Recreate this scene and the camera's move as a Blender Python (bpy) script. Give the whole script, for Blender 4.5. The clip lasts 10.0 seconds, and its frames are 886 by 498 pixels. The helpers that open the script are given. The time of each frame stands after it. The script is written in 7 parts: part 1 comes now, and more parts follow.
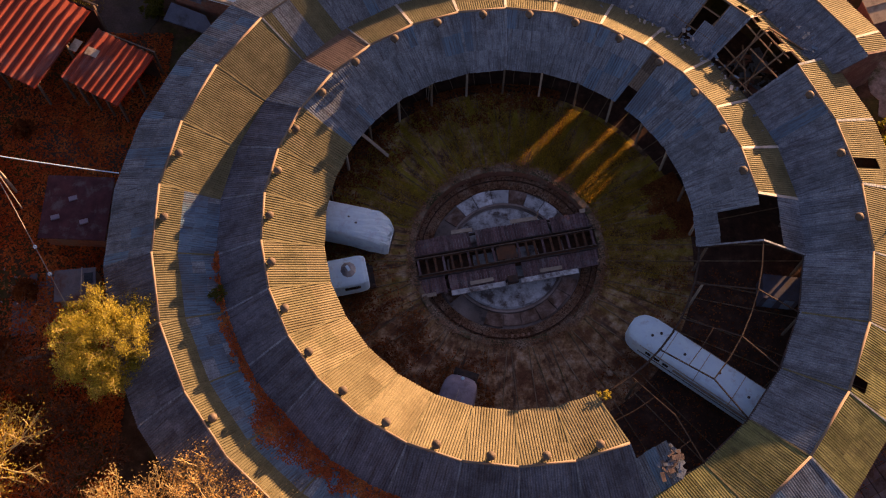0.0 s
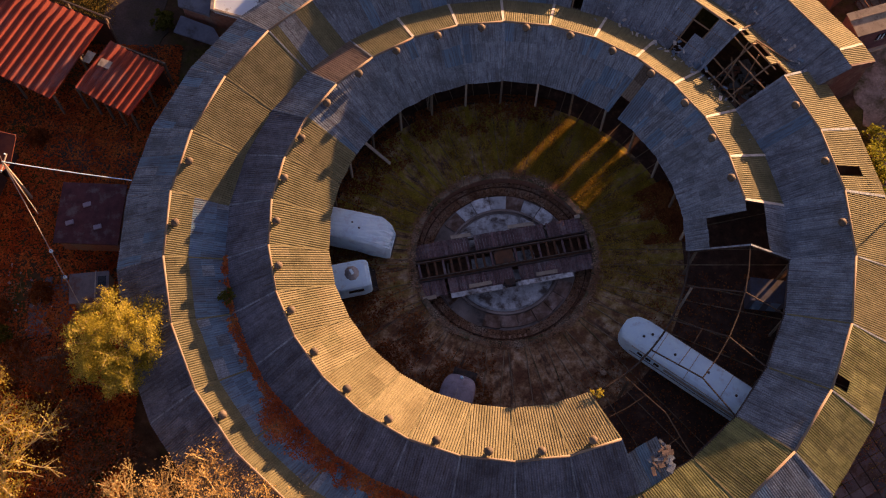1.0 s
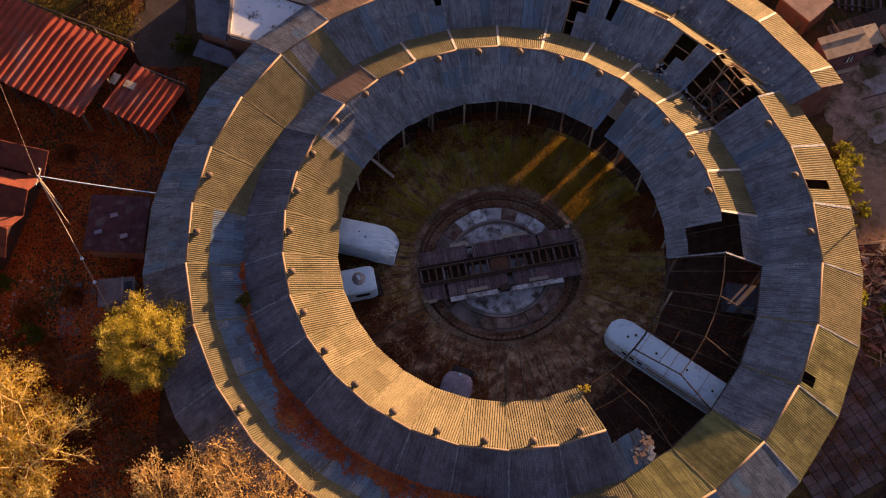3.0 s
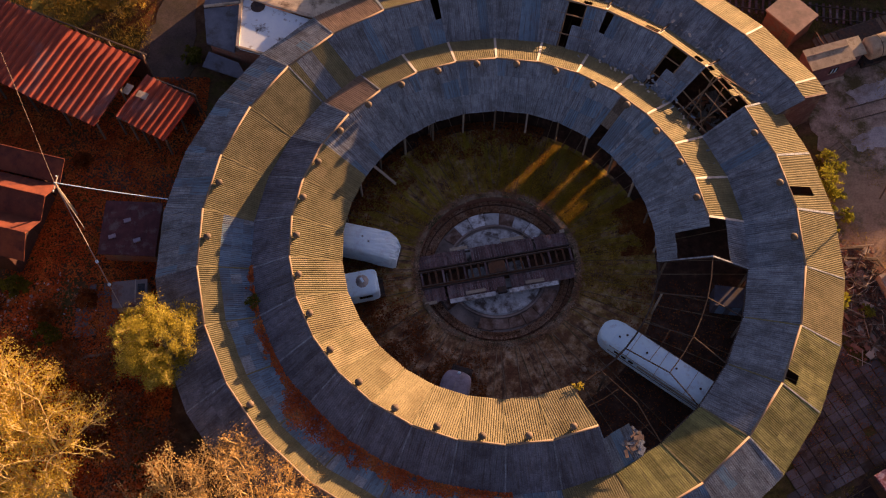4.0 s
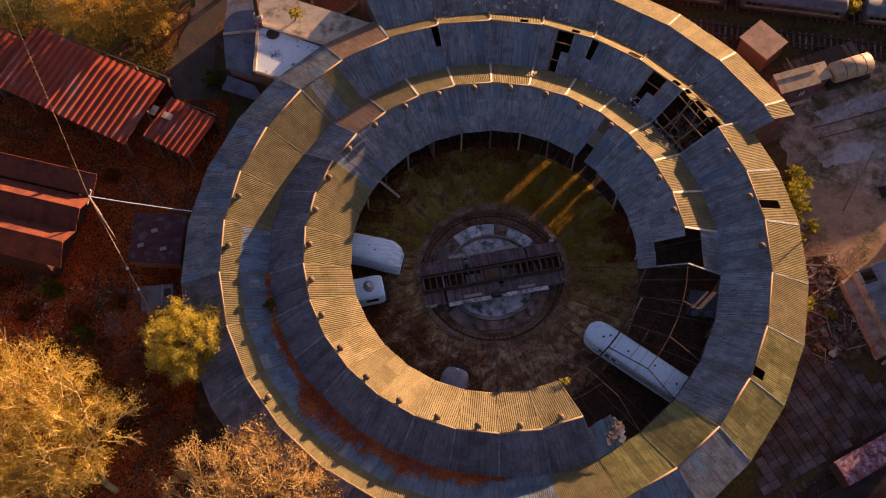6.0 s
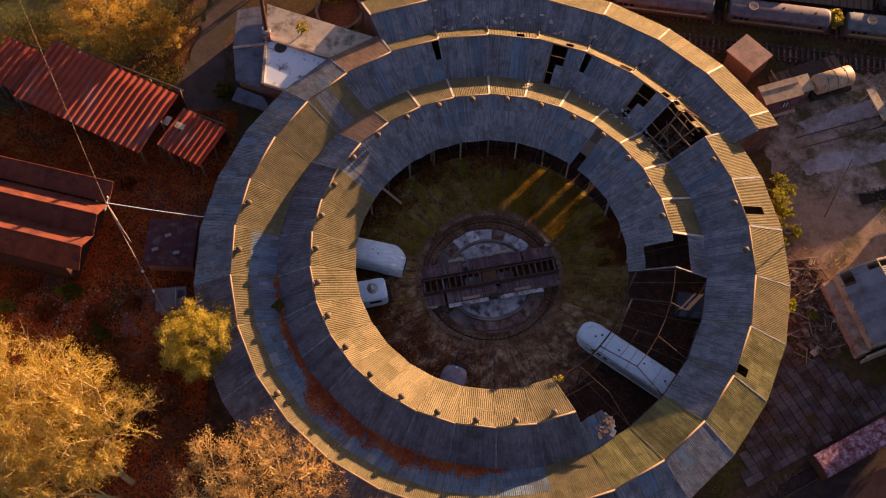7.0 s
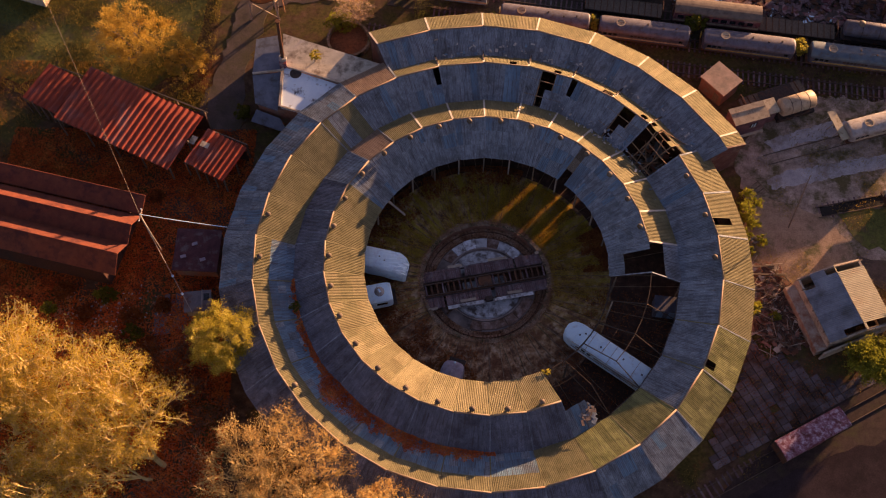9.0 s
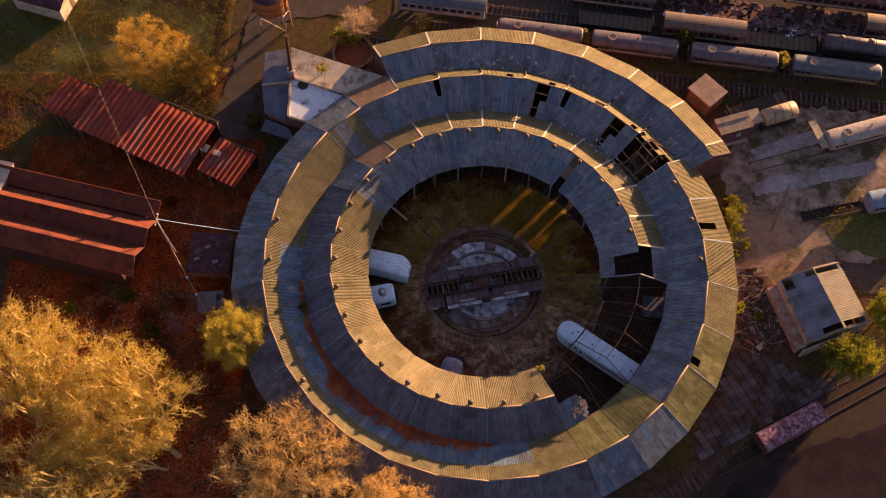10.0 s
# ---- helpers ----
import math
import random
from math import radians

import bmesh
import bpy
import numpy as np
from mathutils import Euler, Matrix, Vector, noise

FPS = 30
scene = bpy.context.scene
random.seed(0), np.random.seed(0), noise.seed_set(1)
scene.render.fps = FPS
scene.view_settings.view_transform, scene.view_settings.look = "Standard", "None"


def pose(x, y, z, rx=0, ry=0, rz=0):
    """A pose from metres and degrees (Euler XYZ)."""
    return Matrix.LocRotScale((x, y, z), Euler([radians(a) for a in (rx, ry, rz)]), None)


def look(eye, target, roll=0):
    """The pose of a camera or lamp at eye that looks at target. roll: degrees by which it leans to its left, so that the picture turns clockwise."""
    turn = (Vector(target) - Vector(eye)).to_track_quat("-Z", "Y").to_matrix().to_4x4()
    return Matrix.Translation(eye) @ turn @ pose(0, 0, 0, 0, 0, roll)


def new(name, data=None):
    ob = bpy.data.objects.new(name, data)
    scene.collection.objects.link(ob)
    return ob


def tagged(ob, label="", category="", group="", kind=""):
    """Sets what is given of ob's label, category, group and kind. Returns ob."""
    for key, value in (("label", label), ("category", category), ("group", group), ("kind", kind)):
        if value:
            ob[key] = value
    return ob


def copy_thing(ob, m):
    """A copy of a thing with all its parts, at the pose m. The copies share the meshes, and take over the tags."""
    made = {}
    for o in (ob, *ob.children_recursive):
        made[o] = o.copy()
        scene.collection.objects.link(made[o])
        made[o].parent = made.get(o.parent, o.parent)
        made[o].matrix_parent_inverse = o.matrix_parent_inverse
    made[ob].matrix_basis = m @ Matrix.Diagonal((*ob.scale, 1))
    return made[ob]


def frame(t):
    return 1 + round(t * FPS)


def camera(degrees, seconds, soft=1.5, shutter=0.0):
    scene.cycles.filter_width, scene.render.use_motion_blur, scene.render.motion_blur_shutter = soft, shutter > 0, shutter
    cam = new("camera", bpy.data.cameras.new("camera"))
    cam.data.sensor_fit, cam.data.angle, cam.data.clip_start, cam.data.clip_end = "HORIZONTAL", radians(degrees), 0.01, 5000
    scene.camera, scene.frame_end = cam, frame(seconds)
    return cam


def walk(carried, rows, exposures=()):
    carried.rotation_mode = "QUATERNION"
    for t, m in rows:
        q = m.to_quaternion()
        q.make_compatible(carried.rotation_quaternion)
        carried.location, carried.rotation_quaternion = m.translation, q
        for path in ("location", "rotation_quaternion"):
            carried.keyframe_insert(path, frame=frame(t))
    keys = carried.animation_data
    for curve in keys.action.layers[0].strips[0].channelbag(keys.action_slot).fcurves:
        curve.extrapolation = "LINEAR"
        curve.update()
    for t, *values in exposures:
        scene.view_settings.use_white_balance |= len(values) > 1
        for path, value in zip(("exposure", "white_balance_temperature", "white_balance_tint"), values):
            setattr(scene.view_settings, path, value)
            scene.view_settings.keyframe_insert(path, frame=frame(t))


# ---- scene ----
cam = camera(46.0, 10.0, 1.15)
EXPOSURES = [(0.0, 1.57, 7800, 60), (10.0, 1.57, 7900, 60)]
# seconds, eye, yaw, pitch, roll
ROWS = [
    (0.0, -5.07, -34.69, 82.47, 0.61, -67.01, 0.01),
    (0.5, -5.06, -35.35, 84.05, 0.62, -66.89, 0.01),
    (1.0, -5.04, -36.05, 85.66, 0.62, -66.77, 0.01),
    (1.5, -5.03, -36.77, 87.29, 0.62, -66.65, 0.01),
    (2.0, -5.01, -37.52, 88.98, 0.63, -66.54, 0.01),
    (2.5, -5.00, -38.30, 90.72, 0.63, -66.42, 0.01),
    (4.0, -4.95, -40.87, 96.39, 0.64, -66.06, 0.00),
    (4.5, -4.93, -41.81, 98.46, 0.64, -65.94, 0.00),
    (5.0, -4.91, -42.80, 100.63, 0.65, -65.82, 0.00),
    (5.5, -4.89, -43.83, 102.90, 0.65, -65.70, 0.00),
    (7.0, -4.83, -47.29, 110.38, 0.66, -65.34, -0.01),
    (7.5, -4.80, -48.57, 113.11, 0.67, -65.21, -0.02),
    (8.0, -4.78, -49.92, 115.95, 0.67, -65.09, -0.02),
    (8.5, -4.76, -51.34, 118.91, 0.68, -64.97, -0.02),
    (9.0, -4.73, -52.85, 121.98, 0.68, -64.85, -0.03),
    (9.5, -4.70, -54.44, 125.16, 0.68, -64.72, -0.03),
    (10.0, -4.68, -56.13, 128.45, 0.69, -64.60, -0.04),
]
walk(cam, [(t, pose(x, y, z, 0, 0, yaw) @ pose(0, 0, 0, 90 + pitch, 0, 0) @ pose(0, 0, 0, 0, 0, -roll)) for t, x, y, z, yaw, pitch, roll in ROWS], EXPOSURES)

# ---- light ----
SUN_AZ, SUN_EL = 44.0, 5.5
world = bpy.data.worlds.new("evening_sky")
scene.world = world
world.use_nodes = True
wn = world.node_tree
sky = wn.nodes.new("ShaderNodeTexSky")
sky.sky_type, sky.sun_disc = "NISHITA", False
sky.sun_elevation, sky.sun_rotation = radians(SUN_EL), radians(SUN_AZ)
sky.air_density, sky.dust_density, sky.ozone_density = 1.0, 1.2, 2.0
wn.links.new(sky.outputs[0], wn.nodes["Background"].inputs[0])
wn.nodes["Background"].inputs[1].default_value = 0.071
sun_data = bpy.data.lights.new("sun", "SUN")
sun_data.energy, sun_data.angle, sun_data.color = 5.0, radians(0.6), (1.0, 0.74, 0.35)
sun = new("sun", sun_data)
sun.matrix_world = look((math.sin(radians(SUN_AZ)) * 100, math.cos(radians(SUN_AZ)) * 100, 100 * math.tan(radians(SUN_EL))), (0, 0, 0))

# ---- materials ----
def mat(name, ramp, scale=1.0, rough=0.85, metal=0.0, bump=0.3, bump_scale=30.0, detail=6.0, stain=None, stain_scale=0.3, stain_at=(0.5, 0.65), vary=0.0, spec=0.3, stretch=(1, 1, 1), island=False, fine=None, streak=None, streak_at=(0.48, 0.66), leafy=0.0):
    """A procedural surface: a noise through a colour ramp, a second larger noise for stains, fine grain, bump,
    and brightness that varies from object to object (or from piece to piece of one mesh)."""
    m = bpy.data.materials.new(name)
    m.use_nodes = True
    nt = m.node_tree
    nd, ln = nt.nodes, nt.links
    bsdf = nd["Principled BSDF"]
    geo = nd.new("ShaderNodeNewGeometry")
    mp = nd.new("ShaderNodeMapping")
    mp.inputs["Scale"].default_value = stretch
    ln.new(geo.outputs["Position"], mp.inputs["Vector"])
    n1 = nd.new("ShaderNodeTexNoise")
    n1.inputs["Scale"].default_value, n1.inputs["Detail"].default_value, n1.inputs["Roughness"].default_value = scale, detail, 0.65
    ln.new(mp.outputs[0], n1.inputs["Vector"])
    cr = nd.new("ShaderNodeValToRGB")
    el = cr.color_ramp.elements
    for i, (p, c) in enumerate(ramp):
        e = el[i] if i < 2 else el.new(p)
        e.position, e.color = p, (*c, 1)
    ln.new(n1.outputs["Fac"], cr.inputs[0])
    col = cr.outputs[0]
    if stain:
        n2 = nd.new("ShaderNodeTexNoise")
        n2.inputs["Scale"].default_value, n2.inputs["Detail"].default_value, n2.inputs["Roughness"].default_value = stain_scale, 8.0, 0.7
        ln.new(geo.outputs["Position"], n2.inputs["Vector"])
        mr = nd.new("ShaderNodeMapRange")
        mr.inputs[1].default_value, mr.inputs[2].default_value = stain_at
        ln.new(n2.outputs["Fac"], mr.inputs[0])
        mx = nd.new("ShaderNodeMix")
        mx.data_type = "RGBA"
        ln.new(mr.outputs[0], mx.inputs[0])
        ln.new(col, mx.inputs[6])
        mx.inputs[7].default_value = (*stain, 1)
        col = mx.outputs[2]
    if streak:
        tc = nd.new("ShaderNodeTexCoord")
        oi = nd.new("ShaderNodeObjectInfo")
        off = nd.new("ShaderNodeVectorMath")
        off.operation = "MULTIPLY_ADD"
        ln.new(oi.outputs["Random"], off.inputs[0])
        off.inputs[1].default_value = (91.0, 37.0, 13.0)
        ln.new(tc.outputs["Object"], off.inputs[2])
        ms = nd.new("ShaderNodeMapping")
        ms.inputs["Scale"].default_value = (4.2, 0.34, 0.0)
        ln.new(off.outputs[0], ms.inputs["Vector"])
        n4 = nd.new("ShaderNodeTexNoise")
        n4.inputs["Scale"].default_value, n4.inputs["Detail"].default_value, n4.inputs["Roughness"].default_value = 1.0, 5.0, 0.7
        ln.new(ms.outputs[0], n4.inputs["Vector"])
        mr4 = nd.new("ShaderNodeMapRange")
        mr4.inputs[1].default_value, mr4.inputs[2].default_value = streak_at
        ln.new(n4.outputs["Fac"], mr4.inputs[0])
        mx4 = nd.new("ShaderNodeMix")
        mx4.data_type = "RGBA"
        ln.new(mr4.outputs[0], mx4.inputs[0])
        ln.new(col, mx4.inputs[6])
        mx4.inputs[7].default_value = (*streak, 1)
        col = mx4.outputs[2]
    n3 = nd.new("ShaderNodeTexNoise")
    n3.inputs["Scale"].default_value, n3.inputs["Detail"].default_value = bump_scale, 4.0
    ln.new(mp.outputs[0], n3.inputs["Vector"])
    if fine:
        mg = nd.new("ShaderNodeMix")
        mg.data_type, mg.blend_type = "RGBA", "OVERLAY"
        mg.inputs[0].default_value = fine
        ln.new(col, mg.inputs[6])
        ln.new(n3.outputs["Fac"], mg.inputs[7])
        col = mg.outputs[2]
    if vary:
        src = geo.outputs["Random Per Island"] if island else nd.new("ShaderNodeObjectInfo").outputs["Random"]
        mr2 = nd.new("ShaderNodeMapRange")
        mr2.inputs[3].default_value, mr2.inputs[4].default_value = 1 - vary, 1 + vary
        ln.new(src, mr2.inputs[0])
        hs = nd.new("ShaderNodeHueSaturation")
        ln.new(mr2.outputs[0], hs.inputs["Value"])
        ln.new(col, hs.inputs["Color"])
        col = hs.outputs[0]
    ln.new(col, bsdf.inputs["Base Color"])
    bsdf.inputs["Roughness"].default_value, bsdf.inputs["Metallic"].default_value = rough, metal
    bsdf.inputs["Specular IOR Level"].default_value = spec
    if bump:
        bp = nd.new("ShaderNodeBump")
        bp.inputs["Strength"].default_value, bp.inputs["Distance"].default_value = bump, 0.03
        ln.new(n3.outputs["Fac"], bp.inputs["Height"])
        ln.new(bp.outputs[0], bsdf.inputs["Normal"])
    if leafy:
        tr = nd.new("ShaderNodeBsdfTranslucent")
        ln.new(col, tr.inputs["Color"])
        ms2 = nd.new("ShaderNodeMixShader")
        ms2.inputs[0].default_value = leafy
        ln.new(bsdf.outputs[0], ms2.inputs[1])
        ln.new(tr.outputs[0], ms2.inputs[2])
        ln.new(ms2.outputs[0], nd["Material Output"].inputs["Surface"])
    return m


# Sun and shade baked into colour: ochre copies for lit slopes, blue-grey for shaded.
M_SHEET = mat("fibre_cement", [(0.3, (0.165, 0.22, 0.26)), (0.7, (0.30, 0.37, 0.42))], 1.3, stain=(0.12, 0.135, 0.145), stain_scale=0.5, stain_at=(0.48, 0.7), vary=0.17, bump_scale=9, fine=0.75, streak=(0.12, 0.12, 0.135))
M_SHEET_LIT = mat("fibre_cement_sunlit_ochre", [(0.3, (0.155, 0.145, 0.075)), (0.7, (0.24, 0.218, 0.118))], 1.0, stain=(0.135, 0.122, 0.062), stain_scale=0.6, stain_at=(0.52, 0.75), vary=0.11, bump_scale=9, fine=0.55, streak=(0.12, 0.105, 0.055), streak_at=(0.52, 0.74))
M_SHEET_LIT_PALE = mat("fibre_cement_sunlit_pale", [(0.3, (0.22, 0.196, 0.108)), (0.7, (0.28, 0.25, 0.145))], 0.8, stain=(0.18, 0.152, 0.082), vary=0.08, bump_scale=9, fine=0.5, streak=(0.16, 0.135, 0.075), streak_at=(0.54, 0.76))
M_SHEET_LIT_MID = mat("fibre_cement_sunlit_sandy", [(0.3, (0.165, 0.147, 0.078)), (0.7, (0.215, 0.192, 0.106))], 0.9, stain=(0.15, 0.127, 0.066), vary=0.09, bump_scale=9, fine=0.5, streak=(0.13, 0.108, 0.057), streak_at=(0.54, 0.76))
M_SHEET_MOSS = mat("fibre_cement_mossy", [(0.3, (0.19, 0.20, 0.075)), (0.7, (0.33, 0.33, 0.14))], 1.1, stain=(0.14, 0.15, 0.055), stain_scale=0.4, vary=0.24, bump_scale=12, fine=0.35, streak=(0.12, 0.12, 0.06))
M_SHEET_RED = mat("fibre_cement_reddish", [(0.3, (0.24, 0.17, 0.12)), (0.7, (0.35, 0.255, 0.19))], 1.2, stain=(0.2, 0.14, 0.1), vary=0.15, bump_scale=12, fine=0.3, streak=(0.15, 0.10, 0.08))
# blue-grey sheets; also paints the shaded band of the outer front slope
M_SHEET_BLUE = mat("blue_grey_sheet_and_shade", [(0.3, (0.10, 0.215, 0.305)), (0.7, (0.185, 0.335, 0.44))], 1.2, stain=(0.13, 0.15, 0.18), vary=0.18, bump_scale=12, fine=0.3, streak=(0.12, 0.125, 0.14))
M_SHEET_SHADE = mat("fibre_cement_shaded", [(0.3, (0.125, 0.14, 0.175)), (0.7, (0.22, 0.24, 0.285))], 1.3, stain=(0.085, 0.085, 0.10), stain_scale=0.5, stain_at=(0.48, 0.7), vary=0.18, bump_scale=9, fine=0.75, streak=(0.10, 0.09, 0.095))
M_CAP = mat("ridge_cap", [(0.3, (0.22, 0.175, 0.13)), (0.7, (0.33, 0.265, 0.20))], 2.0, stain=(0.25, 0.16, 0.11), stain_scale=1.0, vary=0.1)
M_FLASH = mat("mortar_flashing", [(0.3, (0.48, 0.45, 0.40)), (0.7, (0.68, 0.64, 0.57))], 3.0, stain=(0.3, 0.27, 0.22), stain_scale=1.5, vary=0.15)
M_TIMBER = mat("weathered_timber", [(0.3, (0.10, 0.075, 0.055)), (0.7, (0.23, 0.18, 0.135))], 5.0, vary=0.25, bump_scale=40)
M_BEAM = mat("dark_roof_timber", [(0.3, (0.03, 0.02, 0.016)), (0.7, (0.075, 0.052, 0.04))], 5.0, vary=0.35, bump_scale=40)
M_TIMBER_PALE = mat("bleached_timber", [(0.3, (0.28, 0.23, 0.18)), (0.7, (0.42, 0.36, 0.29))], 5.0, vary=0.2, bump_scale=40)
M_DECK = mat("dark_creosoted_timber", [(0.3, (0.075, 0.038, 0.04)), (0.7, (0.24, 0.15, 0.155))], 5.0, stain=(0.18, 0.16, 0.17), stain_scale=0.9, vary=0.35, bump_scale=40)
M_RUST = mat("rusted_iron", [(0.3, (0.09, 0.04, 0.025)), (0.7, (0.20, 0.085, 0.045))], 3.0, rough=0.8, metal=0.2, stain=(0.06, 0.045, 0.04), stain_scale=1.0, vary=0.15, bump_scale=50)
M_IRON = mat("dark_iron", [(0.3, (0.035, 0.03, 0.03)), (0.7, (0.085, 0.07, 0.065))], 3.0, rough=0.7, metal=0.4, stain=(0.12, 0.06, 0.04), stain_scale=1.5, vary=0.2, bump_scale=50)
M_RAIL = mat("worn_rail", [(0.3, (0.10, 0.07, 0.055)), (0.7, (0.20, 0.15, 0.12))], 4.0, rough=0.55, metal=0.6, vary=0.1)
M_CONC = mat("old_concrete", [(0.3, (0.44, 0.50, 0.53)), (0.7, (0.70, 0.76, 0.79))], 1.2, stain=(0.12, 0.095, 0.085), stain_scale=0.9, stain_at=(0.45, 0.62), vary=0.25, bump_scale=18, fine=0.3)
M_CONC_DARK = mat("stained_concrete", [(0.3, (0.20, 0.15, 0.13)), (0.7, (0.42, 0.35, 0.325))], 1.0, stain=(0.07, 0.06, 0.055), stain_scale=0.5, stain_at=(0.45, 0.66), vary=0.22, bump_scale=18, fine=0.3)
M_BRICK = mat("red_brick", [(0.3, (0.19, 0.08, 0.055)), (0.7, (0.34, 0.16, 0.11))], 4.0, stain=(0.2, 0.17, 0.14), stain_scale=0.6, vary=0.2, bump_scale=40)
M_PLASTER = mat("weathered_plaster", [(0.3, (0.40, 0.34, 0.27)), (0.7, (0.56, 0.49, 0.40))], 1.5, stain=(0.24, 0.19, 0.14), stain_scale=0.6, vary=0.1)
M_BLACK = mat("deep_dark", [(0.3, (0.012, 0.011, 0.011)), (0.7, (0.025, 0.022, 0.02))], 2.0)
M_LEAVES = mat("fallen_leaves", [(0.3, (0.13, 0.045, 0.02)), (0.7, (0.30, 0.12, 0.05))], 3.0, vary=0.35, island=True)

# ---- building kit ----
def pol(r, az, z=0.0):
    """A point by radius from the turntable's centre and bearing in degrees, clockwise from +y."""
    return Vector((r * math.sin(radians(az)), r * math.cos(radians(az)), z))


def part(name, bm, material, parent=None, label="", smooth=False):
    """Links a bmesh as one mesh object under parent."""
    me = bpy.data.meshes.new(name)
    bm.to_mesh(me)
    bm.free()
    if smooth:
        me.polygons.foreach_set("use_smooth", [True] * len(me.polygons))
    me.materials.append(material)
    ob = new(name, me)
    if parent:
        ob.parent = parent
    if label:
        ob["label"] = label
    return ob


def thing(name, label, category, group="", kind="", m=None):
    ob = new(name)
    ob.empty_display_size = 0.3
    if m is not None:
        ob.matrix_basis = m
    return tagged(ob, label, category, group, kind)


def B():
    return bmesh.new()


def box(bm, c, s, rz=0.0, m=None, taper=1.0):
    """A box with centre c and size s, turned rz degrees; taper narrows its top."""
    mm = (m or Matrix.Identity(4)) @ pose(*c, 0, 0, rz)
    v = [bm.verts.new(mm @ Vector((sx * s[0] / 2 * (taper if sz > 0 else 1), sy * s[1] / 2 * (taper if sz > 0 else 1), sz * s[2] / 2)))
         for sz in (-1, 1) for sx, sy in ((-1, -1), (1, -1), (1, 1), (-1, 1))]
    for f in ((3, 2, 1, 0), (4, 5, 6, 7), (0, 1, 5, 4), (1, 2, 6, 5), (2, 3, 7, 6), (3, 0, 4, 7)):
        bm.faces.new([v[i] for i in f])
    return bm


def bar(bm, p, q, w, h=None):
    """A straight beam from p to q, w wide and h high."""
    p, q = Vector(p), Vector(q)
    d = q - p
    h = h or w
    side = d.cross(Vector((0, 0, 1)))
    if side.length < 1e-4:
        side = Vector((1, 0, 0))
    side.normalize()
    up = side.cross(d).normalized()
    v = [bm.verts.new(e + side * a * w / 2 + up * b * h / 2) for e in (p, q) for a, b in ((-1, -1), (1, -1), (1, 1), (-1, 1))]
    for f in ((3, 2, 1, 0), (4, 5, 6, 7), (0, 1, 5, 4), (1, 2, 6, 5), (2, 3, 7, 6), (3, 0, 4, 7)):
        bm.faces.new([v[i] for i in f])
    return bm


def tube(bm, p, q, r0, r1=None, n=8, caps=True):
    """A round bar from p to q, radius r0 to r1."""
    p, q = Vector(p), Vector(q)
    r1 = r0 if r1 is None else r1
    d = (q - p).normalized()
    a = d.orthogonal().normalized()
    b = d.cross(a)
    rings = [[bm.verts.new(e + (a * math.cos(2 * math.pi * i / n) + b * math.sin(2 * math.pi * i / n)) * r) for i in range(n)] for e, r in ((p, r0), (q, r1))]
    for i in range(n):
        j = (i + 1) % n
        bm.faces.new((rings[0][i], rings[0][j], rings[1][j], rings[1][i]))
    if caps:
        bm.faces.new(rings[0][::-1])
        bm.faces.new(rings[1])
    return bm


def lathe(bm, prof, n=16, c=(0, 0, 0)):
    """A turned shape round the z axis from (radius, height) pairs."""
    c = Vector(c)
    rows = []
    for r, z in prof:
        if r < 1e-5:
            rows.append([bm.verts.new(c + Vector((0, 0, z)))])
        else:
            rows.append([bm.verts.new(c + Vector((r * math.cos(2 * math.pi * i / n), r * math.sin(2 * math.pi * i / n), z))) for i in range(n)])
    for a, b in zip(rows, rows[1:]):
        for i in range(n):
            j = (i + 1) % n
            f = [a[i % len(a)], a[j % len(a)], b[j % len(b)], b[i % len(b)]]
            f = [v for k, v in enumerate(f) if v not in f[:k]]
            if len(f) > 2:
                bm.faces.new(f)
    return bm


def prism(bm, pts, z0, z1, m=None):
    """An upright prism over a polygon of (x, y) points."""
    m = m or Matrix.Identity(4)
    lo = [bm.verts.new(m @ Vector((x, y, z0))) for x, y in pts]
    hi = [bm.verts.new(m @ Vector((x, y, z1))) for x, y in pts]
    bm.faces.new(lo[::-1])
    bm.faces.new(hi)
    for i in range(len(pts)):
        j = (i + 1) % len(pts)
        bm.faces.new((lo[i], lo[j], hi[j], hi[i]))
    return bm


def loft(bm, sections, caps=True):
    """A skin over closed rings of points with equal counts."""
    rows = [[bm.verts.new(p) for p in s] for s in sections]
    n = len(rows[0])
    for a, b in zip(rows, rows[1:]):
        for i in range(n):
            j = (i + 1) % n
            bm.faces.new((a[i], a[j], b[j], b[i]))
    if caps:
        bm.faces.new(rows[0][::-1])
        bm.faces.new(rows[-1])
    return bm


def arc_ring(bm, r0, r1, z0, z1, a0=0.0, a1=360.0, n=60):
    """A flat-topped curved kerb between two radii and two bearings."""
    full = a1 - a0 > 359.9
    cnt = n if full else n + 1
    rows = []
    for i in range(cnt):
        a = a0 + (a1 - a0) * i / n
        rows.append([bm.verts.new(pol(r, a, z)) for r, z in ((r0, z0), (r0, z1), (r1, z1), (r1, z0))])
    for i in range(n):
        p, q = rows[i], rows[(i + 1) % cnt]
        for k in range(4):
            l = (k + 1) % 4
            bm.faces.new((p[k], p[l], q[l], q[k]))
    if not full:
        bm.faces.new(rows[0])
        bm.faces.new(rows[-1][::-1])
    return bm


# one flute of a corrugated sheet: share of the pitch and height
FLUTE = ((0.0, 1.0), (0.5, 1.0), (0.64, -1.0), (0.86, -1.0))
PITCH, WAVE = 0.2, 0.034


RIB = ((0.0, 1.0), (0.16, 1.0), (0.46, -1.0), (0.70, -1.0))


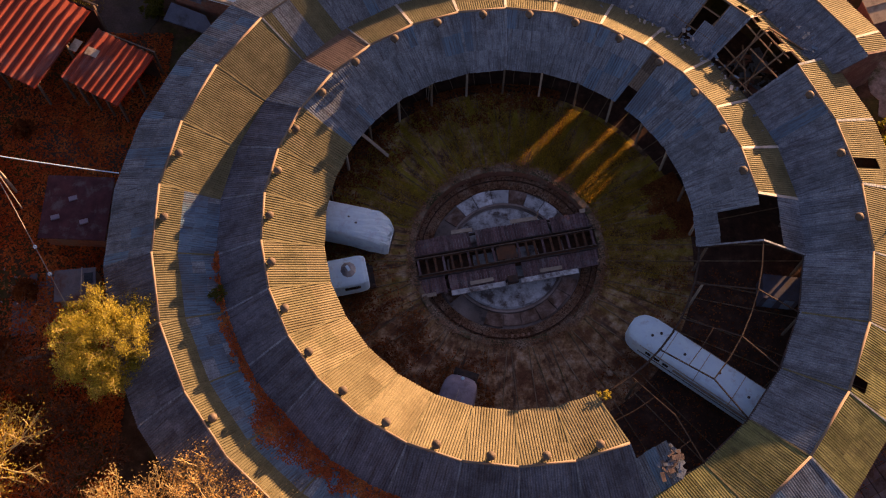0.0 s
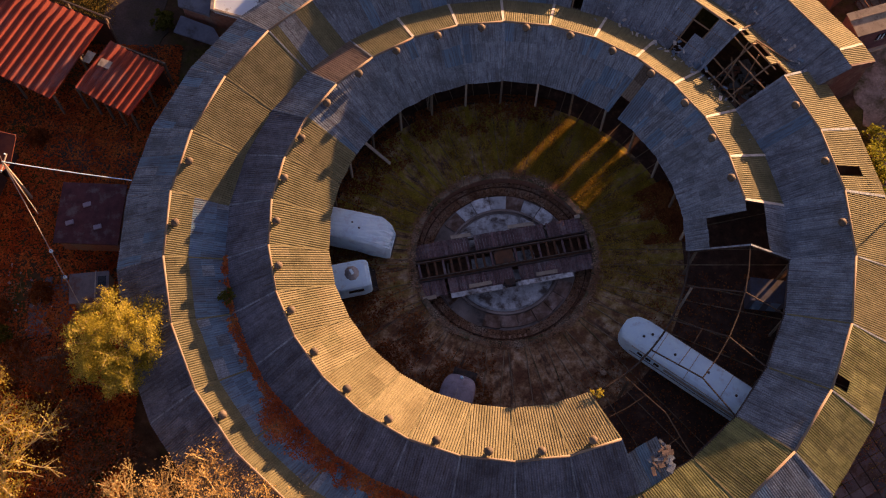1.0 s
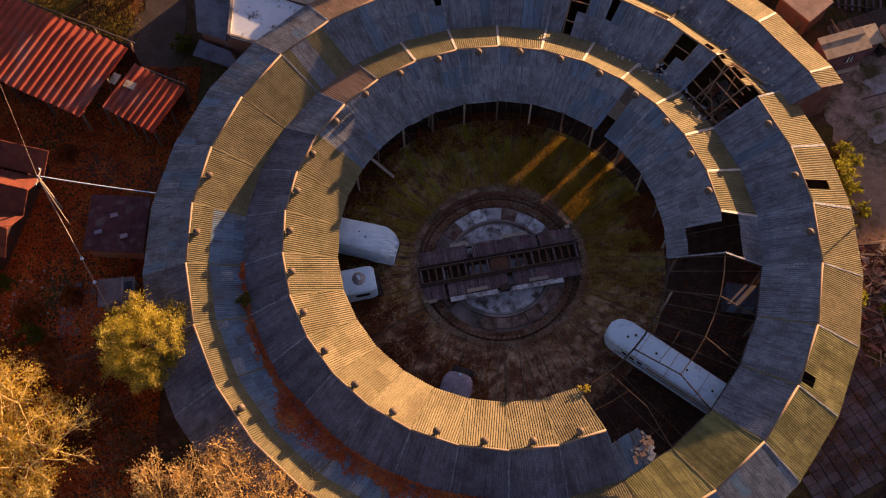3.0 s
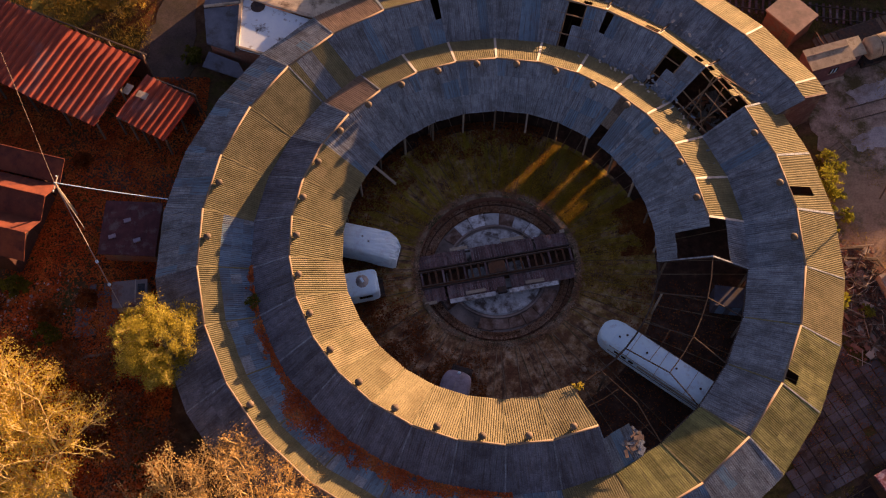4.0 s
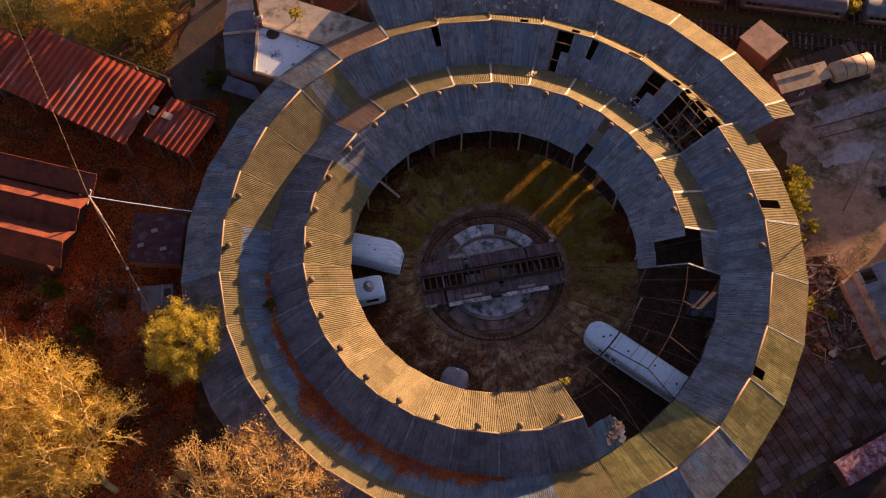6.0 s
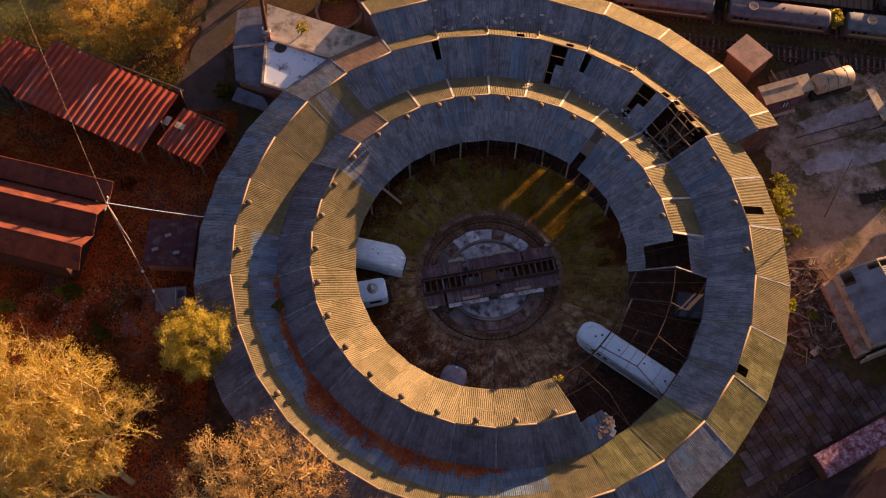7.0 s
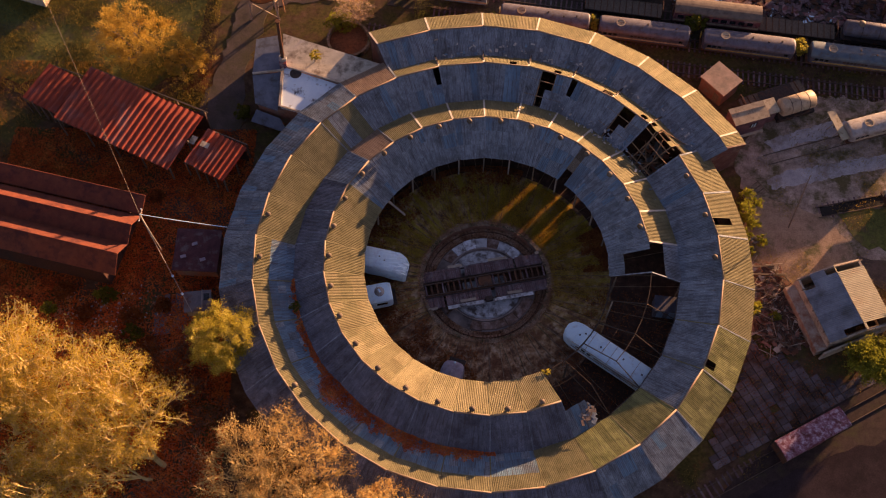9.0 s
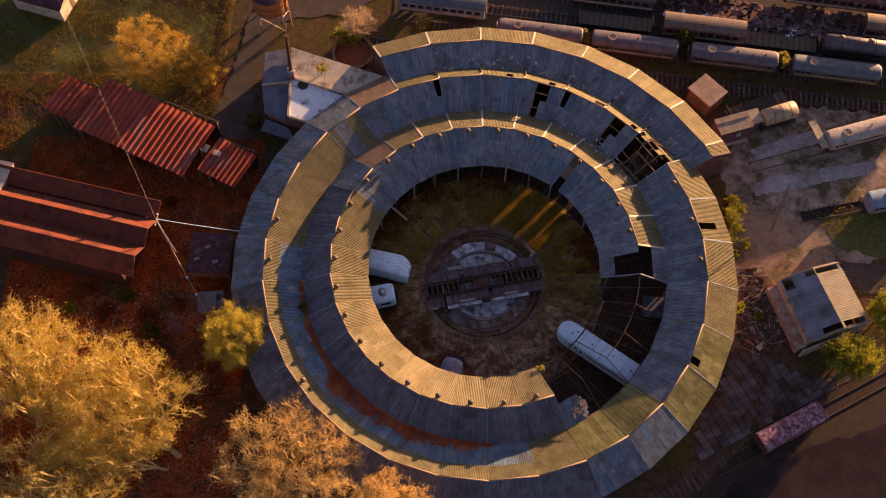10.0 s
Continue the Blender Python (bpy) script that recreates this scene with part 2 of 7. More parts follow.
def sheet_mesh(u0, u1, span, pitch=PITCH, wave=WAVE, flute=FLUTE):
    """One corrugated sheet between u0 and u1 in its own plane; span(u) gives its lower and upper end. A flat underside closes it."""
    n = max(1, int(round((u1 - u0) / pitch)))
    step = (u1 - u0) / n
    top = []
    for i in range(n):
        for f, h in flute:
            u = u0 + (i + f) * step
            lo, hi = span(u)
            if hi - lo > 0.05:
                top.append((u, lo, hi, h * wave))
    lo, hi = span(u1)
    if hi - lo > 0.05:
        top.append((u1, lo, hi, wave))
    k = len(top)
    if k < 2:
        return None
    verts, faces = [], []
    for u, lo, hi, z in top:
        verts += [(u, lo, z), (u, hi, z)]
    for i in range(k - 1):
        a = 2 * i
        faces.append((a, a + 2, a + 3, a + 1))
    b = len(verts)
    for u, lo, hi, z in (top[0], top[k // 2], top[-1]):
        verts += [(u, lo, -wave - 0.008), (u, hi, -wave - 0.008)]
    faces += [(b, b + 1, b + 3, b + 2), (b + 2, b + 3, b + 5, b + 4)]
    me = bpy.data.meshes.new("sheet")
    me.from_pydata(verts, [], faces)
    return me

# ---- ground ----
A0 = -0.6      # bearing of the first bay joint
BAY = 12.0
R_PIT = 8.2


def ground_material():
    """Soil, moss and short grass, mixed by noises; grass where the rail yard and the field lie."""
    m = bpy.data.materials.new("yard_ground")
    m.use_nodes = True
    nd, ln = m.node_tree.nodes, m.node_tree.links
    bsdf = nd["Principled BSDF"]
    geo = nd.new("ShaderNodeNewGeometry")

    def noise_tex(scale, detail=8.0, rough=0.65):
        n = nd.new("ShaderNodeTexNoise")
        n.inputs["Scale"].default_value, n.inputs["Detail"].default_value, n.inputs["Roughness"].default_value = scale, detail, rough
        ln.new(geo.outputs["Position"], n.inputs["Vector"])
        return n.outputs["Fac"]

    def ramp(src, stops):
        r = nd.new("ShaderNodeValToRGB")
        for i, (p, c) in enumerate(stops):
            e = r.color_ramp.elements[i] if i < 2 else r.color_ramp.elements.new(p)
            e.position, e.color = p, (*c, 1)
        ln.new(src, r.inputs[0])
        return r.outputs[0]

    def mix(fac, a, b):
        x = nd.new("ShaderNodeMix")
        x.data_type = "RGBA"
        ln.new(fac, x.inputs[0])
        ln.new(a, x.inputs[6])
        ln.new(b, x.inputs[7])
        return x.outputs[2]

    def rng(src, lo, hi):
        r = nd.new("ShaderNodeMapRange")
        r.inputs[1].default_value, r.inputs[2].default_value = lo, hi
        ln.new(src, r.inputs[0])
        return r.outputs[0]

    soil = ramp(noise_tex(0.9), [(0.3, (0.055, 0.03, 0.018)), (0.55, (0.12, 0.07, 0.044)), (0.75, (0.19, 0.12, 0.076))])
    grass = ramp(noise_tex(2.2), [(0.3, (0.045, 0.042, 0.012)), (0.55, (0.095, 0.082, 0.024)), (0.75, (0.16, 0.125, 0.04))])
    leaf = ramp(noise_tex(3.5), [(0.3, (0.075, 0.028, 0.013)), (0.5, (0.16, 0.056, 0.022)), (0.7, (0.27, 0.105, 0.038))])
    g = mix(rng(noise_tex(0.16), 0.47, 0.57), soil, grass)
    g = mix(rng(noise_tex(0.11, 10.0, 0.7), 0.56, 0.64), g, leaf)
    sep = nd.new("ShaderNodeSeparateXYZ")
    ln.new(geo.outputs["Position"], sep.inputs[0])
    wob = nd.new("ShaderNodeMath")
    wob.operation = "MULTIPLY_ADD"
    ln.new(noise_tex(0.08), wob.inputs[0])
    wob.inputs[1].default_value = 24.0
    ln.new(sep.outputs[1], wob.inputs[2])
    g = mix(rng(wob.outputs[0], 44.0, 50.0), g, mix(rng(noise_tex(0.35), 0.42, 0.62), grass, soil))
    fine = noise_tex(14.0, 5.0)
    ov = nd.new("ShaderNodeMix")
    ov.data_type, ov.blend_type = "RGBA", "OVERLAY"
    ov.inputs[0].default_value = 0.5
    ln.new(g, ov.inputs[6])
    ln.new(fine, ov.inputs[7])
    ln.new(ov.outputs[2], bsdf.inputs["Base Color"])
    bsdf.inputs["Roughness"].default_value = 0.95
    bsdf.inputs["Specular IOR Level"].default_value = 0.15
    bp = nd.new("ShaderNodeBump")
    bp.inputs["Strength"].default_value, bp.inputs["Distance"].default_value = 0.6, 0.06
    ln.new(noise_tex(5.0), bp.inputs["Height"])
    ln.new(bp.outputs[0], bsdf.inputs["Normal"])
    return m


M_GROUND = ground_material()


def court_material():
    """Trodden soil of the court: grey-brown earth with mossy strips that run out from the turntable between the rails."""
    m = mat("court_soil", [(0.36, (0.11, 0.04, 0.018)), (0.5, (0.40, 0.215, 0.11)), (0.66, (0.54, 0.39, 0.27))], 1.3, bump=0.6, bump_scale=6, stain=(0.16, 0.06, 0.03), stain_scale=0.35, stain_at=(0.47, 0.6), fine=0.7)
    nd, ln = m.node_tree.nodes, m.node_tree.links
    bsdf = nd["Principled BSDF"]
    old = bsdf.inputs["Base Color"].links[0].from_socket
    geo = nd.new("ShaderNodeNewGeometry")
    sep = nd.new("ShaderNodeSeparateXYZ")
    ln.new(geo.outputs["Position"], sep.inputs[0])
    ang = nd.new("ShaderNodeMath")
    ang.operation = "ARCTAN2"
    ln.new(sep.outputs[0], ang.inputs[0])
    ln.new(sep.outputs[1], ang.inputs[1])
    rad = nd.new("ShaderNodeVectorMath")
    rad.operation = "LENGTH"
    ln.new(geo.outputs["Position"], rad.inputs[0])
    cmb = nd.new("ShaderNodeCombineXYZ")
    a2 = nd.new("ShaderNodeMath")
    a2.operation = "MULTIPLY"
    a2.inputs[1].default_value = 13.0
    ln.new(ang.outputs[0], a2.inputs[0])
    r2 = nd.new("ShaderNodeMath")
    r2.operation = "MULTIPLY"
    r2.inputs[1].default_value = 0.16
    ln.new(rad.outputs["Value"], r2.inputs[0])
    ln.new(a2.outputs[0], cmb.inputs[0])
    ln.new(r2.outputs[0], cmb.inputs[1])
    nz = nd.new("ShaderNodeTexNoise")
    nz.inputs["Scale"].default_value, nz.inputs["Detail"].default_value, nz.inputs["Roughness"].default_value = 1.5, 8.0, 0.68
    ln.new(cmb.outputs[0], nz.inputs["Vector"])
    mr = nd.new("ShaderNodeMapRange")
    mr.inputs[1].default_value, mr.inputs[2].default_value = 0.44, 0.58
    ln.new(nz.outputs["Fac"], mr.inputs[0])
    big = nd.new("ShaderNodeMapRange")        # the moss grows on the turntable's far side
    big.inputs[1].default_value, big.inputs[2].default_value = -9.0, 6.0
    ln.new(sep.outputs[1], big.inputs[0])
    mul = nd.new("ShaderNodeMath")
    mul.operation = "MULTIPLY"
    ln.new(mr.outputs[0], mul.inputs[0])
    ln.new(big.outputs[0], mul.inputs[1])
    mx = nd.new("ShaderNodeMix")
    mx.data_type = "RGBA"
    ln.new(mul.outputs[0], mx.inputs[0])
    oil = nd.new("ShaderNodeMapRange")        # oil soaked in along the tracks
    oil.inputs[1].default_value, oil.inputs[2].default_value, oil.inputs[3].default_value, oil.inputs[4].default_value = 0.36, 0.47, 0.85, 0.0
    ln.new(nz.outputs["Fac"], oil.inputs[0])
    soak = nd.new("ShaderNodeMix")
    soak.data_type = "RGBA"
    ln.new(oil.outputs[0], soak.inputs[0])
    ln.new(old, soak.inputs[6])
    soak.inputs[7].default_value = (0.07, 0.04, 0.03, 1)
    ln.new(soak.outputs[2], mx.inputs[6])
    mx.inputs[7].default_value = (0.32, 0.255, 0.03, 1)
    ln.new(mx.outputs[2], bsdf.inputs["Base Color"])
    return m


M_COURT = court_material()
M_STALLFLOOR = mat("dark_stall_floor", [(0.3, (0.032, 0.013, 0.009)), (0.55, (0.078, 0.035, 0.023)), (0.75, (0.17, 0.09, 0.06))], 1.1, stain=(0.05, 0.025, 0.018), stain_scale=0.4, bump=0.5, bump_scale=6, fine=0.4)


def ground():
    bm = B()
    radii = [R_PIT + 0.02, 9, 10, 11.5, 13, 14.5, 16, 18, 20.5, 23, 26, 29, 32, 35, 38, 42, 46, 51, 57, 64, 72, 82, 95, 115, 150, 220, 400, 900, 2500]
    n = 180
    rows = []
    for k, r in enumerate(radii):
        row = []
        for i in range(n):
            p = pol(r, 360 * i / n)
            h = 0.0 if k == 0 else 0.06 * noise.noise(p * 0.35) * min(1, (r - 8) / 3) - (0.05 if r < 82 else 0)
            row.append(bm.verts.new((p.x, p.y, h if r < 120 else 0)))
        rows.append(row)
    for a, b in zip(rows, rows[1:]):
        for i in range(n):
            j = (i + 1) % n
            f = bm.faces.new((a[j], a[i], b[i], b[j]))
            d = a[0].co.xy.length
            # court soil out to 15.9 m, darker stall floor from there to 31 m
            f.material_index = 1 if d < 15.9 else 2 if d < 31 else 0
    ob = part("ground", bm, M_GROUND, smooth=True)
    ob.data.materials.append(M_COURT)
    ob.data.materials.append(M_STALLFLOOR)
    return tagged(ob, "dark bare soil with moss, short grass and fallen leaves", "ground", kind="structure")


ground()

# ---- roundhouse ----
# radius and height of the inner eave, the inner ridge, the valley, the outer ridge, the outer eave, and the annexe
EAVE, RIDGE, VALLEY, RIDGE2, EAVE2 = (15.21, 5.15), (19.8, 7.48), (23.75, 5.4), (28.4, 7.24), (32.6, 5.25)
VALLEY3, RIDGE3, EAVE3 = (30.8, 5.55), (34.85, 6.55), (38.15, 5.05)


def slope_frame(k, lo, hi, lift=0.0):
    """Frame of a roof slope in bay k (it may be a half number): u along the lower edge, v up the slope, and the half width as a function of v."""
    am = A0 + BAY * (k + 0.5)
    half = radians(BAY / 2)
    c = math.cos(half)
    p, q = pol(lo[0] * c, am, lo[1] + lift), pol(hi[0] * c, am, hi[1] + lift)
    vdir = (q - p)
    length = vdir.length
    vdir.normalize()
    udir = pol(1, am + 90)
    if hi[0] < lo[0]:
        udir = -udir
    w = udir.cross(vdir)
    m = Matrix((udir, vdir, w)).transposed().to_4x4()
    m.translation = p
    w0, w1 = lo[0] * math.sin(half), hi[0] * math.sin(half)
    return m, length, w0, w1


def lay_slope(parent, k, lo, hi, pick, rows=1, gaps=(), cover=0.98, gap_u=None):
    """Lays the corrugated sheets of one roof slope. pick(row, col, rnd) gives the material or None for a missing sheet."""
    m, length, w0, w1 = slope_frame(k, lo, hi)
    rnd = random.Random(int(k * 131 + lo[0] * 7 + hi[0] * 3))
    wm = max(w0, w1)
    cols = max(1, int(round(2 * wm / cover)))
    step = 2 * wm / cols
    for c in range(cols):
        u0, u1 = -wm + c * step, -wm + (c + 1) * step
        for r in range(rows):
            mt = pick(r, c, cols, rnd)
            if mt is None:
                continue
            v0, v1 = length * r / rows, length * (r + 1) / rows + (0.12 if r < rows - 1 else 0.0)
            v0 -= 0.15 if r == 0 else 0.0

            def span(u, v0=v0, v1=v1):
                a, b = v0, v1
                if abs(w1 - w0) > 1e-6:
                    vs = (abs(u) - w0) / (w1 - w0) * length
                    if w1 > w0:
                        a = max(a, vs)
                    else:
                        b = min(b, vs)
                return a, b
            jit = Matrix.Translation((0, rnd.uniform(-0.03, 0.03), 0.008 * r + rnd.uniform(0, 0.008)))
            me = sheet_mesh(u0, u1, span)
            if me is None:
                continue
            me.materials.append(mt)
            sh = new("sheet", me)
            sh.parent, sh.matrix_basis = parent, m @ jit


def choose(table):
    """Picks a material by weights."""
    def f(rnd):
        x = rnd.random() * sum(w for w, _ in table)
        for w, mm in table:
            x -= w
            if x <= 0:
                return mm
        return table[-1][1]
    return f


GREY = choose([(8, M_SHEET), (1, M_SHEET_BLUE)])
WARM = choose([(12, M_SHEET_LIT), (1, M_SHEET_LIT_PALE)])
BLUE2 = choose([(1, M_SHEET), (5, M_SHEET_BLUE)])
BLUE = choose([(4, M_SHEET), (3, M_SHEET_BLUE)])

roundhouse = thing("roundhouse", "derelict ring-shaped railway roundhouse with corrugated fibre cement roofs", "roundhouse")
KIN = list(range(-17, 8))         # bays that keep their inner roof


def ring_part(name, label=""):
    bm = B()
    o = part(name, bm, M_TIMBER, roundhouse, label)
    return o


inner_slope = ring_part("inner_slope", "weathered corrugated roof slope facing the turntable")
inner_back = ring_part("inner_back_slope", "corrugated roof slope falling to the valley gutter")
outer_front = ring_part("outer_front_slope", "corrugated roof slope between valley gutter and outer ridge")
outer_back = ring_part("outer_back_slope", "corrugated roof slope falling to the outer eave")
annexe_front = ring_part("annexe_front_slope")
annexe_back = ring_part("annexe_back_slope")

for k in KIN:
    def pick(r, c, n, rnd, k=k):
        if k == 3 and c == 1:
            return None if r == 0 else M_TIMBER
        if k == 7 and r > 0 and c > 0:
            return None
        # bays facing the sun take the lit tones, the rest shaded grey
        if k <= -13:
            return M_SHEET_LIT_PALE if rnd.random() < 0.9 else M_SHEET_LIT_MID
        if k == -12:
            return M_SHEET_LIT_MID if r or c > 1 else M_SHEET_LIT_PALE
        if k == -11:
            return M_SHEET_LIT_PALE if r == 0 or (r == 2 and c < 3) or c == 0 else M_SHEET_LIT if (c + r) % 2 else M_SHEET_LIT_MID
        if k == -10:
            return M_SHEET_LIT_PALE if r == 0 or (r == 2 and c == n - 1) else M_SHEET_LIT if c > 1 else M_SHEET_LIT_MID
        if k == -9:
            return M_SHEET_LIT_PALE if (r == 0 and c > 0) or (r == 2 and c in (1, n - 1)) else M_SHEET_LIT
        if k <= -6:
            return M_SHEET_LIT_PALE if rnd.random() < 0.03 else M_SHEET_LIT
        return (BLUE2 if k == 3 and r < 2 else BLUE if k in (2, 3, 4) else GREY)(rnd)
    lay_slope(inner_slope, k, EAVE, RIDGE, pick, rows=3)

    def pick2(r, c, n, rnd, k=k):
        if k == 7 and r == 1 or k == 12 and (c > 2 or r == 1):
            return None
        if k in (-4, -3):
            return M_SHEET_RED if k == -4 else M_SHEET_LIT
        # slopes turned from the sun get the darker shade copy
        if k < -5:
            return M_SHEET_SHADE
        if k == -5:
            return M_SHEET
        return M_SHEET_LIT if k < 7 else GREY(rnd)
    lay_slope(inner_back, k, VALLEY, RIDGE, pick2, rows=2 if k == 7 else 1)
lay_slope(inner_back, 12, VALLEY, (20.9, 7.0), lambda r, c, n, rnd: BLUE(rnd) if c < n - 2 else None)
for k in range(-17, 13):
    def pick3(r, c, n, rnd, k=k):
        if k == 4 or (k == -2 and c == n - 1 and r == 1):
            return None
        if (k == 3 and c in (2, 3) and not (c == 3 and r == 0)) or (k == 1 and c in (2, 3) and not (c == 3 and r == 0)) or (k == 2 and c == 0 and r == 1):
            return None
        if k in (11, 12, -17):
            return M_SHEET_MOSS if k > 0 else M_SHEET_LIT
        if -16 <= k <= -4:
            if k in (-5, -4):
                return (M_SHEET if rnd.random() < 0.6 else M_SHEET_LIT) if k == -4 else M_SHEET_LIT
            # shadow of the inner ridge painted in: lower rows blue, sunlit rows ochre
            return BLUE2(rnd) if k < -7 and r < 3 else M_SHEET_LIT
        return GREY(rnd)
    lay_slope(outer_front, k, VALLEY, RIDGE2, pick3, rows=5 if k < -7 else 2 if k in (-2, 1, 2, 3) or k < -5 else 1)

    def pick4(r, c, n, rnd, k=k):
        if k == 9 and (r, c) == (2, 1) or k == 6 and c == 2 and r > 0:
            return None
        if r == 1 and (k == 4 and c in (0, 1, 3, 4, 6) or k == 0 and c == 2 or k == 1 and c == 2 or k == 2 and c in (0, 1) or k == 3 and c == 1):
            return None
        # sun-facing bays lit ochre, those turned away shaded grey or dark
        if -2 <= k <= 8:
            return M_SHEET_LIT
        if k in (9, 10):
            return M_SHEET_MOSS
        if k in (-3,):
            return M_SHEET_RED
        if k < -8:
            return M_SHEET_SHADE
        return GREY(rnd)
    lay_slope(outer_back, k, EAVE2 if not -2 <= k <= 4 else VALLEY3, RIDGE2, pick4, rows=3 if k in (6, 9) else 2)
# annexe: shaded grey on the front slope, sunlit ochre on the back
for k in range(-2, 5):
    lay_slope(annexe_front, k, VALLEY3, RIDGE3, lambda r, c, n, rnd: GREY(rnd))
    lay_slope(annexe_back, k, EAVE3, RIDGE3, lambda r, c, n, rnd: WARM(rnd))
lay_slope(annexe_front, 5, VALLEY3, RIDGE3, lambda r, c, n, rnd: GREY(rnd) if c < 2 else None)
lay_slope(annexe_back, 5, EAVE3, RIDGE3, lambda r, c, n, rnd: WARM(rnd) if c > n - 3 else None)

# ridge caps and joint flashings
for ks, ring in ((KIN, RIDGE), (range(-17, 13), RIDGE2), (range(-2, 5), RIDGE3)):
    for k in ks:
        if ring is RIDGE and k == 7 or ring is RIDGE2 and k == 4:
            continue
        a, b = A0 + BAY * k, A0 + BAY * (k + 1)
        part("ridge_cap", tube(B(), pol(ring[0], a, ring[1] + 0.05), pol(ring[0], b, ring[1] + 0.04), 0.1, n=10), M_CAP, roundhouse, smooth=True)
for k in range(-17, 14):
    a = A0 + BAY * k
    legs = [(VALLEY, RIDGE2), (EAVE2 if not -2 < k < 5 else VALLEY3, RIDGE2)]
    if k <= 8:
        legs += [(EAVE, RIDGE), (VALLEY, RIDGE)]
    if -2 <= k <= 5:
        legs += [(VALLEY3, RIDGE3), (EAVE3, RIDGE3)]
    for lo, hi in legs:
        # flashing tone follows the slope's light: pale or ochre where sunlit, grey where shaded
        part("joint_flashing", bar(B(), pol(lo[0], a, lo[1] + 0.05), pol(hi[0], a, hi[1] + 0.05), 0.13 + 0.1 * (-2 <= k <= 7), 0.06), M_FLASH if (lo, hi) in ((VALLEY, RIDGE), (VALLEY3, RIDGE2), (EAVE3, RIDGE3)) and -2 <= k <= 7 else M_SHEET_LIT if (k < -4 or k > 8) and (lo, hi) in ((EAVE, RIDGE), (VALLEY, RIDGE2)) else M_SHEET, roundhouse)

# valley gutter
part("valley_gutter", arc_ring(B(), VALLEY[0] - 0.25, VALLEY[0] + 0.25, VALLEY[1] - 0.16, VALLEY[1] - 0.06, n=30), M_IRON, roundhouse)


# outer wall, posts, rafters
# brick of the annexe ends, darkened to plum to carry their shade
M_DUSK = mat("shaded_plum_brick", [(0.3, (0.06, 0.034, 0.034)), (0.7, (0.12, 0.072, 0.07))], 3.0, stain=(0.16, 0.14, 0.12), stain_scale=0.6, bump_scale=40)
def wall_bay(k, r, top, wins, z0=0.5, z1=4.5):
    """One straight wall bay with tall window openings; wins are their middles along the bay, 0 to 1."""
    a, b = A0 + BAY * k, A0 + BAY * (k + 1)
    p, q = pol(r, a), pol(r, b)
    n = (q - p).length
    bm = B()
    cuts = [0.0]
    for x, w in wins:
        cuts += [x - w / n / 2, x + w / n / 2]
    cuts.append(1.0)

    def piece(s, e, lo, hi):
        bar(bm, p.lerp(q, s) + Vector((0, 0, (lo + hi) / 2)), p.lerp(q, e) + Vector((0, 0, (lo + hi) / 2)), 0.4, hi - lo)
    for i in range(0, len(cuts), 2):
        piece(cuts[i], cuts[i + 1], 0, top)
    for x, w in wins:
        piece(x - w / n / 2, x + w / n / 2, 0, z0)
        piece(x - w / n / 2, x + w / n / 2, z1, top)
    return part("wall", bm, M_BRICK, roundhouse, "stained red brick outer wall")


for k in range(-17, 13):
    if -2 <= k < 5:
        wall_bay(k, 37.6, 4.9, {2: ((0.27, 0.7),), 3: ((0.062, 0.9), (0.53, 0.5), (0.86, 1.6))}.get(k, ()), 0.2, 2.95 if k == 3 else 2.4)
    else:
        wall_bay(k, 32.0, 5.1, {5: (), 6: ((0.72, 1.3),), 7: (), 8: ()}.get(k, ((0.3, 1.1), (0.7, 1.1))))
for a in (A0 - 2 * BAY, A0 + 5 * BAY + 2.9):
    part("wall", bar(B(), pol(31.4, a, 2.3), pol(37.4, a, 2.3), 0.35, 4.6), M_DUSK, roundhouse)
    bm = B()
    v = [bm.verts.new(pol(rr, a + da, z)) for da in (-0.25, 0.25) for rr, z in ((VALLEY3[0], VALLEY3[1] - 0.05), (RIDGE3[0], RIDGE3[1] - 0.05), (EAVE3[0], EAVE3[1] - 0.05), (EAVE3[0] - 0.2, 4.5), (VALLEY3[0], 4.5))]
    bm.faces.new(v[:5])
    bm.faces.new(v[5:][::-1])
    for i in range(5):
        bm.faces.new((v[i], v[(i + 1) % 5], v[5 + (i + 1) % 5], v[5 + i]))
    bmesh.ops.recalc_face_normals(bm, faces=bm.faces)
    part("gable_wall", bm, M_DUSK, roundhouse, "brick gable end in a shaded plum tone")
for k in range(-17, 14):
    a = A0 + BAY * k
    for r, h in ((15.9, 5.2), (23.85, 5.2)):
        if r < 20 and k in (10, 11):
            continue
        part("post", box(B(), pol(r, a, h / 2), (0.18, 0.18, h), -a), M_TIMBER_PALE if r < 20 and k % 2 else M_TIMBER, roundhouse)
    chain = [(EAVE, RIDGE), (RIDGE, VALLEY), (VALLEY, RIDGE2), (RIDGE2, EAVE2)]
    for i, (s, e) in enumerate(chain):
        part("rafter", bar(B(), pol(s[0], a, s[1] - 0.16), pol(e[0], a, e[1] - 0.16), 0.08 if k > 8 and i < 2 else 0.14, 0.2 if k <= 8 or i > 1 else 0.12), M_BEAM, roundhouse)

# bared timbers: the open bay of the outer ring, the holes, and the roofless stalls
def slope_pt(az, s, e, f, drop=0.14):
    p, q = pol(s[0], az, s[1] - drop), pol(e[0], az, e[1] - drop)
    return p.lerp(q, f)


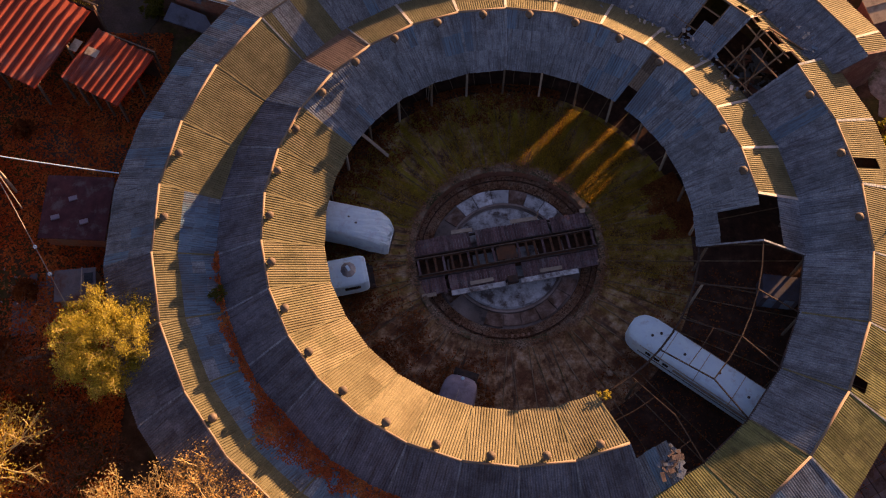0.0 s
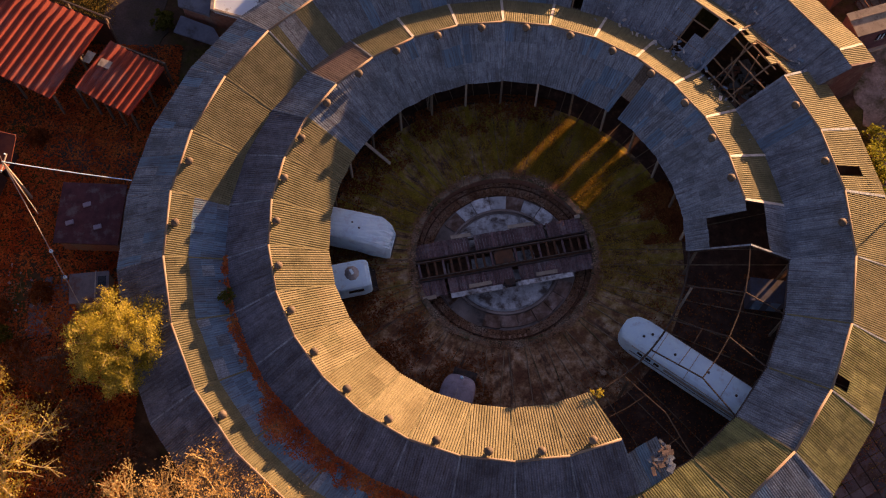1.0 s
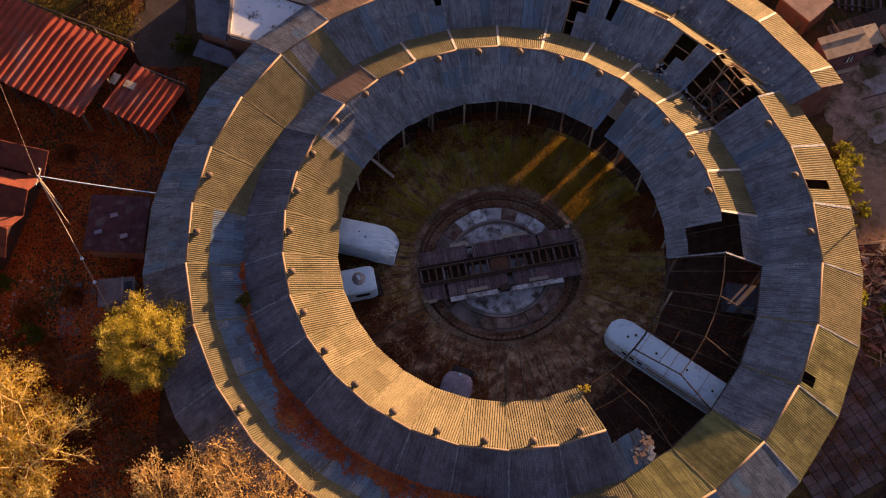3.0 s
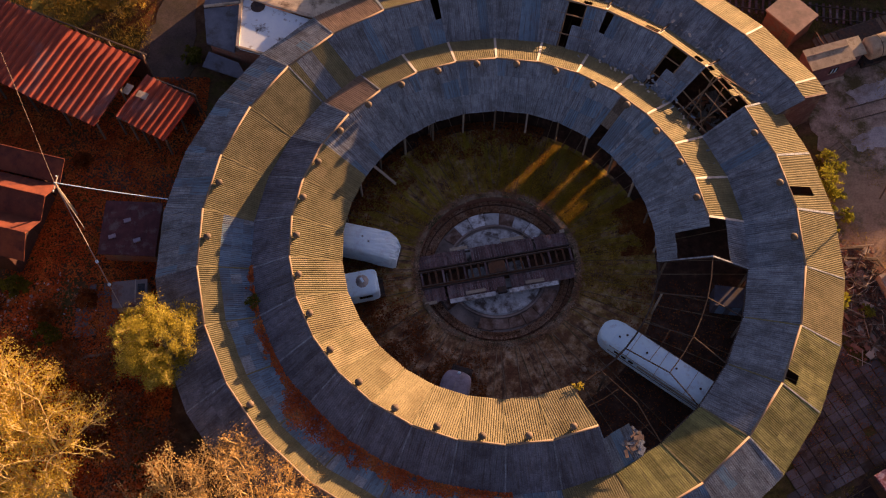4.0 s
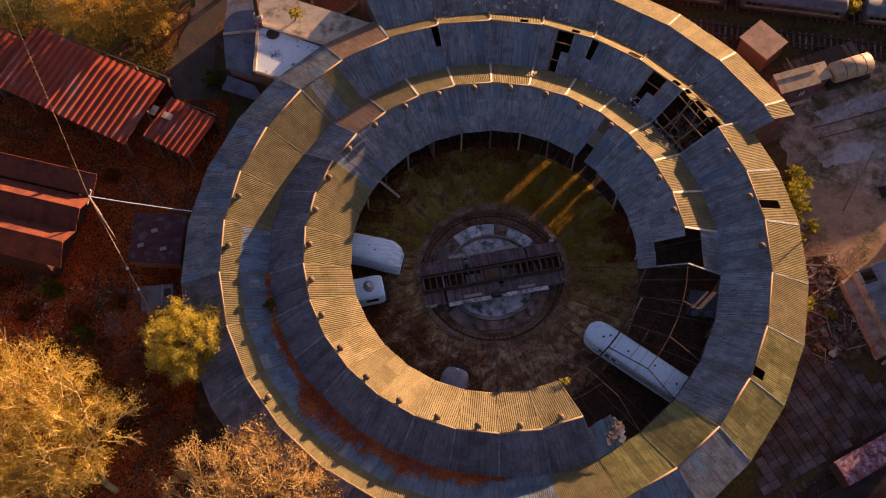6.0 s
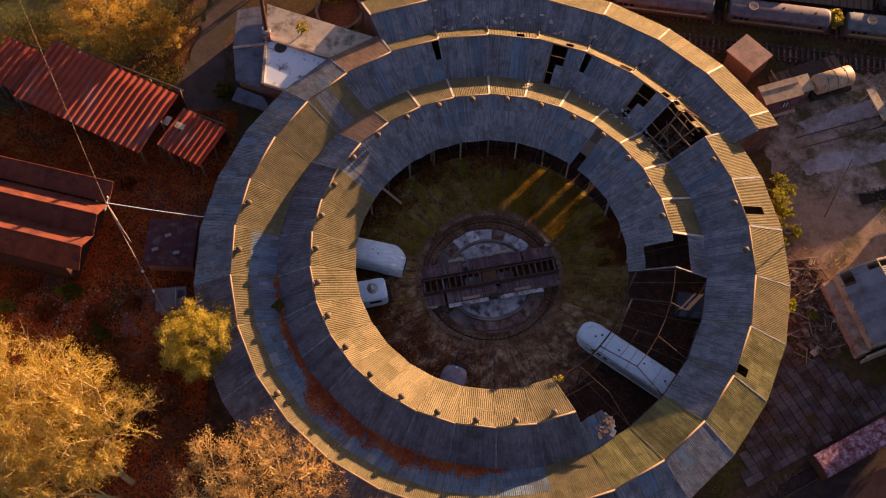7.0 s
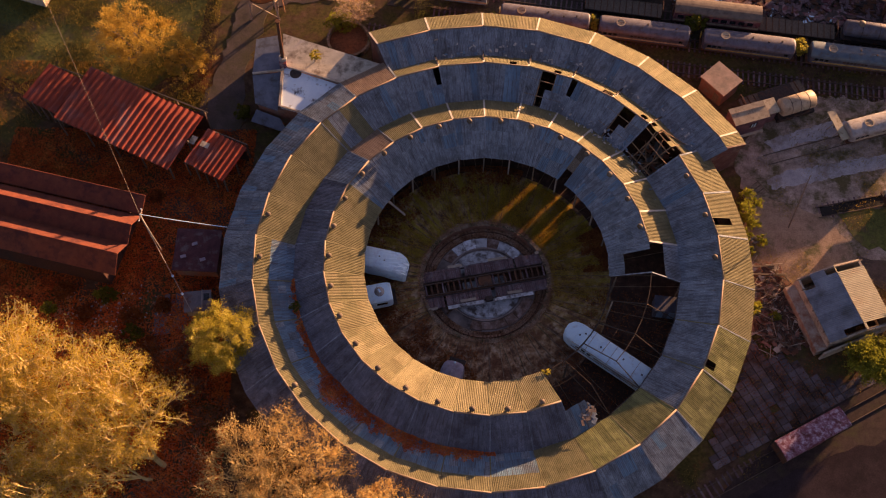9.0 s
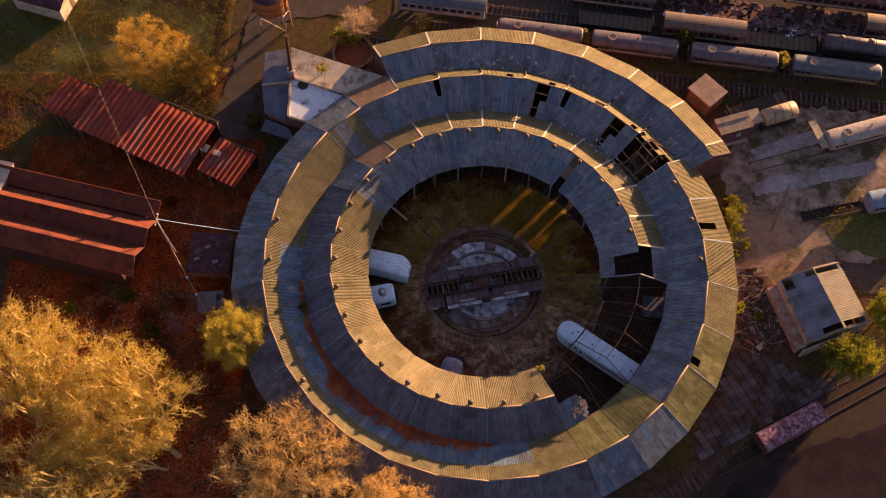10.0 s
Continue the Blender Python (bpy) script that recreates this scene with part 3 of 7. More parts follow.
M_TIMBER_RED = mat("reddish_old_timber", [(0.3, (0.20, 0.115, 0.06)), (0.7, (0.40, 0.25, 0.15))], 5.0, vary=0.3, bump_scale=40)
for k, slopes in ((4, ((VALLEY, RIDGE2), (VALLEY3, RIDGE2))), (3, ((VALLEY, RIDGE2),)), (1, ((VALLEY, RIDGE2),)), (2, ((VALLEY3, RIDGE2),))):
    a = A0 + BAY * k
    for s, e in slopes:
        for f in (0.3, 0.72) if k == 4 else (0.33, 0.66):
            part("rafter", bar(B(), slope_pt(a + BAY * f, s, e, 0.0), slope_pt(a + BAY * f, s, e, 1.0), 0.12, 0.16), M_TIMBER_RED, roundhouse)
        for j, f in enumerate((0.12, 0.36, 0.62, 0.88) if k == 4 else (0.3, 0.72)):
            lo_a, hi_a = ((0.0, 1.0), (0.0, 0.55), (0.35, 1.0), (0.0, 0.8))[(j + k) % 4] if k == 4 else (0.0, 1.0)
            part("purlin", bar(B(), slope_pt(a + BAY * lo_a, s, e, f, 0.03), slope_pt(a + BAY * hi_a, s, e, f, 0.05 + 0.5 * (hi_a < 1)), 0.1, 0.12), M_TIMBER_RED, roundhouse)
for p, q in (((24.6, 52.0, 3.4), (28.6, 50.0, 6.9)), ((25.2, 55.5, 0.2), (28.4, 53.0, 6.6)), ((24.4, 57.5, 4.9), (27.8, 48.8, 4.4)), ((26.4, 49.2, 0.3), (27.0, 55.8, 4.2)), ((29.2, 50.5, 6.8), (30.9, 56.5, 5.6))):
    part("fallen_timber", bar(B(), pol(*p), pol(*q), 0.12, 0.14), M_TIMBER_RED, roundhouse)
for k in range(8, 13):
    a = A0 + BAY * k
    for s, e, f, w in ((EAVE, RIDGE, 0.02, 0.16), (EAVE, RIDGE, 0.55, 0.06), (RIDGE, VALLEY, 0.0, 0.1), (RIDGE, VALLEY, 0.5, 0.06)):
        if f > 0.1 and k not in (10, 12) or (k, f) in ((10, 0.5), (12, 0.0), (11, 0.0)):
            continue
        sag = 0.12 if k % 2 else 0.02
        mid = slope_pt(a + BAY * 0.5, s, e, f, 0.1 + sag)
        bm = B()
        bar(bm, slope_pt(a, s, e, f, 0.1), mid, w, w)
        bar(bm, mid, slope_pt(a + BAY * (1.0 if f != 0.5 else 0.7), s, e, f, 0.1), w, w)
        part("purlin", bm, M_BEAM, roundhouse)


def scatter(name, label, count, place, choices, seed, size=(0.25, 0.9)):
    """Broken bits of sheet lying on the roofs, one mesh for each material."""
    o = thing(name, label, "debris")
    r = random.Random(seed)
    for mt in choices:
        bm = B()
        for i in range(count // len(choices)):
            p, tilt = place(r)
            l = r.uniform(*size)
            box(bm, p, (l, l * r.uniform(0.2, 0.7), 0.03), m=None, rz=r.uniform(0, 180))
        part("fragment", bm, mt, o)["kind"] = "stuff"
    return o


def in_north_valley(r):
    az = r.gauss(40, 9)
    d = r.gauss(0, 0.5)
    return pol(VALLEY[0] + d, az, VALLEY[1] + 0.1 + abs(d) * 0.47), 0


def in_annexe_valley(r):
    az = r.uniform(-18, 58)
    d = abs(r.gauss(0, 0.9)) * (1 if r.random() < 0.85 else -0.3)
    return pol(VALLEY3[0] + d, az, VALLEY3[1] + 0.1 + abs(d) * 0.33), 0


def in_open_bay(r):
    return pol(r.uniform(24.5, 31), r.uniform(47.5, 59), r.uniform(0.1, 0.9)), 0


def on_stub(r):
    return pol(r.gauss(22.2, 0.5), r.gauss(149, 1.2), 6.3 + r.uniform(0, 0.25)), 0


scatter("valley_debris", "broken sheet fragments lying in the valley gutter", 120, in_north_valley, (M_SHEET, M_SHEET_BLUE, M_SHEET, M_FLASH), 61, (0.12, 0.5))
scatter("annexe_debris", "broken sheet fragments along the annexe valley", 240, in_annexe_valley, (M_SHEET, M_SHEET_BLUE, M_SHEET, M_FLASH), 62, (0.12, 0.6))
scatter("floor_debris", "rubble and broken sheets on the floor of the open bay", 160, in_open_bay, (M_TIMBER, M_BRICK, M_SHEET), 63, (0.3, 1.5))
scatter("stub_debris", "heap of broken pinkish sheets on the roof stub", 40, on_stub, (M_SHEET_RED, M_SHEET), 64, (0.25, 0.9))

# ventilator cowls
VENT = None
M_COWL = mat("cowl_metal", [(0.3, (0.10, 0.078, 0.058)), (0.7, (0.18, 0.145, 0.11))], 4.0, stain=(0.06, 0.04, 0.03), stain_scale=2.0, vary=0.25, rough=0.7)
for ks, ring, dr in ((list(range(-17, 7)), RIDGE, -0.55), ((-11, -7, 5, 6, 7, -8), RIDGE2, -0.7)):
    for k in ks:
        am = A0 + BAY * (k + 0.5)
        p = pol(ring[0] * math.cos(radians(6)) + dr, am, ring[1] + dr * 0.46)
        m = pose(p.x, p.y, p.z, 0, 0, -am + (k * 37 % 50) - 25)
        if VENT is None:
            VENT = thing("roof_ventilator", "mushroom-shaped metal ventilator cowl below the ridge", "ventilator", "roof ventilators", m=m)
            part("stem", tube(B(), (0, 0, -0.1), (0, 0, 0.45), 0.15, n=10), M_IRON, VENT)
            part("cowl", lathe(B(), [(0.15, 0.28), (0.34, 0.36), (0.36, 0.5), (0.26, 0.7), (0.0, 0.8)], 14), M_COWL, VENT, smooth=True)
        else:
            copy_thing(VENT, m)

# ---- turntable ----
turntable_pit = thing("turntable_pit", "round concrete turntable pit with a rusty ring rail and rubble", "turntable pit")
part("pit_floor", lathe(B(), [(0.0, -1.1), (R_PIT, -1.1)], 72), M_CONC_DARK, turntable_pit)
part("pit_wall", arc_ring(B(), R_PIT - 0.3, R_PIT + 0.05, -1.15, -0.02, n=72), M_BRICK, turntable_pit)
part("ring_rail", arc_ring(B(), 7.35, 7.43, -1.0, -0.84, n=72), M_RUST, turntable_pit)
part("pit_centre", lathe(B(), [(0.0, -0.86), (4.6, -0.94), (4.75, -1.1)], 72), M_CONC, turntable_pit)
part("ballast_ring", arc_ring(B(), 6.55, 7.9, -1.12, -1.02, n=72), mat("rusty_ballast", [(0.35, (0.05, 0.018, 0.01)), (0.65, (0.24, 0.10, 0.055))], 3.0, stain=(0.07, 0.06, 0.03), stain_scale=0.6, bump=0.8, bump_scale=10, fine=0.6), turntable_pit)
part("inner_kerb", arc_ring(B(), 4.95, 5.12, -1.1, -0.86, n=72), M_CONC_DARK, turntable_pit)
M_PITSLAB = mat("rust_stained_slab", [(0.3, (0.19, 0.09, 0.06)), (0.55, (0.33, 0.23, 0.20)), (0.75, (0.52, 0.46, 0.44))], 0.9, stain=(0.10, 0.05, 0.03), stain_scale=0.6, stain_at=(0.42, 0.6), bump_scale=18, fine=0.5)
rnd = random.Random(3)
for i in range(24):                          # slabs of the inner ring
    a = 15 * i + 3
    if 250 < a < 300 and i % 2 or i in (6, 13, 14, 19):
        continue
    part("slab", arc_ring(B(), 5.18, 6.55 - rnd.uniform(0, 0.3), -1.1, -0.95 + rnd.uniform(-0.03, 0.03), a + rnd.uniform(0.1, 0.4), a + 15 - rnd.uniform(0.1, 0.5), n=4), M_CONC if (a + 50) % 360 < 95 and i % 5 else M_PITSLAB, turntable_pit)
M_RINGTIE = mat("rusty_ring_tie", [(0.3, (0.26, 0.12, 0.075)), (0.7, (0.50, 0.31, 0.22))], 3.0, vary=0.4, bump_scale=30)
tie = None
for i in range(96):                          # short ties under the ring rail
    m = pose(*pol(7.4, 3.75 * i + rnd.uniform(-0.4, 0.4), -1.04), 0, 0, -3.75 * i)
    if tie is None:
        tie = part("ring_tie", box(B(), (0, 0, 0), (0.2, 0.75, 0.14)), M_RINGTIE, turntable_pit)
    else:
        o = new("ring_tie", tie.data)
        o.parent = turntable_pit
        o.matrix_basis = m
M_RIM = mat("mossy_rim_stone", [(0.3, (0.13, 0.085, 0.055)), (0.7, (0.36, 0.275, 0.20))], 2.0, stain=(0.06, 0.06, 0.02), stain_scale=0.7, stain_at=(0.45, 0.6), vary=0.35, bump_scale=14, fine=0.4)
for i in range(48):                          # stones of the rim
    a = 7.5 * i
    part("rim_stone", arc_ring(B(), R_PIT - 0.32, R_PIT + 0.2 + rnd.uniform(-0.05, 0.08), -0.1, 0.06 + rnd.uniform(-0.02, 0.05), a + 0.25, a + 7.25, n=2), M_RIM, turntable_pit)

TABLE = 78.6
bridge = thing("turntable_bridge", "rusty steel turntable bridge with dark timber decking", "turntable", m=pose(0, 0, 0, 0, 0, 90 - TABLE))
for s in (-1, 1):
    bm = B()
    box(bm, (0, s * 0.85, -0.48), (15.6, 0.04, 0.8))
    box(bm, (0, s * 0.85, -0.08), (15.6, 0.36, 0.04))
    box(bm, (0, s * 0.85, -0.88), (15.6, 0.36, 0.04))
    part("girder", bm, M_RUST, bridge)
    part("rail", box(B(), (0, s * 0.75, 0.12), (16.1, 0.075, 0.16)), M_RAIL, bridge, "worn steel rail")
    part("stringer", box(B(), (0, s * 2.35, -0.2), (15.4, 0.14, 0.24)), M_IRON, bridge)
    part("kerb_beam", box(B(), (0, s * 1.02, 0.06), (15.8, 0.1, 0.16)), M_IRON, bridge)
plank = None
for s in (-1, 1):
    for i in range(62):
        if (s == 1 and i in (20, 21, 47)) or (s == -1 and i in (9, 33, 34)):
            continue
        w = 1.55 + (0.12 * math.sin(i * 2.3))
        m = pose(-7.75 + 0.254 * i, s * 1.78 + rnd.uniform(-0.05, 0.05), -0.05 + rnd.uniform(-0.012, 0.012), 0, 0, rnd.uniform(-1, 1))
        if plank is None:
            plank = part("deck_plank", box(B(), (0, 0, 0), (0.225, 1.55, 0.07)), M_DECK, bridge)
            plank.matrix_basis = m
        else:
            o = new("deck_plank", plank.data)
            o.parent, o.matrix_basis = bridge, m
for i in range(22):
    part("cross_tie", box(B(), (-7.6 + 0.724 * i, 0, -0.02), (0.2, 1.5, 0.16)), M_RUST if i % 3 else M_DECK, bridge)
# added plate under the ties: darkens the open gaps, hides the pale pit
part("bottom_plate", box(B(), (0, 0, -0.93), (15.2, 1.9, 0.04)), M_RUST, bridge)
part("centre_plate", box(B(), (0.0, 0, 0.06), (1.7, 1.2, 0.05)), M_RUST, bridge, "red-brown centre plate")
for x, y, l, z in ((-3.4, 2.7, 1.8, 0.06), (2.1, 2.72, 2.4, 0.08), (-2.6, -2.2, 2.0, 0.08), (3.4, -2.2, 1.9, 0.06), (-7.2, -2.6, 1.2, 0.05), (7.3, 2.6, 0.5, 0.1)):
    part("edge_board", box(B(), (x, y, z), (l, 0.34, 0.1), rnd.uniform(-2, 2)), M_TIMBER_PALE, bridge, "pale bleached board")
for x, l in ((-3.0, 4.6), (3.2, 5.0)):
    part("walkway", box(B(), (x, -2.75, 0.0), (l, 0.45, 0.1)), M_CONC, bridge, "pale grey walkway slab")
bm = B()
box(bm, (0.0, -2.55, 0.1), (0.9, 0.6, 0.5))
box(bm, (-0.55, -2.6, 0.25), (0.1, 0.1, 0.9))
part("winch_box", bm, M_IRON, bridge, "black iron winding gear")
part("bracket", bar(B(), (3.3, 2.8, 0.1), (3.4, 3.0, 0.9), 0.1), M_TIMBER_PALE, bridge)

fallen = thing("fallen_board", "pale bleached board leaning under the court eave", "board")
part("board", bar(B(), (-12.7, 9.9, 3.0), (-10.4, 9.2, 0.12), 0.3, 0.06), M_TIMBER_PALE, fallen)
part("cleat", bar(B(), (-12.9, 10.3, 2.2), (-10.7, 9.6, 0.1), 0.1, 0.1), M_TIMBER_PALE, fallen)
gate_leaf = thing("stall_gate", "grey timber gate leaf hanging open under the eave", "gate")
for i in range(4):
    part("gate_board", bar(B(), (-7.1 + 0.16 * i, 15.1 - 0.2 * i, 3.0), (-7.05 + 0.16 * i, 15.1 - 0.2 * i, 0.15), 0.17, 0.05), M_TIMBER_PALE, gate_leaf)
part("gate_rail", bar(B(), (-7.2, 15.2, 2.2), (-6.5, 14.4, 2.2), 0.1, 0.12), M_TIMBER, gate_leaf)

# radial stall tracks
RAILM = None
M_CAKED = mat("soil_caked_rail", [(0.3, (0.13, 0.085, 0.055)), (0.7, (0.34, 0.25, 0.17))], 1.2, stain=(0.09, 0.085, 0.03), stain_scale=0.5, vary=0.2)
for k in range(-17, 13):
    am = A0 + BAY * (k + 0.5)
    tr = thing("stall_track", "sunken rails of a stall track running out from the turntable", "railway track", "stall tracks", m=pose(0, 0, 0, 0, 0, -am))
    for s in (-1, 1):
        if RAILM is None:
            RAILM = part("rail", box(B(), (s * 0.75, 20.0, -0.045), (0.07, 22.8, 0.14)), M_CAKED, tr)
            RAILN = part("rail", box(B(), (-s * 0.75, 20.0, -0.045), (0.07, 22.8, 0.14)), M_CAKED, tr)
            break
        o = new("rail", (RAILM if s < 0 else RAILN).data)
        o.parent = tr

# ---- rail vehicles ----
def paint(name, a, b, stain, rough=0.55, vary=0.06, at=(0.5, 0.7)):
    return mat(name, [(0.3, a), (0.7, b)], 1.2, rough=rough, stain=stain, stain_scale=1.3, stain_at=at, bump=0.12, bump_scale=20, vary=vary, fine=0.25)


M_WHITE = paint("faded_white_paint", (0.46, 0.75, 0.93), (0.56, 0.86, 0.98), (0.34, 0.43, 0.52), at=(0.55, 0.75))
M_TARP = paint("white_tarpaulin", (0.54, 0.80, 0.94), (0.66, 0.90, 0.98), (0.48, 0.60, 0.72), rough=0.7)
M_GLASS = mat("dirty_glass", [(0.3, (0.012, 0.014, 0.018)), (0.7, (0.03, 0.034, 0.04))], 2.0, rough=0.15, bump=0.0, spec=0.6)
M_NAVY = paint("faded_navy_paint", (0.055, 0.06, 0.085), (0.10, 0.105, 0.14), (0.10, 0.07, 0.055))
M_CREAM = paint("faded_cream_paint", (0.42, 0.36, 0.24), (0.55, 0.48, 0.34), (0.24, 0.17, 0.10))
M_SKYBLUE = paint("faded_blue_paint", (0.10, 0.22, 0.34), (0.17, 0.32, 0.46), (0.16, 0.14, 0.12))
M_YELLOW = paint("faded_yellow_paint", (0.42, 0.30, 0.05), (0.55, 0.40, 0.08), (0.25, 0.15, 0.05))
M_MAROON = paint("faded_maroon_paint", (0.13, 0.035, 0.04), (0.24, 0.07, 0.075), (0.30, 0.22, 0.22), at=(0.5, 0.6))
M_PURPLE = paint("faded_lilac_paint", (0.20, 0.19, 0.27), (0.33, 0.32, 0.40), (0.16, 0.14, 0.17))
M_TAN = paint("dusty_tan_paint", (0.33, 0.26, 0.18), (0.48, 0.39, 0.28), (0.2, 0.14, 0.09))
M_LOCOROOF = paint("sooty_loco_roof", (0.085, 0.082, 0.11), (0.16, 0.155, 0.19), (0.10, 0.065, 0.045), vary=0.15)
M_DULLROOF = paint("dull_coach_roof", (0.13, 0.10, 0.08), (0.22, 0.17, 0.13), (0.09, 0.065, 0.055), vary=0.1)
M_TEALROOF = paint("faded_teal_roof", (0.06, 0.105, 0.14), (0.11, 0.165, 0.20), (0.09, 0.08, 0.075))
M_GREYROOF = paint("dusty_grey_roof", (0.26, 0.25, 0.25), (0.42, 0.41, 0.39), (0.2, 0.16, 0.12))


def section(w, h0, h1, rise, n=10, x=0.0, inset=0.0, shift=0.0):
    """A vehicle's cross-section at x: upright sides from h0 to h1 and an arched roof."""
    w = w / 2 - inset
    pts = [Vector((x, -w, h0)), ]
    for i in range(n + 1):
        a = math.pi * i / n
        pts.append(Vector((x + shift * math.sin(a), -w * math.cos(a), h1 + rise * math.sin(a) ** 0.8)))
    pts.append(Vector((x, w, h0)))
    return pts


def bogies(parent, l, w=1.5, z=0.55, spread=0.3):
    for s in (-1, 1):
        c = s * l * spread
        b = part("bogie", box(B(), (c, 0, z), (2.4, w + 0.5, 0.35)), M_IRON, parent)
        for dx in (-0.8, 0.8):
            bm = B()
            for t in (-1, 1):
                tube(bm, (c + dx, t * 0.72, 0.48), (c + dx, t * 0.84, 0.48), 0.44, n=14)
            tube(bm, (c + dx, -0.72, 0.48), (c + dx, 0.72, 0.48), 0.08, n=6)
            part("wheelset", bm, M_IRON, b)


def railcar(m):
    """A long railcar with a rounded nose."""
    o = thing("railcar", "white railcar with a rounded nose under the roofless stalls", "railcar", m=m)
    w, l = 2.75, 12.2
    secs = [section(w, 0.9, 2.75, 0.62, x=-l / 2)]
    secs += [section(w, 0.9, 2.75, 0.62, x=-l / 2 + 0.05), section(w, 0.9, 2.75, 0.62, x=l / 2 - 1.6)]
    for f, ins in ((0.5, 0.08), (0.8, 0.22), (1.0, 0.45), (1.2, 0.85)):
        secs.append(section(w, 0.95, 2.7 - 0.25 * f * f, 0.62 - 0.12 * f, x=l / 2 - 1.6 + 1.3 * f, inset=ins))
    part("body", loft(B(), secs), M_WHITE, o, smooth=False)
    part("skirt", box(B(), (-0.3, 0, 0.75), (l - 1.4, 2.5, 0.4)), M_NAVY, o, "dark underframe")
    for s in (-1, 1):
        for i in range(3):
            part("window", box(B(), (2.0 + 0.8 * i, s * 1.385, 2.25), (0.5, 0.03, 0.42)), M_GLASS, o)
        part("shutter", box(B(), (-2.3, s * 1.385, 2.25), (7.2, 0.03, 0.45)), M_GREYROOF, o)
        part("gutter", box(B(), (-0.6, s * 1.36, 2.86), (l - 2.0, 0.08, 0.07)), M_GREYROOF, o)
        part("side_rail", box(B(), (-0.6, s * 1.4, 1.7), (l - 2.0, 0.05, 0.06)), M_NAVY, o)
    for i, (y, a) in enumerate(((-1.0, 0.55), (-0.55, 0.22), (0.0, 0.0), (0.55, -0.22), (1.0, -0.55))):
        part("windscreen_pane", box(B(), (l / 2 - 0.28 - 0.55 * abs(y) ** 2, y, 2.25), (0.06, 0.42, 0.55), -math.degrees(a) * 1.5), M_GLASS, o)
    for x, y in ((4.1, 0.25), (3.6, -0.3), (1.2, 0.1), (-1.8, -0.2), (-4.6, 0.15)):
        part("roof_vent", lathe(B(), [(0.0, 0.12), (0.1, 0.1), (0.13, 0.0)], 8, (x, y, 3.33)), M_IRON, o)
    for x in (-3.6, -0.4, 2.6):
        bm = loft(B(), [[p + Vector((0, 0, 0.012)) for p in section(2.76, 2.6, 2.76, 0.62, x=x + d)] for d in (-0.03, 0.03)])
        part("roof_seam", bm, M_GREYROOF, o)
    part("headlamp", tube(B(), (l / 2 - 0.35, 0, 1.35), (l / 2 - 0.2, 0, 1.35), 0.14, n=12), M_CREAM, o)
    bogies(o, l)
    return o


def shrouded_loco(m):
    """A locomotive under a white tarpaulin with a creased, flared nose."""
    o = thing("shrouded_locomotive", "locomotive shrouded in a creased white tarpaulin", "locomotive", m=m)
    r = random.Random(8)
    secs = []
    xs = [-6, -5, -4, -3, -2, -1, 0, 0.8, 1.5, 2.1, 2.6, 3.0, 3.3, 3.5]
    for x in xs:
        f = max(0.0, (x - 0.9) / 2.4)
        tip = max(0.0, (x - 2.6) / 0.9)
        pts = section(2.75 + 0.12 * f - 0.6 * tip * tip, 0.9 - 0.1 * f, 3.1 - 0.3 * f - 0.5 * tip * tip, 0.55, n=22, x=x)
        pts = [Vector((p.x + (0.35 - 0.12 * p.y * p.y) * tip - 0.3 * p.y * f * 0.5, p.y - (0.12 * f * f if p.y < -0.4 else 0.0) * (1.3 - p.z / 4), p.z)) for p in pts]
        g = 0.25 + min(f, 1.0)
        secs.append([p + Vector((r.uniform(-1, 1) * 0.09 * g, r.uniform(-1, 1) * 0.07 * g, r.uniform(-1, 1) * 0.06 * g)) for p in pts])
    secs.append([Vector((3.85 + 0.1 * math.sin(i * 1.7), p.y * 0.6, 0.8 + (p.z - 0.8) * 0.6)) for i, p in enumerate(secs[-1])])
    part("tarpaulin", loft(B(), secs), M_TARP, o)
    part("tie_rope", tube(B(), (-1.5, -1.4, 3.0), (-1.5, 1.4, 3.0), 0.02, n=5), M_TIMBER_PALE, o)
    bm = B()
    for x, y in ((-2.0, 0.5), (0.3, 0.1), (1.0, -0.3)):
        box(bm, (x, y, 3.66), (0.16, 0.1, 0.1))
    part("roof_stud", bm, M_IRON, o)
    part("underframe", box(B(), (-1.5, 0, 0.85), (9, 2.3, 0.4)), M_IRON, o)
    bogies(o, 9)
    return o


def shunter(m):
    """A small white inspection car with a round roof hatch."""
    o = thing("inspection_railcar", "small white inspection railcar with a round roof hatch", "railcar", m=m)
    secs = []
    for x, ins, dz in ((-4, 0, 0), (0.9, 0, 0), (1.25, 0.05, 0.02), (1.5, 0.14, 0.08), (1.62, 0.3, 0.2)):
        secs.append(section(2.6, 0.9 + dz * 0.3, 2.6 - dz, 0.4 - dz * 0.4, x=x, inset=ins))
    part("body", loft(B(), secs), M_WHITE, o)
    h = part("roof_hatch", lathe(B(), [(0.0, 0.34), (0.3, 0.34), (0.55, 0.16), (0.72, 0.0)], 10, (0.1, 0.05, 2.92)), M_GREYROOF, o, "grey round roof hatch")
    part("hatch_lid", box(B(), (0.1, 0.05, 3.3), (0.24, 0.5, 0.12), 20), M_WHITE, h)
    part("windscreen", box(B(), (1.62, 0, 2.1), (0.06, 1.7, 0.5)), M_GLASS, o)
    for s in (-1, 1):
        part("side_window", box(B(), (0.2, s * 1.31, 2.1), (1.3, 0.03, 0.5)), M_GLASS, o)
    part("bumper", box(B(), (1.75, 0, 0.8), (0.2, 2.3, 0.25)), M_IRON, o)
    bogies(o, 4.5, spread=0.2)
    return o


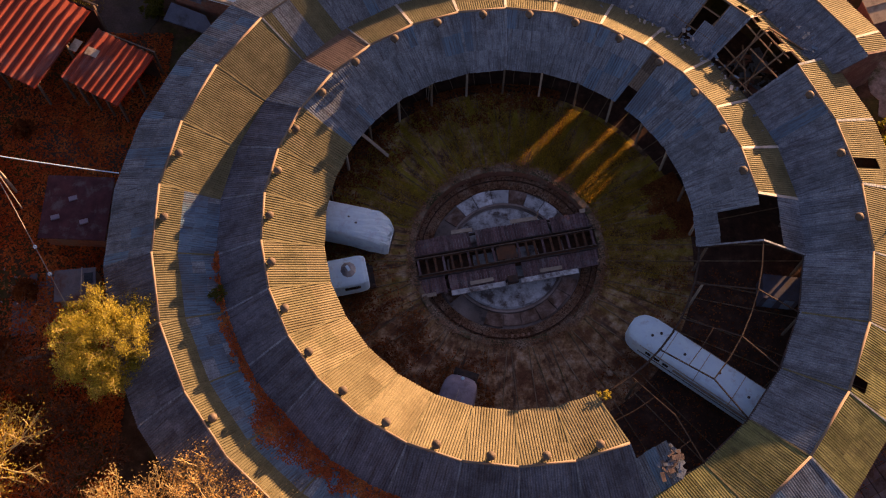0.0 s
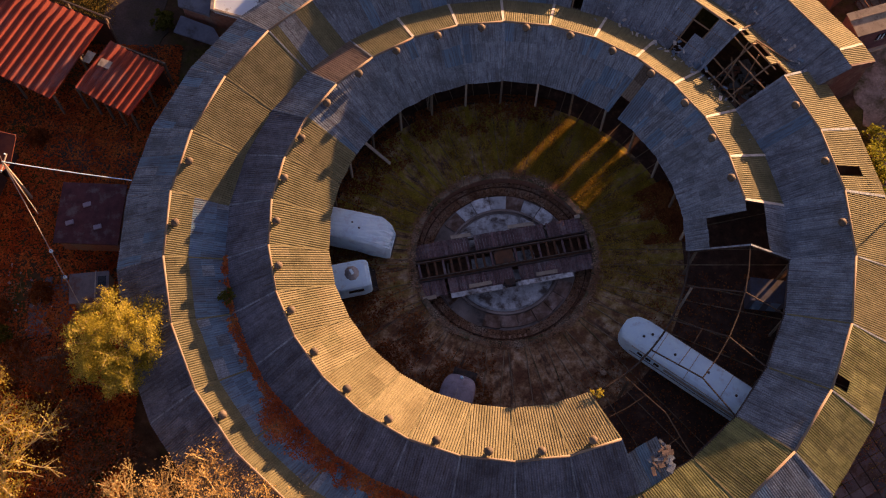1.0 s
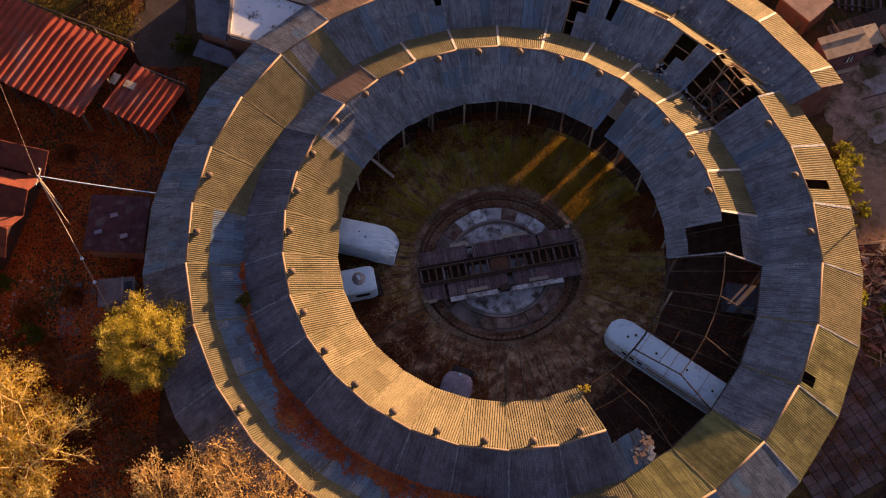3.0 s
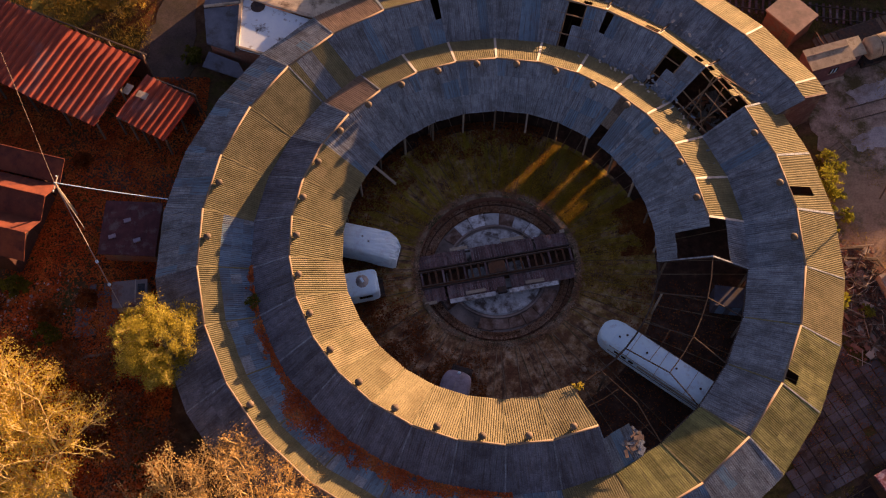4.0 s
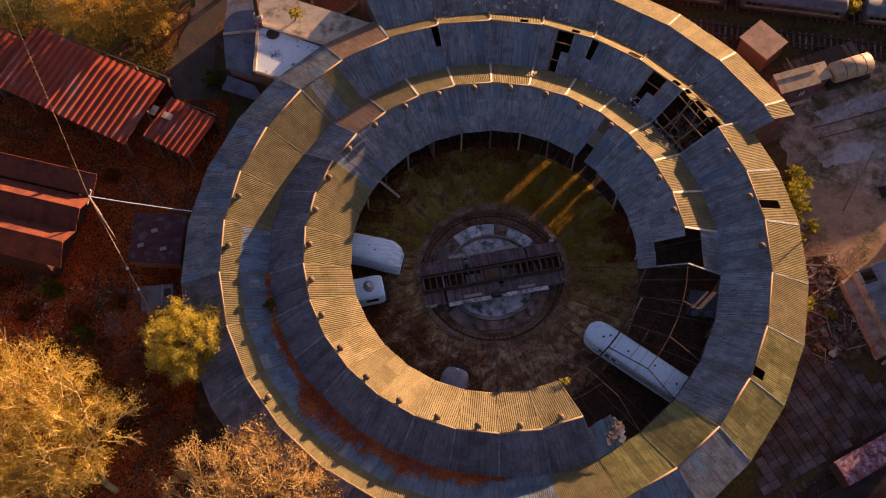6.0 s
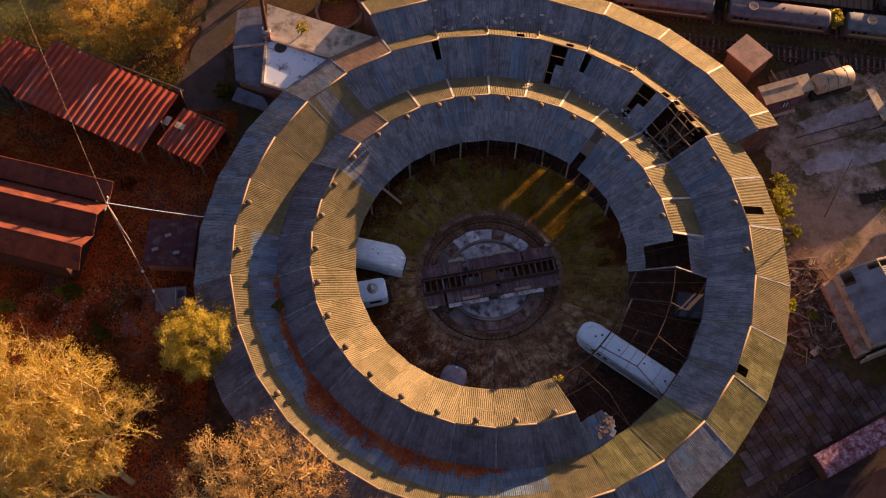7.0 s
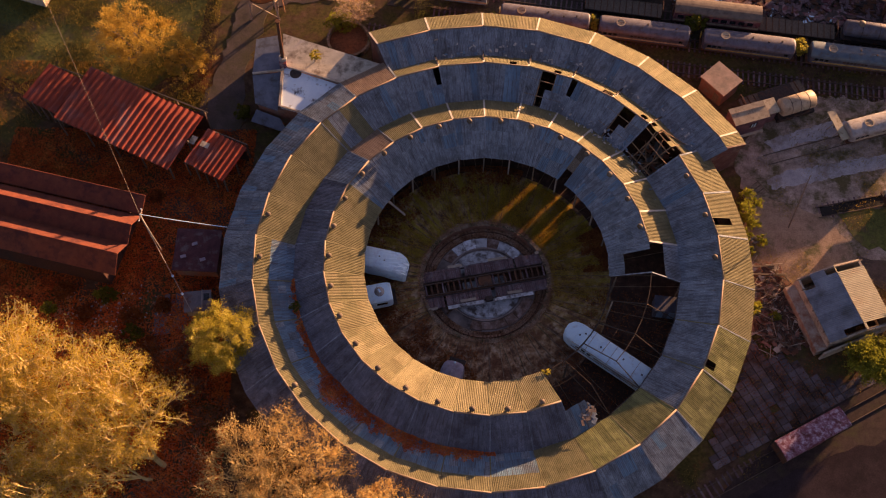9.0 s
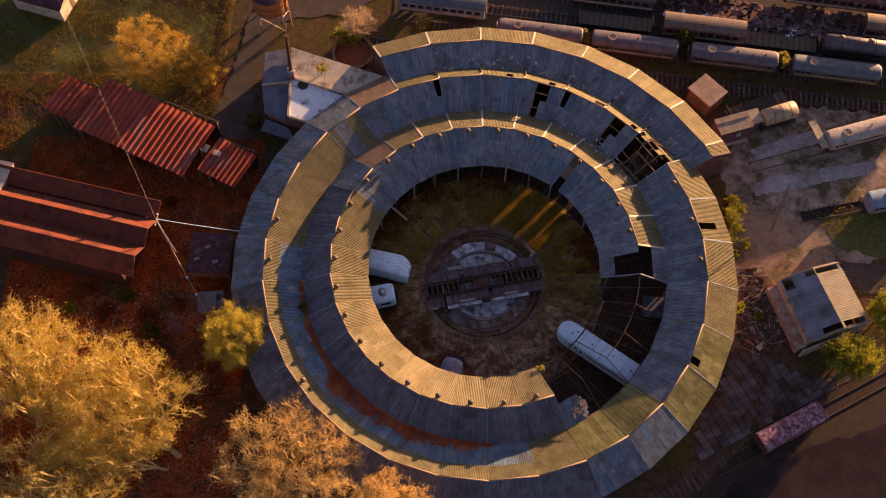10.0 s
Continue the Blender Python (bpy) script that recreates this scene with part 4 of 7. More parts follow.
def round_end_car(m):
    o = thing("stored_railcar", "lilac-grey railcar end poking out from under the eave", "railcar", m=m)
    secs = []
    for x, ins, dz in ((-6, 0, 0), (0.0, 0, 0), (0.5, 0.06, 0.05), (0.9, 0.2, 0.15), (1.2, 0.42, 0.35), (1.35, 0.7, 0.6)):
        secs.append(section(2.8, 0.9, 2.75 - dz, 0.55 - dz * 0.4, x=x, inset=ins))
    part("body", loft(B(), secs), M_PURPLE, o, smooth=True)
    part("headlamp", lathe(B(), [(0.0, 0.16), (0.12, 0.14), (0.16, 0.0)], 10, (1.0, 0, 3.05)), M_WHITE, o)
    part("roof_seam", box(B(), (-1.5, 0, 3.33), (3.0, 0.06, 0.05)), M_GREYROOF, o)
    bogies(o, 6, spread=0.2)
    return o


def at(r, az, turn=0.0):
    """A pose at a radius and bearing, its x axis pointing at the turntable."""
    p = pol(r, az)
    return pose(p.x, p.y, 0.02, 0, 0, 270 - az + turn)


railcar(at(18.2, 125.6))
shrouded_loco(pose(-13.6, 1.55, 0.02, 0, 0, -12))
shunter(at(13.6, -102.6))
round_end_car(at(13.6, -162.6))
blue_cab = thing("blue_box_body", "dark blue wagon body standing under the open rafters", "wagon", m=pose(22.4, -3.9, 0, 0, 0, -6))
part("body", box(B(), (0, 0, 1.3), (3.0, 2.0, 2.2)), M_NAVY, blue_cab)
part("roof", box(B(), (0, 0, 2.44), (3.1, 2.1, 0.08)), M_NAVY, blue_cab)
for x in (-0.7, 0.7):
    part("door", box(B(), (x, -1.02, 1.3), (0.8, 0.05, 1.8)), M_SKYBLUE, blue_cab)
    part("wheel", tube(B(), (x, -0.85, 0.2), (x, 0.85, 0.2), 0.22, n=10), M_IRON, blue_cab)


def hood_loco(m, body, roofm, band, label):
    """A long diesel locomotive: round roof, fan, louvres, windows, a bright band and end ladders."""
    o = thing("diesel_locomotive", label, "locomotive", "locomotives in the yard", m=m)
    l, w = 12.6, 2.7
    secs = [section(w, 1.2, 2.65, 0.72, x=x, inset=i) for x, i in ((-l / 2, 0.35), (-l / 2 + 0.25, 0.08), (-l / 2 + 0.7, 0), (l / 2 - 0.7, 0), (l / 2 - 0.25, 0.08), (l / 2, 0.35))]
    part("body", loft(B(), secs), body, o)
    rsec = [[Vector((p.x, p.y * 1.004, p.z + 0.015)) for p in section(w, 2.5, 2.65, 0.72, x=x, inset=i)] for x, i in ((-l / 2 + 0.02, 0.33), (-l / 2 + 0.25, 0.08), (-l / 2 + 0.7, 0), (l / 2 - 0.7, 0), (l / 2 - 0.25, 0.08), (l / 2 - 0.02, 0.33))]
    part("roof", loft(B(), rsec), roofm, o, smooth=True)
    for s in (-1, 1):
        part("band", box(B(), (0, s * 1.36, 1.62), (l - 1.0, 0.03, 0.16)), band, o, "faded bright stripe")
        for x in (-5.4, -4.7, -4.0, 5.2):
            part("window", box(B(), (x, s * 1.36, 2.25), (0.5, 0.03, 0.5)), M_GLASS, o)
        for i in range(7):
            part("louvre", box(B(), (-1.6 + 0.5 * i, s * 1.36, 2.3), (0.36, 0.04, 0.36)), M_IRON, o)
        part("tank", box(B(), (0.2, s * 0.9, 0.75), (3.6, 0.7, 0.7)), M_IRON, o)
        part("handrail", tube(B(), (-5.6, s * 1.42, 1.9), (5.6, s * 1.42, 1.9), 0.025, n=5), M_CREAM, o)
    f = part("roof_fan", lathe(B(), [(0.62, 0.0), (0.62, 0.16), (0.5, 0.16), (0.5, 0.1), (0.0, 0.1)], 18, (-3.4, 0, 3.3)), M_TAN, o, "round roof fan housing")
    part("fan_grille", box(B(), (-3.4, 0, 3.44), (0.9, 0.06, 0.03)), M_IRON, f)
    for x, y in ((0.4, 0.25), (2.6, -0.2), (4.4, 0.1)):
        part("exhaust", tube(B(), (x, y, 3.25), (x, y, 3.52), 0.13, n=8), M_IRON, o)
    part("frame", box(B(), (0, 0, 1.08), (l + 0.7, 2.6, 0.26)), M_RUST, o)
    for s in (-1, 1):
        part("end_ladder", box(B(), (s * (l / 2 + 0.25), 0.9, 1.6), (0.1, 0.5, 1.1)), band, o)
        part("coupler", box(B(), (s * (l / 2 + 0.55), 0, 0.95), (0.5, 0.25, 0.25)), M_IRON, o)
    bogies(o, l, spread=0.31)
    return o


YA = -8.01                       # the yard's tracks run at this angle


def yard(x, off=0.0):
    """A point on the yard's first standing track; off is metres to the north of it."""
    x = 8.59 + 0.964 * (x - 9.3)
    return pose(x + off * math.sin(radians(-YA)), 39.79 + -0.1408 * (x - 8.59) + off * math.cos(radians(YA)), 0.05, 0, 0, YA)


for x, rf, bd, lb in ((9.3, M_LOCOROOF, M_CREAM, "old diesel locomotive with a sooty dark roof and a cream stripe"),
                      (23.7, M_LOCOROOF, M_CREAM, "old diesel locomotive with a sooty dark roof and a cream stripe"),
                      (38.7, M_LOCOROOF, M_YELLOW, "old diesel locomotive with a sooty dark roof and a yellow stripe"),
                      (53.9, M_TEALROOF, M_YELLOW, "old diesel locomotive with a faded teal roof and a yellow stripe")):
    hood_loco(yard(x) @ Matrix.Diagonal((1, 1, 0.9, 1)), M_NAVY, rf, bd, lb)


def coach(m, body, roofm, label, l=13.0, w=2.8):
    o = thing("passenger_coach", label, "railway coach", "coaches in the yard", m=m)
    part("body", box(B(), (0, 0, 2.0), (l, w, 2.0)), body, o)
    part("roof", loft(B(), [section(w + 0.06, 2.95, 3.0, 0.55, x=x) for x in (-l / 2 - 0.05, l / 2 + 0.05)]), roofm, o, smooth=False)
    for s in (-1, 1):
        for i in range(int(l / 1.25)):
            part("window", box(B(), (-l / 2 + 0.9 + 1.22 * i, s * (w / 2 + 0.01), 2.25), (0.8, 0.03, 0.65)), M_GLASS, o)
        part("band", box(B(), (0, s * (w / 2 + 0.012), 1.45), (l, 0.03, 0.35)), M_CREAM, o)
        part("end_post", box(B(), (s * (l / 2 + 0.1), 0, 1.9), (0.12, 1.0, 2.0)), M_RUST, o)
    part("frame", box(B(), (0, 0, 0.9), (l + 0.5, 2.4, 0.25)), M_IRON, o)
    bogies(o, l, spread=0.33)
    return o


coach(yard(-6.2, 3.1), M_SKYBLUE, M_TEALROOF, "pale blue and cream passenger coach in the yard")
coach(yard(34.0, 4.4), M_MAROON, M_DULLROOF, "maroon passenger coach with a sunlit tan roof", 12.0)
coach(yard(64.5, 8.6), M_MAROON, M_DULLROOF, "maroon passenger coach with a sunlit tan roof", 12.0)
coach(yard(20.0, 8.6), M_NAVY, M_LOCOROOF, "dark coach with a sooty grey roof", 12.0)
coach(yard(27.0, 12.9), M_NAVY, M_LOCOROOF, "long dark coach with a sooty grey roof", 22.0)
coach(yard(62.0, 13.4), M_MAROON, M_MAROON, "long maroon coach with a faded maroon roof", 30.0)


def flat_wagon(m, label, l=11.0):
    o = thing("flat_wagon", label, "wagon", "flat wagons", m=m)
    part("deck", box(B(), (0, 0, 1.1), (l, 2.5, 0.2)), M_TIMBER, o)
    for i in range(int(l / 0.9)):
        part("crossbar", box(B(), (-l / 2 + 0.5 + 0.9 * i, 0, 1.24), (0.1, 2.5, 0.08)), M_RUST, o)
    for s in (-1, 1):
        bm = B()
        for y in (-1.1, 1.1):
            bar(bm, (s * l / 2, y, 1.1), (s * l / 2, y, 2.6), 0.1)
        bar(bm, (s * l / 2, -1.1, 2.6), (s * l / 2, 1.1, 2.6), 0.1)
        part("end_frame", bm, M_RUST, o)
        part("side_sill", box(B(), (0, s * 1.25, 1.05), (l, 0.1, 0.3)), M_IRON, o)
    bogies(o, l)
    return o


def tank_wagon(m, label, body=M_LOCOROOF, l=9.5, r=1.15, domes=(-2.6, 1.6)):
    o = thing("tank_wagon", label, "wagon", "tank wagons", m=m)
    prof = [(0, -l / 2), (r * 0.7, -l / 2 + 0.08), (r, -l / 2 + 0.35), (r, l / 2 - 0.35), (r * 0.7, l / 2 - 0.08), (0, l / 2)]
    bm = lathe(B(), prof, 20)
    bm.transform(pose(0, 0, 1.3 + r, 0, 90, 0))
    part("tank", bm, body, o, smooth=True)
    for d in domes:
        part("dome", lathe(B(), [(0.45, -0.2), (0.45, 0.3), (0.3, 0.42), (0, 0.45)], 14, (d, 0, 1.3 + 2 * r)), M_DULLROOF, o, smooth=True)
    for x in (-l / 4, 0, l / 4):
        part("strap", tube(B(), (x - 0.04, 0, 1.3 + r), (x + 0.04, 0, 1.3 + r), r + 0.02, n=20), M_IRON, o)
    part("frame", box(B(), (0, 0, 1.05), (l, 2.2, 0.24)), M_IRON, o)
    bogies(o, l)
    return o


flat_wagon(yard(45.6, 4.4), "rusty skeleton flat wagon with end frames")
flat_wagon(yard(20.5, 4.4), "rusty skeleton flat wagon with end frames")
tank_wagon(yard(57.0, 4.4), "sooty dark tank wagon with two domes")
tank_wagon(pose(42.2, 25.6, 0.03, 0, 0, 19), "short sunlit tan tank wagon on the scrap siding", M_TAN, 5.2, 1.25, ())
flat_wagon(pose(39.7, 27.8, -0.35, 0, 0, 21), "rusty low flat wagon on the scrap siding", 9.5)
part("load_plate", box(B(), (0.6, 0, 1.32), (5.0, 2.2, 0.06)), M_IRON, [o for o in bpy.data.objects if o.name.startswith("flat_wagon")][-1])
goods = thing("goods_wagon", "goods wagon with a flaking maroon and lilac roof", "wagon", m=pose(38.0, -20.1, 0.02, 0, 0, 28.0))
part("body", box(B(), (0, 0, 1.9), (8.9, 2.5, 2.0)), M_RUST, goods)
part("roof", loft(B(), [section(2.62, 2.85, 2.9, 0.3, x=x) for x in (-4.55, 4.55)]), mat("flaking_lilac_paint", [(0.35, (0.16, 0.04, 0.05)), (0.5, (0.27, 0.13, 0.18)), (0.62, (0.42, 0.34, 0.42))], 2.2, stain=(0.12, 0.03, 0.03), stain_scale=1.2, bump=0.3, fine=0.4), goods)
for s in (-1, 1):
    part("door", box(B(), (0, s * 1.27, 1.9), (1.9, 0.05, 1.8)), M_MAROON, goods)
    part("end_post", box(B(), (s * 4.47, 0, 1.9), (0.08, 0.12, 1.9)), M_IRON, goods)
bogies(goods, 8.5)
hood_loco(pose(54.7, 23.5, 0.02, 0, 0, 17) @ Matrix.Diagonal((1, 1, 0.8, 1)), M_GREYROOF, M_GREYROOF, M_CREAM, "derelict locomotive with a dusty grey roof")
snow = thing("end_platform_wagon", "pale timber platform standing against the derelict locomotive", "wagon", m=pose(47.6, 22.6, 0, 0, 0, 17))
part("deck", box(B(), (0, 0, 1.9), (1.1, 4.6, 0.14)), M_CREAM, snow)
for y in (-2, -0.7, 0.7, 2):
    part("leg", box(B(), (0.3, y, 0.8), (0.14, 0.14, 1.6)), M_TIMBER, snow)
    part("brace", bar(B(), (-0.8, y, 0.0), (0.2, y, 1.5), 0.1), M_TIMBER_PALE, snow)
hood_loco(pose(58.7, 12.9, 0.02, 0, 0, 12), M_PURPLE, M_SKYBLUE, M_CREAM, "blue and lilac locomotive beside the grass")

# ---- buildings and yard round the roundhouse ----
M_REDSHEET = mat("red_painted_sheet", [(0.3, (0.27, 0.04, 0.02)), (0.7, (0.42, 0.075, 0.036))], 0.5, rough=0.6, stain=(0.27, 0.11, 0.10), stain_scale=0.16, stain_at=(0.52, 0.66), vary=0.12, bump_scale=14, fine=0.3)
M_REDTILE = mat("red_brown_roof", [(0.3, (0.12, 0.03, 0.018)), (0.7, (0.22, 0.058, 0.028))], 0.9, rough=0.75, stain=(0.08, 0.02, 0.018), stain_scale=0.5, vary=0.1, bump_scale=16, fine=0.3)
M_ROOFWHITE = mat("whitewashed_roof", [(0.3, (0.62, 0.80, 0.92)), (0.7, (0.74, 0.90, 0.97))], 1.0, stain=(0.12, 0.12, 0.13), stain_scale=0.6, stain_at=(0.56, 0.66), bump_scale=20, fine=0.2)
M_ROOFTAN = mat("sandy_flat_roof", [(0.3, (0.48, 0.43, 0.33)), (0.7, (0.66, 0.60, 0.48))], 0.8, stain=(0.2, 0.16, 0.12), stain_scale=0.5, bump_scale=20, fine=0.3)
M_ROOFBLUE = mat("tarred_blue_grey_roof", [(0.3, (0.10, 0.12, 0.16)), (0.7, (0.17, 0.20, 0.25))], 0.8, stain=(0.08, 0.085, 0.09), stain_scale=0.6, bump_scale=20, fine=0.3)
M_ROAD = mat("worn_dirt_road", [(0.3, (0.055, 0.043, 0.04)), (0.7, (0.12, 0.092, 0.082))], 0.6, stain=(0.07, 0.06, 0.035), stain_scale=0.2, stain_at=(0.46, 0.62), bump=0.5, bump_scale=6, fine=0.55)
M_GRAVEL = mat("grey_gravel", [(0.3, (0.27, 0.275, 0.30)), (0.7, (0.47, 0.475, 0.50))], 0.6, stain=(0.22, 0.18, 0.15), stain_scale=0.25, bump_scale=12, fine=0.5)
M_SAND = mat("sandy_dirt", [(0.3, (0.24, 0.16, 0.11)), (0.7, (0.42, 0.30, 0.21))], 0.5, stain=(0.10, 0.095, 0.04), stain_scale=0.3, stain_at=(0.52, 0.66), bump=0.8, bump_scale=5, fine=0.4)
M_TURF = mat("rough_grass", [(0.3, (0.055, 0.068, 0.015)), (0.7, (0.16, 0.165, 0.038))], 1.5, stain=(0.13, 0.095, 0.05), stain_scale=0.3, bump_scale=9, fine=0.5)


# brick darkened so the walls under the roofs look shaded
M_SHADEBRICK = mat("shade_dark_brick", [(0.3, (0.05, 0.022, 0.018)), (0.7, (0.10, 0.045, 0.034))], 3.0, stain=(0.04, 0.03, 0.03), vary=0.1)


def corrugated_roof(parent, corners, pitch, wave, material, width=2.0):
    """Ribbed sheets over a four-cornered plane: corners run upper left, upper right, lower right, lower left."""
    a, b, c, d = [Vector(p) for p in corners]
    u = (c - d)
    length = u.length
    u.normalize()
    v = (a - d)
    depth = v.length
    w = u.cross(v).normalized()
    v.normalize()
    m = Matrix((u, v, w)).transposed().to_4x4()
    m.translation = d
    n = max(1, round(length / width))
    for i in range(n):
        me = sheet_mesh(length * i / n, length * (i + 1) / n + 0.02, lambda x: (0.0, depth), pitch=pitch, wave=wave, flute=RIB)
        me.materials.append(material)
        sh = new("sheet", me)
        sh.parent, sh.matrix_basis = parent, m @ Matrix.Translation((0, 0.05 * math.sin(i * 5.1 + length), 0.01 * (i % 2)))


def open_shed(name, label, corners, h):
    o = thing(name, label, "shed")
    roof = part("roof", B(), M_REDSHEET, o)
    corrugated_roof(roof, corners, 0.85, 0.12, M_REDSHEET, 1.7)
    a, b, c, d = [Vector(p) for p in corners]
    inset = (d - a).normalized() * 0.5
    # added, unseen wall: keeps the low sun from under the shed roof
    part("back_wall", bar(B(), a + inset - Vector((0, 0, a.z / 2 + 0.15)), b + inset - Vector((0, 0, b.z / 2 + 0.15)), 0.12, a.z - 0.3), M_SHADEBRICK, o, "dark back wall added to block the sun")
    for p, q in ((a, b), (d, c), ((a + d) / 2, (b + c) / 2)):
        part("purlin", bar(B(), p - Vector((0, 0, 0.2)), q - Vector((0, 0, 0.2)), 0.12, 0.18), M_TIMBER, o)
        for f in (0.03, 0.27, 0.5, 0.73, 0.97):
            t = p.lerp(q, f)
            part("post", box(B(), (t.x, t.y, (t.z - 0.25) / 2), (0.18, 0.18, t.z - 0.25), -23), M_TIMBER, o)
    return o


open_shed("open_shed", "long open shed with a red ribbed sheet roof", [(-52.9, 28.7, 4.7), (-36.8, 21.9, 4.7), (-40.8, 14.0, 4.4), (-57.1, 21.0, 4.4)], 5)
s2 = open_shed("lean_to_shed", "small open shed with a patched red ribbed sheet roof", [(-36.2, 19.6, 3.9), (-31.3, 17.5, 3.9), (-33.8, 12.4, 3.65), (-39.3, 14.9, 3.65)], 4)
for x, y, rz in ((-36.8, 17.3, -23), (-38.4, 18.0, 66)):
    part("roof_patch", box(B(), (x, y, 3.94), (1.2, 0.8, 0.05), rz), M_PLASTER, s2, "pale patch sheet")
open_shed("end_shed", "low open shed with a rusty red ribbed roof", [(-58.9, 29.6, 4.0), (-53.9, 27.7, 4.0), (-57.2, 22.3, 3.75), (-62.1, 24.5, 3.75)], 4)

# three-gabled red shed
gab = thing("gabled_shed", "three-gabled storage shed with red-brown roofs", "shed", m=pose(-44.3, 4.7, 0, 0, 0, -13.4))
L = 24.0
GAB = [(4.5, 4.9, 0.0, 3.8), (0.0, 5.4, 3.8, 4.2), (-4.3, 5.9, 4.2, 4.0)]
for yr, zr, zn, zs in GAB:
    for s, nm in ((1, "north_slope"), (-1, "south_slope")):
        if s == 1 and yr > 4:
            continue
        bm = B()
        y1, z1 = yr + s * 2.15, zn if s > 0 else zs
        n = 40
        vs = []
        for i in range(n + 1):
            x = -L + L * i / n
            dz = 0.02 * (i % 2)
            vs.append((bm.verts.new((x, yr, zr + dz)), bm.verts.new((x, y1, z1 + dz)), bm.verts.new((x, yr, zr + dz - 0.1)), bm.verts.new((x, y1, z1 + dz - 0.1))))
        for p, q in zip(vs, vs[1:]):
            bm.faces.new((p[0], q[0], q[1], p[1]))
            bm.faces.new((p[2], p[3], q[3], q[2]))
            bm.faces.new((p[1], q[1], q[3], p[3]))
        bm.faces.new((vs[0][0], vs[0][1], vs[0][3], vs[0][2]))
        bm.faces.new((vs[-1][0], vs[-1][2], vs[-1][3], vs[-1][1]))
        part(nm, bm, M_REDTILE, gab)
    part("ridge_cap", tube(B(), (-L, yr, zr + 0.06), (0, yr, zr + 0.06), 0.09, n=8), M_REDTILE, gab)
    for x in (-1.8, -L + 0.15):
        bm = B()
        v = [bm.verts.new((x + dx, y, z)) for dx in (-0.1, 0.1) for y, z in ((yr - 2.1, 0), (yr + (2.1 if yr < 4 else 0.1), 0), (yr + (2.1 if yr < 4 else 0.1), (zn if yr < 4 else zr) - 0.12), (yr, zr - 0.12), (yr - 2.1, zs - 0.12))]
        bm.faces.new(v[:5])
        bm.faces.new(v[5:][::-1])
        for i in range(5):
            bm.faces.new((v[i], v[(i + 1) % 5], v[5 + (i + 1) % 5], v[5 + i]))
        part("gable_wall", bm, M_SHADEBRICK, gab)
for y, h in ((GAB[0][0] + 0.05, 4.7), (GAB[2][0] - 2.05, 3.8)):
    part("side_wall", box(B(), (-L / 2 - 0.8, y, h / 2), (L - 2.0, 0.2, h)), M_SHADEBRICK, gab)
flat = thing("plastered_store", "small plastered store with a pale flat roof", "store", m=pose(-68.5, 12.4, 0, 0, 0, -13.4))
part("wall", box(B(), (0, 0, 2.3), (7, 6.5, 4.6)), M_PLASTER, flat)
part("roof", box(B(), (0, 0, 4.68), (7.3, 6.8, 0.16)), M_ROOFTAN, flat)

# dark hut by the roundhouse, small grey shack
M_OLDTIN = mat("old_maroon_tin", [(0.3, (0.06, 0.02, 0.028)), (0.7, (0.12, 0.045, 0.055))], 1.5, stain=(0.13, 0.11, 0.12), stain_scale=0.8, stain_at=(0.52, 0.66), vary=0.1, fine=0.4)
hut = thing("brick_outhouse", "low outhouse with a dark red sheet roof", "outhouse", m=pose(-36.4, 2.8, 0, 0, 0, -2))
part("wall", box(B(), (0, 0, 1.3), (5.2, 5.2, 2.6)), M_BRICK, hut)
part("roof", box(B(), (0, 0, 2.72), (5.7, 5.7, 0.12), m=pose(0, 0, 0, 4, 0, 0)), M_OLDTIN, hut)
for x, y in ((-0.4, 0.6), (0.9, -1.5), (-1.6, -1.2)):
    part("roof_stone", box(B(), (x, y, 2.86), (0.7, 0.4, 0.14), 20), M_PURPLE, hut)
M_SHACKROOF = mat("blue_grey_felt", [(0.3, (0.10, 0.10, 0.12)), (0.7, (0.19, 0.19, 0.22))], 1.4, stain=(0.12, 0.06, 0.05), stain_scale=0.7, vary=0.12, fine=0.4)
shack = thing("tin_shack", "low grey felt-roofed shack half hidden behind the yellow tree", "shack", m=pose(-35.7, -4.0, 0, 0, 0, 6))
part("wall", box(B(), (0, 0, 1.1), (3.0, 2.4, 2.2)), M_PLASTER, shack)
part("roof", box(B(), (0, 0, 2.26), (3.4, 2.7, 0.1), m=pose(0, 0, 0, 4, 0, 0)), M_SHACKROOF, shack)
part("verge_board", box(B(), (0.55, 0.1, 2.36), (0.1, 2.4, 0.08)), M_GREYROOF, shack, "pale verge board")
part("skylight", box(B(), (1.1, 0.3, 2.36), (0.7, 0.9, 0.06)), M_GLASS, shack)
yard_slabs = thing("slab_yard", "sunken yard of dark worn paving slabs beside the shack", "paving", m=pose(-39.1, -4.9, 0, 0, 0, 7))
rnd = random.Random(77)
slab = None
for i in range(7):
    for j in range(7):
        if rnd.random() < 0.24:
            continue
        m = pose(-2.1 + 0.68 * i, -2.4 + 0.78 * j, 0.03 + rnd.uniform(-0.03, 0.04), rnd.uniform(-3, 3), rnd.uniform(-3, 3), rnd.uniform(-4, 4))
        if slab is None:
            slab = part("slab", box(B(), (0, 0, 0), (0.6, 0.7, 0.1)), M_SHACKROOF, yard_slabs)
            slab.matrix_basis = m
        else:
            o = new("slab", slab.data)
            o.parent, o.matrix_basis = yard_slabs, m
kerb = thing("stone_kerb", "pale stone kerb edging the undergrowth", "kerb", m=pose(-38.9, -9.8, 0, 0, 0, 10))
for i in range(4):
    part("kerb_stone", box(B(), (-1.2 + 0.8 * i, 0.05 * (i % 2), 0.1), (0.72, 0.22, 0.24), 3 * i - 4), M_CONC_DARK, kerb)


